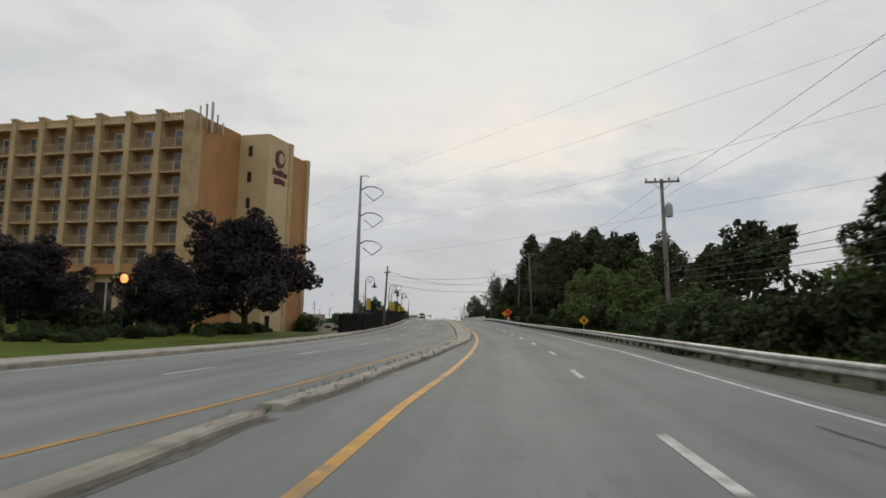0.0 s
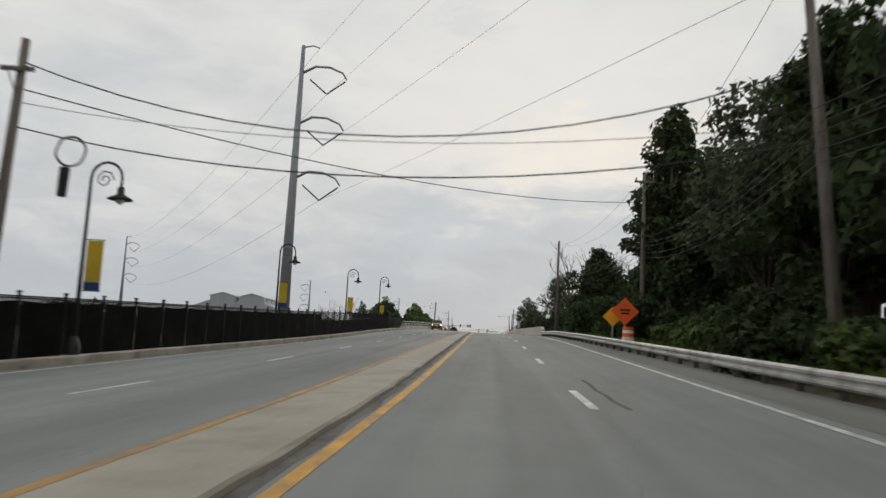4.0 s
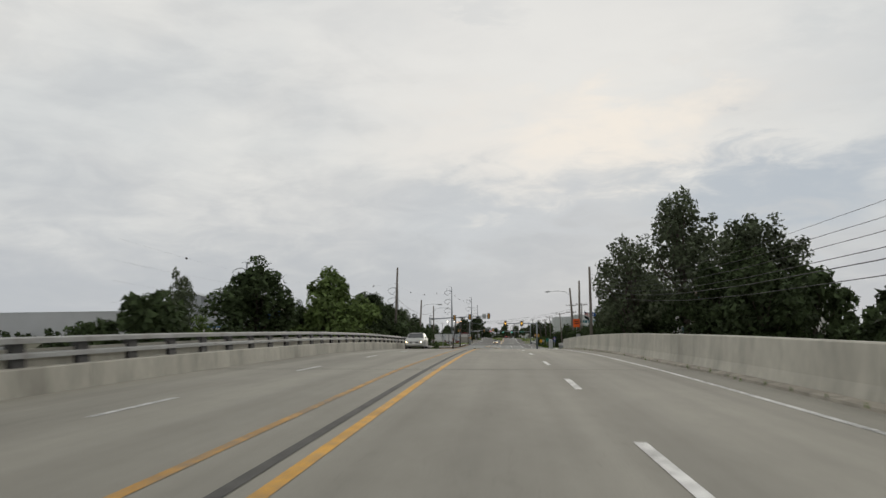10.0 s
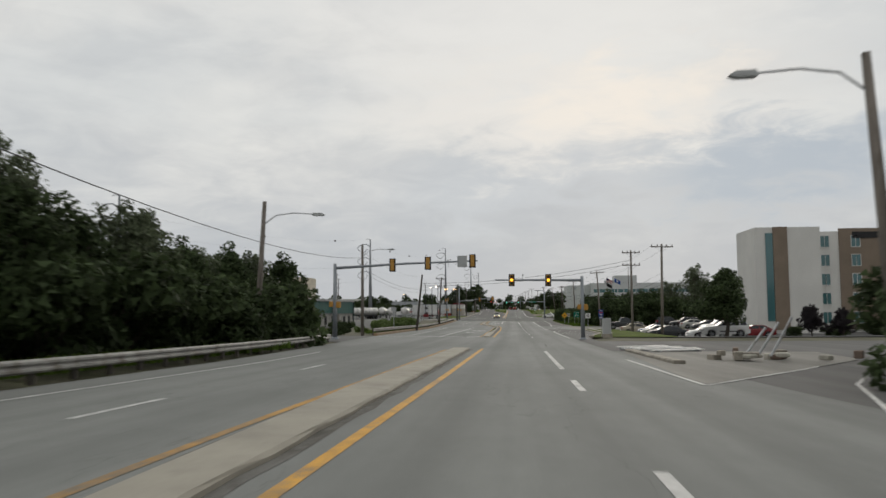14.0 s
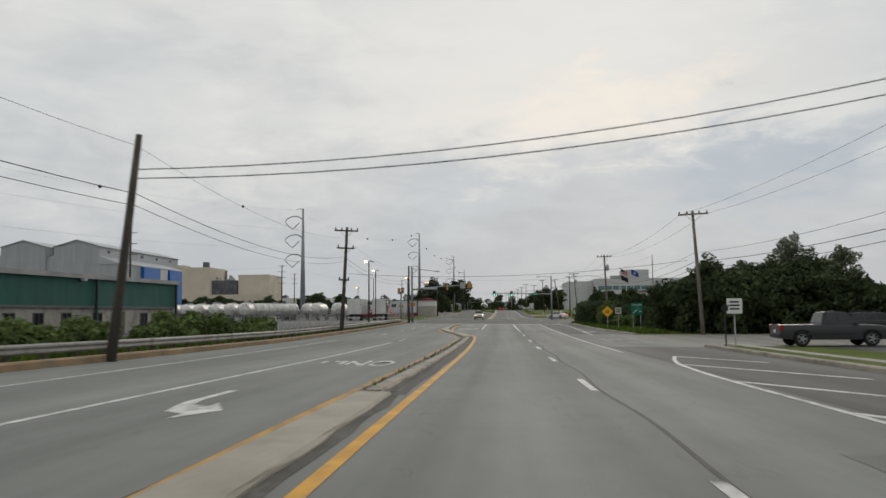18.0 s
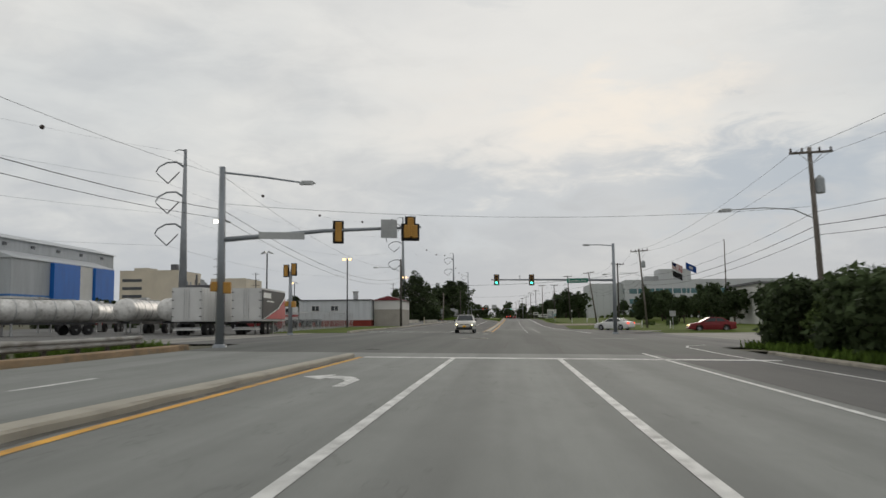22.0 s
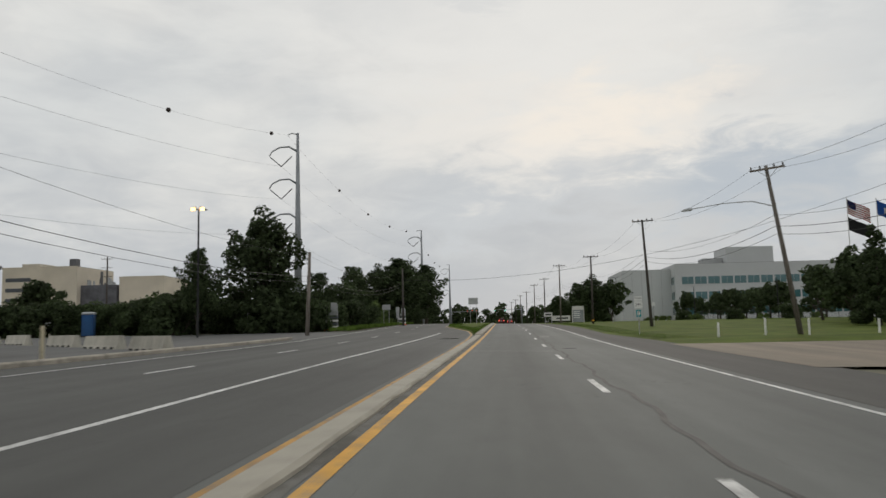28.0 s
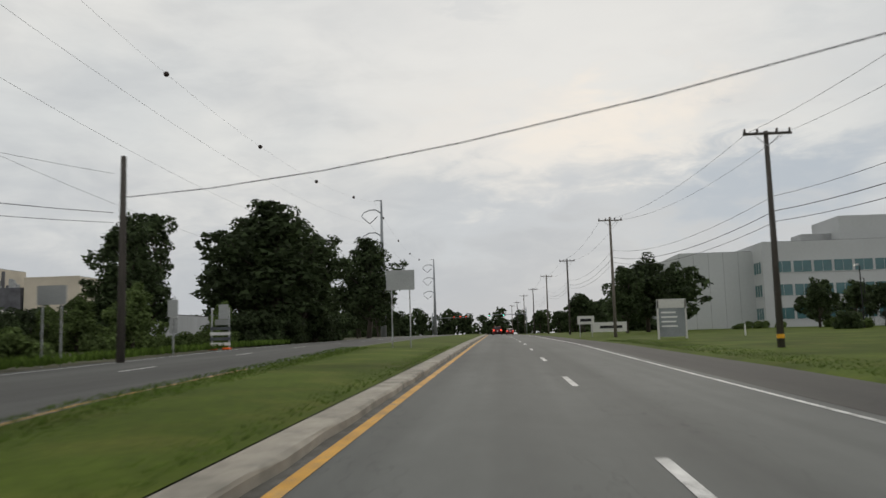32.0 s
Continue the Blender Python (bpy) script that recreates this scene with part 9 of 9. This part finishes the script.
def box_trailer(place, turn, graphic=False, L=13.0):
    t = thing("box_trailer", "white box trailer" + (" with black and red side panel" if graphic else " parked in a yard"), "trailer", place, turn, "box trailers")
    solid("box", shade("trailer_white", (0.55, 0.55, 0.54), 0.5, 0.1, var=0.1, scale=0.6, stretch=(4, 4, 0.5)), t, -L / 2, L / 2, -1.27, 1.27, 1.15, 3.95, "white ribbed box")
    bm = bmesh.new()
    for k in range(12):
        box(bm, (-L / 2 + 0.5 + (L - 1) * k / 11, -1.285, 2.55), (0.05, 0.03, 2.7))
    part("rib", bm, FRAME_WHITE, t)
    solid("frame", SIGN_BLACK, t, -L / 2, L / 2, -0.6, 0.6, 0.95, 1.15)
    wheels_on(t, (-L / 2 + 1.5, -L / 2 + 2.8), 1.05)
    for s in (-1, 1):
        bm = bmesh.new()
        box(bm, (L / 2 - 2.5, s * 0.8, 0.55), (0.14, 0.14, 1.1))
        part("landing_leg", bm, STEEL, t)
    bm = bmesh.new(); box(bm, (-L / 2 + 0.2, 0, 0.6), (0.1, 2.2, 0.12)); part("rear_bar", bm, STEEL, t)
    for s in (-1, 1):
        d = solid("rear_door", shade("trailer_door", (0.6, 0.6, 0.59), 0.55, var=0.08), t, -L / 2 - 0.05, -L / 2 - 0.005, s * 0.03, s * 1.2, 1.25, 3.88, "white rear door")
        for k in range(4):
            bm = bmesh.new(); box(bm, (-L / 2 - 0.07, s * 1.17, 1.55 + 0.68 * k), (0.05, 0.16, 0.07)); part("hinge", bm, SIGN_BLACK, d)
        bm = bmesh.new(); tube(bm, [(-L / 2 - 0.08, s * 0.2, 1.3), (-L / 2 - 0.08, s * 0.2, 3.8)], 0.02, sides=6); part("lock_rod", bm, STEEL, d)
    solid("bumper_step", FRAME_WHITE, t, -L / 2 - 0.02, -L / 2 + 0.12, -1.15, 1.15, 0.42, 0.52)
    if graphic:
        g = solid("side_panel", SIGN_BLACK, t, -L / 2 + 0.15, L / 2 - 0.15, -1.34, -1.305, 1.3, 3.8, "black and red printed side panel")
        bm = bmesh.new(); prism(bm, [(-L / 2 + 1.0, 1.34), (L / 2 - 0.2, 1.34), (L / 2 - 0.2, 3.2), (L / 2 - 2.6, 2.2)], -1.36, -1.342); part("swoosh", bm, shade("swoosh_red", (0.4, 0.03, 0.03), 0.5), g, "red printed wedge")
        bm = bmesh.new(); prism(bm, [(-L / 2 + 0.4, 1.34), (-L / 2 + 0.75, 1.34), (L / 2 - 2.6, 2.25), (L / 2 - 0.2, 3.3), (L / 2 - 0.2, 3.45), (L / 2 - 2.8, 2.3)], -1.37, -1.362); part("swoosh", bm, SIGN_WHITE, g, "white printed stripe")
        bm = bmesh.new(); box(bm, (-L / 2 + 1.6, -1.35, 3.35), (2.4, 0.02, 0.45)); part("letter_bar", bm, SIGN_WHITE, g)
        bm = bmesh.new(); box(bm, (-L / 2 + 2.6, -1.35, 2.85), (2.2, 0.02, 0.12)); part("letter_bar", bm, SIGN_WHITE, g)


box_trailer(Vector((-20.8, 538.6, land(538, -21).z)), radians(92), True, 8.0)
box_trailer(Vector((-25.0, 536.4, land(536, -25).z)), radians(92), False, 8.5)


def tractor(place, turn):
    t = thing("truck_tractor", "white and red lorry tractor parked in a yard", "lorry", place, turn, "lorry tractors")
    solid("cab", WHITE_C, t, 0.2, 2.2, -1.1, 1.1, 1.0, 3.0, "white cab", bevel=0.12)
    bm = bmesh.new(); prism(bm, [(2.0, 1.0), (3.7, 0.9), (3.75, 1.6), (3.5, 1.85), (2.0, 2.0)], -0.95, 0.95); part("bonnet", bm, WHITE_C, t, "white bonnet")
    solid("stripe", shade("cab_red", (0.35, 0.03, 0.025), 0.4), t, 0.18, 2.24, -1.12, 1.12, 1.5, 1.85, "red stripe")
    solid("windscreen", CAR_GLASS, t, 2.1, 2.24, -0.95, 0.95, 2.05, 2.8)
    for s in (-1, 1):
        solid("side_window", CAR_GLASS, t, 1.1, 1.95, s * 1.08, s * 1.13, 2.0, 2.75)
    solid("frame", SIGN_BLACK, t, -3.4, 3.2, -0.45, 0.45, 0.7, 1.0)
    for s in (-1, 1):
        bm = bmesh.new()
        tube(bm, [(0.0, s * 0.95, 1.0), (0.0, s * 0.95, 3.5)], 0.08, sides=8)
        part("exhaust_stack", bm, CHROME, t)
    bm = bmesh.new(); box(bm, (3.78, 0, 1.3), (0.06, 1.1, 0.7), bevel=0.02); part("grille", bm, CHROME, t)
    for s in (-1, 1):
        solid("mudguard", SIGN_BLACK, t, -3.3, -0.9, s * 0.8, s * 1.25, 1.08, 1.16, bevel=0.02)
    wheels_on(t, (-2.8, -1.5, 2.7), 0.95, 0.48, 0.48)
    return t


tr = tractor(Vector((-31.5, 563.0, land(563, -31).z)), radians(195))
for x, y in ((-31.5, 571.0), (-31.0, 575.5), (-30.5, 580.0), (-29.5, 584.5)):
    copy_thing(tr, Matrix.Translation((x, y, land(y, x).z)) @ Matrix.Rotation(radians(195), 4, "Z"))

# ---- odds and ends ----
t = thing("portable_toilet", "blue portable toilet with pale roof", "portable toilet", land(664.0, -38.6), 0.3)
solid("cabin", shade("toilet_blue", (0.012, 0.06, 0.17), 0.5, var=0.1), t, -0.55, 0.55, -0.55, 0.55, 0.05, 2.1, "blue plastic cabin", bevel=0.05)
solid("roof", shade("toilet_roof", (0.45, 0.47, 0.48), 0.5), t, -0.58, 0.58, -0.58, 0.58, 2.1, 2.35, "pale domed roof", bevel=0.1)
solid("door", shade("toilet_blue_door", (0.015, 0.075, 0.2), 0.5), t, -0.38, 0.38, -0.58, -0.54, 0.2, 1.95)
solid("skid", SIGN_BLACK, t, -0.6, 0.6, -0.6, 0.6, -0.05, 0.06)
for i, (y, l) in enumerate(((639.4, -30.0), (633.4, -23.5), (628.2, -18.4), (623.6, -13.9), (645.4, -36.0))):
    t = thing("concrete_barrier", "pale precast concrete barrier block in a row", "barrier", land(y, l, -0.02), radians(45), "barrier blocks")
    half = 2.0 if i == 3 else 2.55
    bm = bmesh.new()
    prism(bm, [(-0.3, 0), (0.3, 0), (0.22, 0.2), (0.1, 0.66), (-0.1, 0.66), (-0.22, 0.2)], -half, half)
    part("block", bm, PARAPET, t)
    for k in range(5):
        bm = bmesh.new(); box(bm, (-0.29, -half * 0.8 + half * 0.4 * k, 0.06), (0.08, 0.28, 0.1)); part("drain_slot", bm, SIGN_BLACK, t)
for i, (y, l, h) in enumerate(((616.1, -14.3, 1.1), (640.5, 14.6, 0.95), (642, 17.9, 1.15), (640.4, 20.0, 1.1), (641, 24.4, 1.0), (575, 18.9, 1.0), (566, 20.8, 1.0), (742, 22, 1.0))):
    bm = bmesh.new()
    lathe(bm, [(0.07, -0.2), (0.07, h), (0.04, h + 0.06)], 10)
    b = part("bollard", bm, SIGN_WHITE if i else shade("bollard_cream", (0.45, 0.4, 0.28), 0.8))
    b.location = land(y, l)
    tagged(b, "slim white marker post in grass" if i else "cream-painted steel bollard on a lot", "bollard", "marker posts")
# monument signs on the lawn
t = thing("monument_sign", "grey monument sign with white frame on the lawn", "sign board", land(737, 15.0))
solid("board", shade("board_grey", (0.25, 0.27, 0.28), 0.6), t, -1.0, 1.0, -0.1, 0.1, 0.3, 2.9, "grey board")
solid("header", WHITE_WALL, t, -1.1, 1.1, -0.13, 0.13, 2.5, 3.2, "white header")
for s in (-1.1, 1.0):
    solid("leg", WHITE_WALL, t, s, s + 0.12, -0.13, 0.13, 0, 3.1)
for k in range(4):
    solid("text_bar", SIGN_WHITE, t, -0.8, 0.3 + 0.1 * (k % 2), -0.13, -0.1, 2.1 - 0.35 * k, 2.22 - 0.35 * k)
t = thing("banner_sign", "low white sign board on posts", "sign board", land(766, 14.2))
solid("board", WHITE_WALL, t, -2.0, 2.0, -0.06, 0.06, 0.6, 1.7)
solid("text_bar", SIGN_BLACK, t, -1.0, 1.5, -0.08, -0.06, 1.0, 1.3)
t = thing("banner_sign", "white sign board on two posts", "sign board", land(762, 11.2))
solid("board", WHITE_WALL, t, -0.9, 0.9, -0.05, 0.05, 1.5, 2.4)
solid("text_bar", SIGN_BLACK, t, -0.6, 0.6, -0.07, -0.05, 1.8, 2.1)
for s in (-0.7, 0.6):
    solid("leg", STEEL, t, s, s + 0.08, -0.04, 0.04, 0, 1.5)
# flags
FLAG_RED = shade("flag_red", (0.35, 0.02, 0.03), 0.8)
FLAG_BLUE = shade("flag_blue", (0.03, 0.11, 0.36), 0.8)


def flag(y, l, h, kind, below=False):
    t = thing("flagpole", "tall white flagpole with " + ("striped flag over a black flag" if below else "a blue flag"), "flagpole", land(y, l), 0.0, "flagpoles")
    bm = bmesh.new(); tube(bm, [(0, 0, -0.3), (0, 0, h)], 0.09, 0.05, 8); part("pole", bm, FRAME_WHITE, t)
    w, hh, n = 2.9, 1.9, 12
    fall = 1.5

    def cloth(name, z0, z1, x0, x1, mat, off=0.0):
        bm = bmesh.new()
        a = [bm.verts.new((x0 + (x1 - x0) * i / n, off + 0.22 * math.sin(6 * (x0 + (x1 - x0) * i / n) / w), h - 0.2 + z0 - fall * (x0 + (x1 - x0) * i / n) / w)) for i in range(n + 1)]
        b = [bm.verts.new((x0 + (x1 - x0) * i / n, off + 0.22 * math.sin(6 * (x0 + (x1 - x0) * i / n) / w + 0.3), h - 0.2 + z1 - fall * (x0 + (x1 - x0) * i / n) / w)) for i in range(n + 1)]
        for i in range(n):
            bm.faces.new((a[i], a[i + 1], b[i + 1], b[i]))
        bmesh.ops.solidify(bm, geom=bm.faces[:], thickness=0.012)
        return part(name, bm, mat, t)
    if kind == "us":
        for k in range(13):
            cloth("stripe", -hh * k / 13, -hh * (k + 1) / 13, 0.05, w, FLAG_RED if k % 2 == 0 else SIGN_WHITE)
        cloth("canton", 0, -hh * 7 / 13, 0.05, w * 0.4, shade("flag_navy", (0.02, 0.025, 0.1), 0.8), -0.03)
    else:
        cloth("cloth", 0, -hh, 0.05, w, FLAG_BLUE)
        cloth("mark", -hh * 0.3, -hh * 0.7, w * 0.35, w * 0.65, SIGN_WHITE, -0.03)
    if below:
        cloth("lower_cloth", -hh - 0.5, -2 * hh - 0.3, 0.05, w * 0.95, SIGN_BLACK)


flag(699, 47.5, 16.4, "us", True)
flag(699, 51.3, 16.2, "blue")
# lamp posts along the office drive
for y, l in ((770, 44), (800, 58), (735, 50), (600, 47)):
    yard_lamp(y, l, 7.5, 1, None, BLACK, "slim dark car-park light pole")
# rubble by the corner
rr = random.Random(12)
t = thing("rubble_heap", "heap of broken concrete and pipes by the kerb", "rubble", land(340, 11.5), kind="")
for k in range(16):
    bm = bmesh.new()
    box(bm, (rr.gauss(0, 1.0), rr.gauss(0, 0.6), 0.12 + 0.3 * rr.random()), (rr.uniform(0.3, 1.0), rr.uniform(0.2, 0.6), rr.uniform(0.12, 0.35)), rr.uniform(0, 3), 0.03)
    part("chunk", bm, (KERB, PARAPET, shade("rubble_brown", (0.2, 0.15, 0.12), 0.9))[k % 3], t)
for k in range(3):
    bm = bmesh.new(); tube(bm, [(-0.6 + 0.5 * k, 0, 0.2), (0.3 + 0.5 * k, 0.2, 1.3 + 0.2 * k)], 0.05, sides=6); part("pipe", bm, STEEL, t)
t = thing("toppled_sign", "white and grey striped barricade boards lying on the ground", "barricade", land(351, 9.6), 0.4)
for k in range(6):
    bm = bmesh.new(); box(bm, (0, -1.6 + 0.65 * k, 0.14 + 0.05 * (k % 2)), (3.2, 0.34, 0.05), rr.uniform(-0.08, 0.08)); part("board", bm, SIGN_WHITE, t)
for s in (-1.2, 1.2):
    bm = bmesh.new(); box(bm, (s, 0, 0.08), (0.12, 3.8, 0.1)); part("rail", bm, STEEL, t)
kerb_block("kerb", 337, 350, line([(329, 7.6), (350, 7.7)]), line([(329, 8.0), (350, 8.15)]), KERB, 0.14, label="worn concrete corner kerb")
setting(sweep("traffic_island", LOT, 327.5, 350, lambda y: [(6.5 + 0.05 * max(0, y - 330), 0.012), (min(6.6 + (y - 327.5) * 0.66, 14 + (y - 329) * 0.15), 0.012)], 1.5, False, uv=True), "low paved corner island", "traffic island")
stripe("edge_line", WHITE_PAINT, 327, 340, 6.4, 0.12, 0.016)
stripe("edge_line", WHITE_PAINT, 327, 336, lambda y: 6.45 + (y - 327) * 0.64, 0.12, 0.016, 1.0)
stripe("edge_line", WHITE_PAINT, 315, 335, line([(315, 6.95), (321, 7.9), (328, 10.2), (335, 13.6)]), 0.12, 0.012, 1.0)
# flat debris panel and drains
t = thing("fallen_panel", "pale sheet lying on the grass by the mast", "debris", land(549.0, 15.2, 0.12))
bm = bmesh.new(); box(bm, (0, 0, 0.05), (2.2, 1.6, 0.06), 0.3); part("sheet", bm, WALK, t)
for y, l, w in ((523.0, -0.9, 1.3), (642.6, -2.3, 0.9)):
    t = thing("road_drain", "rectangular iron drain cover set in the asphalt", "drain cover", at(y, l, 0.004), heading(y), "drain covers")
    bm = bmesh.new(); box(bm, (0, 0, 0.0), (w * 1.6, 1.5, 0.012)); part("surround", bm, ASPHALT_DARK if y > 600 else WALK, t)
    for k in range(2):
        bm = bmesh.new()
        box(bm, (-0.1 + 0.5 * k, -0.1, 0.009), (0.44, 0.9, 0.012))
        for j in range(6):
            box(bm, (-0.1 + 0.5 * k, -0.46 + 0.15 * j, 0.017), (0.4, 0.06, 0.01))
        part("grate", bm, shade("iron_grate", (0.06, 0.06, 0.058), 0.6, 0.4), t)
for y, l in ((626.8, 4.42), (501.9, -4.1)):
    t = thing("manhole_cover", "round dark iron manhole cover in the asphalt", "manhole cover", at(y, l, 0.004), heading(y), "manhole covers")
    bm = bmesh.new(); lathe(bm, [(0.001, 0.004), (0.3, 0.004), (0.31, 0.0)], 20); part("lid", bm, shade("iron_lid", (0.05, 0.05, 0.048), 0.9, 0.0, spec=0.1), t)
    bm = bmesh.new(); lathe(bm, [(0.32, 0.0), (0.325, 0.006), (0.345, 0.006), (0.36, -0.002)], 20); part("ring", bm, JOINT, t, "dark tar ring")
# tar repairs in the paving
rr = random.Random(21)
for k in range(12):
    y = rr.choice([rr.uniform(0, 180), rr.uniform(300, 690), rr.uniform(500, 690)])
    l = rr.choice([1.75, 3.5, 3.6, 5.3, -6, -3]) + rr.uniform(-0.4, 0.4)
    ln_ = rr.uniform(1.5, 9)
    w = rr.uniform(0.04, 0.1)
    ph = rr.uniform(0, 6)
    stripe("tar_seam", JOINT, y, y + ln_, lambda q, l=l, ph=ph: l + 0.05 * math.sin(q * 0.5 + ph) + 0.02 * math.sin(q * 2.7), w, 0.0045, 0.4)
stripe("tar_seam", JOINT, 500, 660, lambda q: 3.75 + 0.08 * math.sin(q * 0.7) + 0.05 * math.sin(q * 2.1), 0.09, 0.0045, 0.8)
stripe("tar_seam", JOINT, 385, 470, lambda q: 3.62 + 0.06 * math.sin(q * 0.6), 0.06, 0.0045, 1.0)
for y in (191.2, 205.5, 226, 247, 268, 289):
    setting(sweep("deck_joint", JOINT, y, y + 0.1, lambda q: [(pave_l(y) + (pave_r(y) - pave_l(y)) * j / 8, 0.006) for j in range(9)], 0.1, False))
for y in (507.5, 530, 390.5, 433):
    setting(sweep("tar_seam", JOINT, y, y + 0.12, lambda q: [(pave_l(y) + (7.5 - pave_l(y)) * j / 8, 0.005) for j in range(9)], 0.12, False))


# old patches in the paving
PATCH = road_mat("asphalt_patch", (0.185, 0.186, 0.176), (0.12, 0.12, 0.115), 0.5)
for y0, y1, la, lb in ((537.5, 544.4, -0.7, -0.25), (546, 575, 4.4, 4.7), (646.0, 650.5, 3.9, 4.6), (655.2, 655.9, 1.2, 2.6), (623.4, 624.1, 0.1, 3.5), (670.2, 671.1, 3.9, 5.7), (671.0, 676.5, 3.35, 3.8), (524.0, 526.1, 7.4, 10.4), (392, 398, 5.1, 5.6), (309.0, 309.9, -5.6, -4.2)):
    paving("road_patch", PATCH, y0, y1, lambda q: la + 0.08 * math.sin(1.3 * q), lambda q: lb + 0.1 * math.sin(0.9 * q + 1), 0.0042, cols=2, step=0.8, label="worn pale repair patch in the asphalt", category="road")


# grass tufts along kerbs and lawns
def tufts(name, spans, n, size, seed, label, lift=0.08):
    r = np.random.RandomState(seed)
    v, f = [], []
    for i in range(n):
        y0, y1, la, lb = spans[r.randint(len(spans))]
        y = r.uniform(y0, y1)
        a, b = (la(y) if callable(la) else la), (lb(y) if callable(lb) else lb)
        p = land(y, r.uniform(a, b), lift)
        for k in range(3):
            an, s = r.uniform(0, 6.28), size * r.uniform(0.5, 1.3)
            d = Vector((math.cos(an), math.sin(an), 0))
            q = len(v)
            v += [p - d * s * 0.18, p + d * s * 0.18, p + Vector((d.y, -d.x, 0)) * s * r.uniform(-0.6, 0.6) + Vector((0, 0, s))]
            f.append((q, q + 1, q + 2))
    ob = new(name, mesh_of(name, v, f, BLADES))
    tagged(ob, label, "grass", kind="stuff")


tufts("grass_tufts", [(652, 720, lambda y: far_y(y) + 0.25, lambda y: -0.95)], 22000, 0.065, 1, "short grass of the median", 0.13)
tufts("grass_tufts", [(640, 740, lambda y: pave_r(y) + 0.4, lambda y: pave_r(y) + 3)], 6000, 0.07, 2, "short grass of the lawn")
tufts("weeds", [(10, 172, lambda y: rail_r(y) + 0.3, lambda y: rail_r(y) + 2.5), (662, 740, lambda y: pave_l(y) - 2.5, lambda y: pave_l(y) - 0.3), (388, 500, lambda y: -13.5, lambda y: -12.1), (302, 348, lambda y: -11, lambda y: -9.2), (456, 505, lambda y: pave_r(y) + 0.3, lambda y: pave_r(y) + 3)], 14000, 0.32, 4, "rough weeds along the rails and verges")
tufts("weeds", [(8, 45, lambda y: med_l(y), lambda y: med_r(y) + 0.15), (176, 306, lambda y: 7.2, lambda y: 7.6), (404, 440, lambda y: -1.05, lambda y: -0.9)], 340, 0.09, 5, "small weeds in the kerb joints")
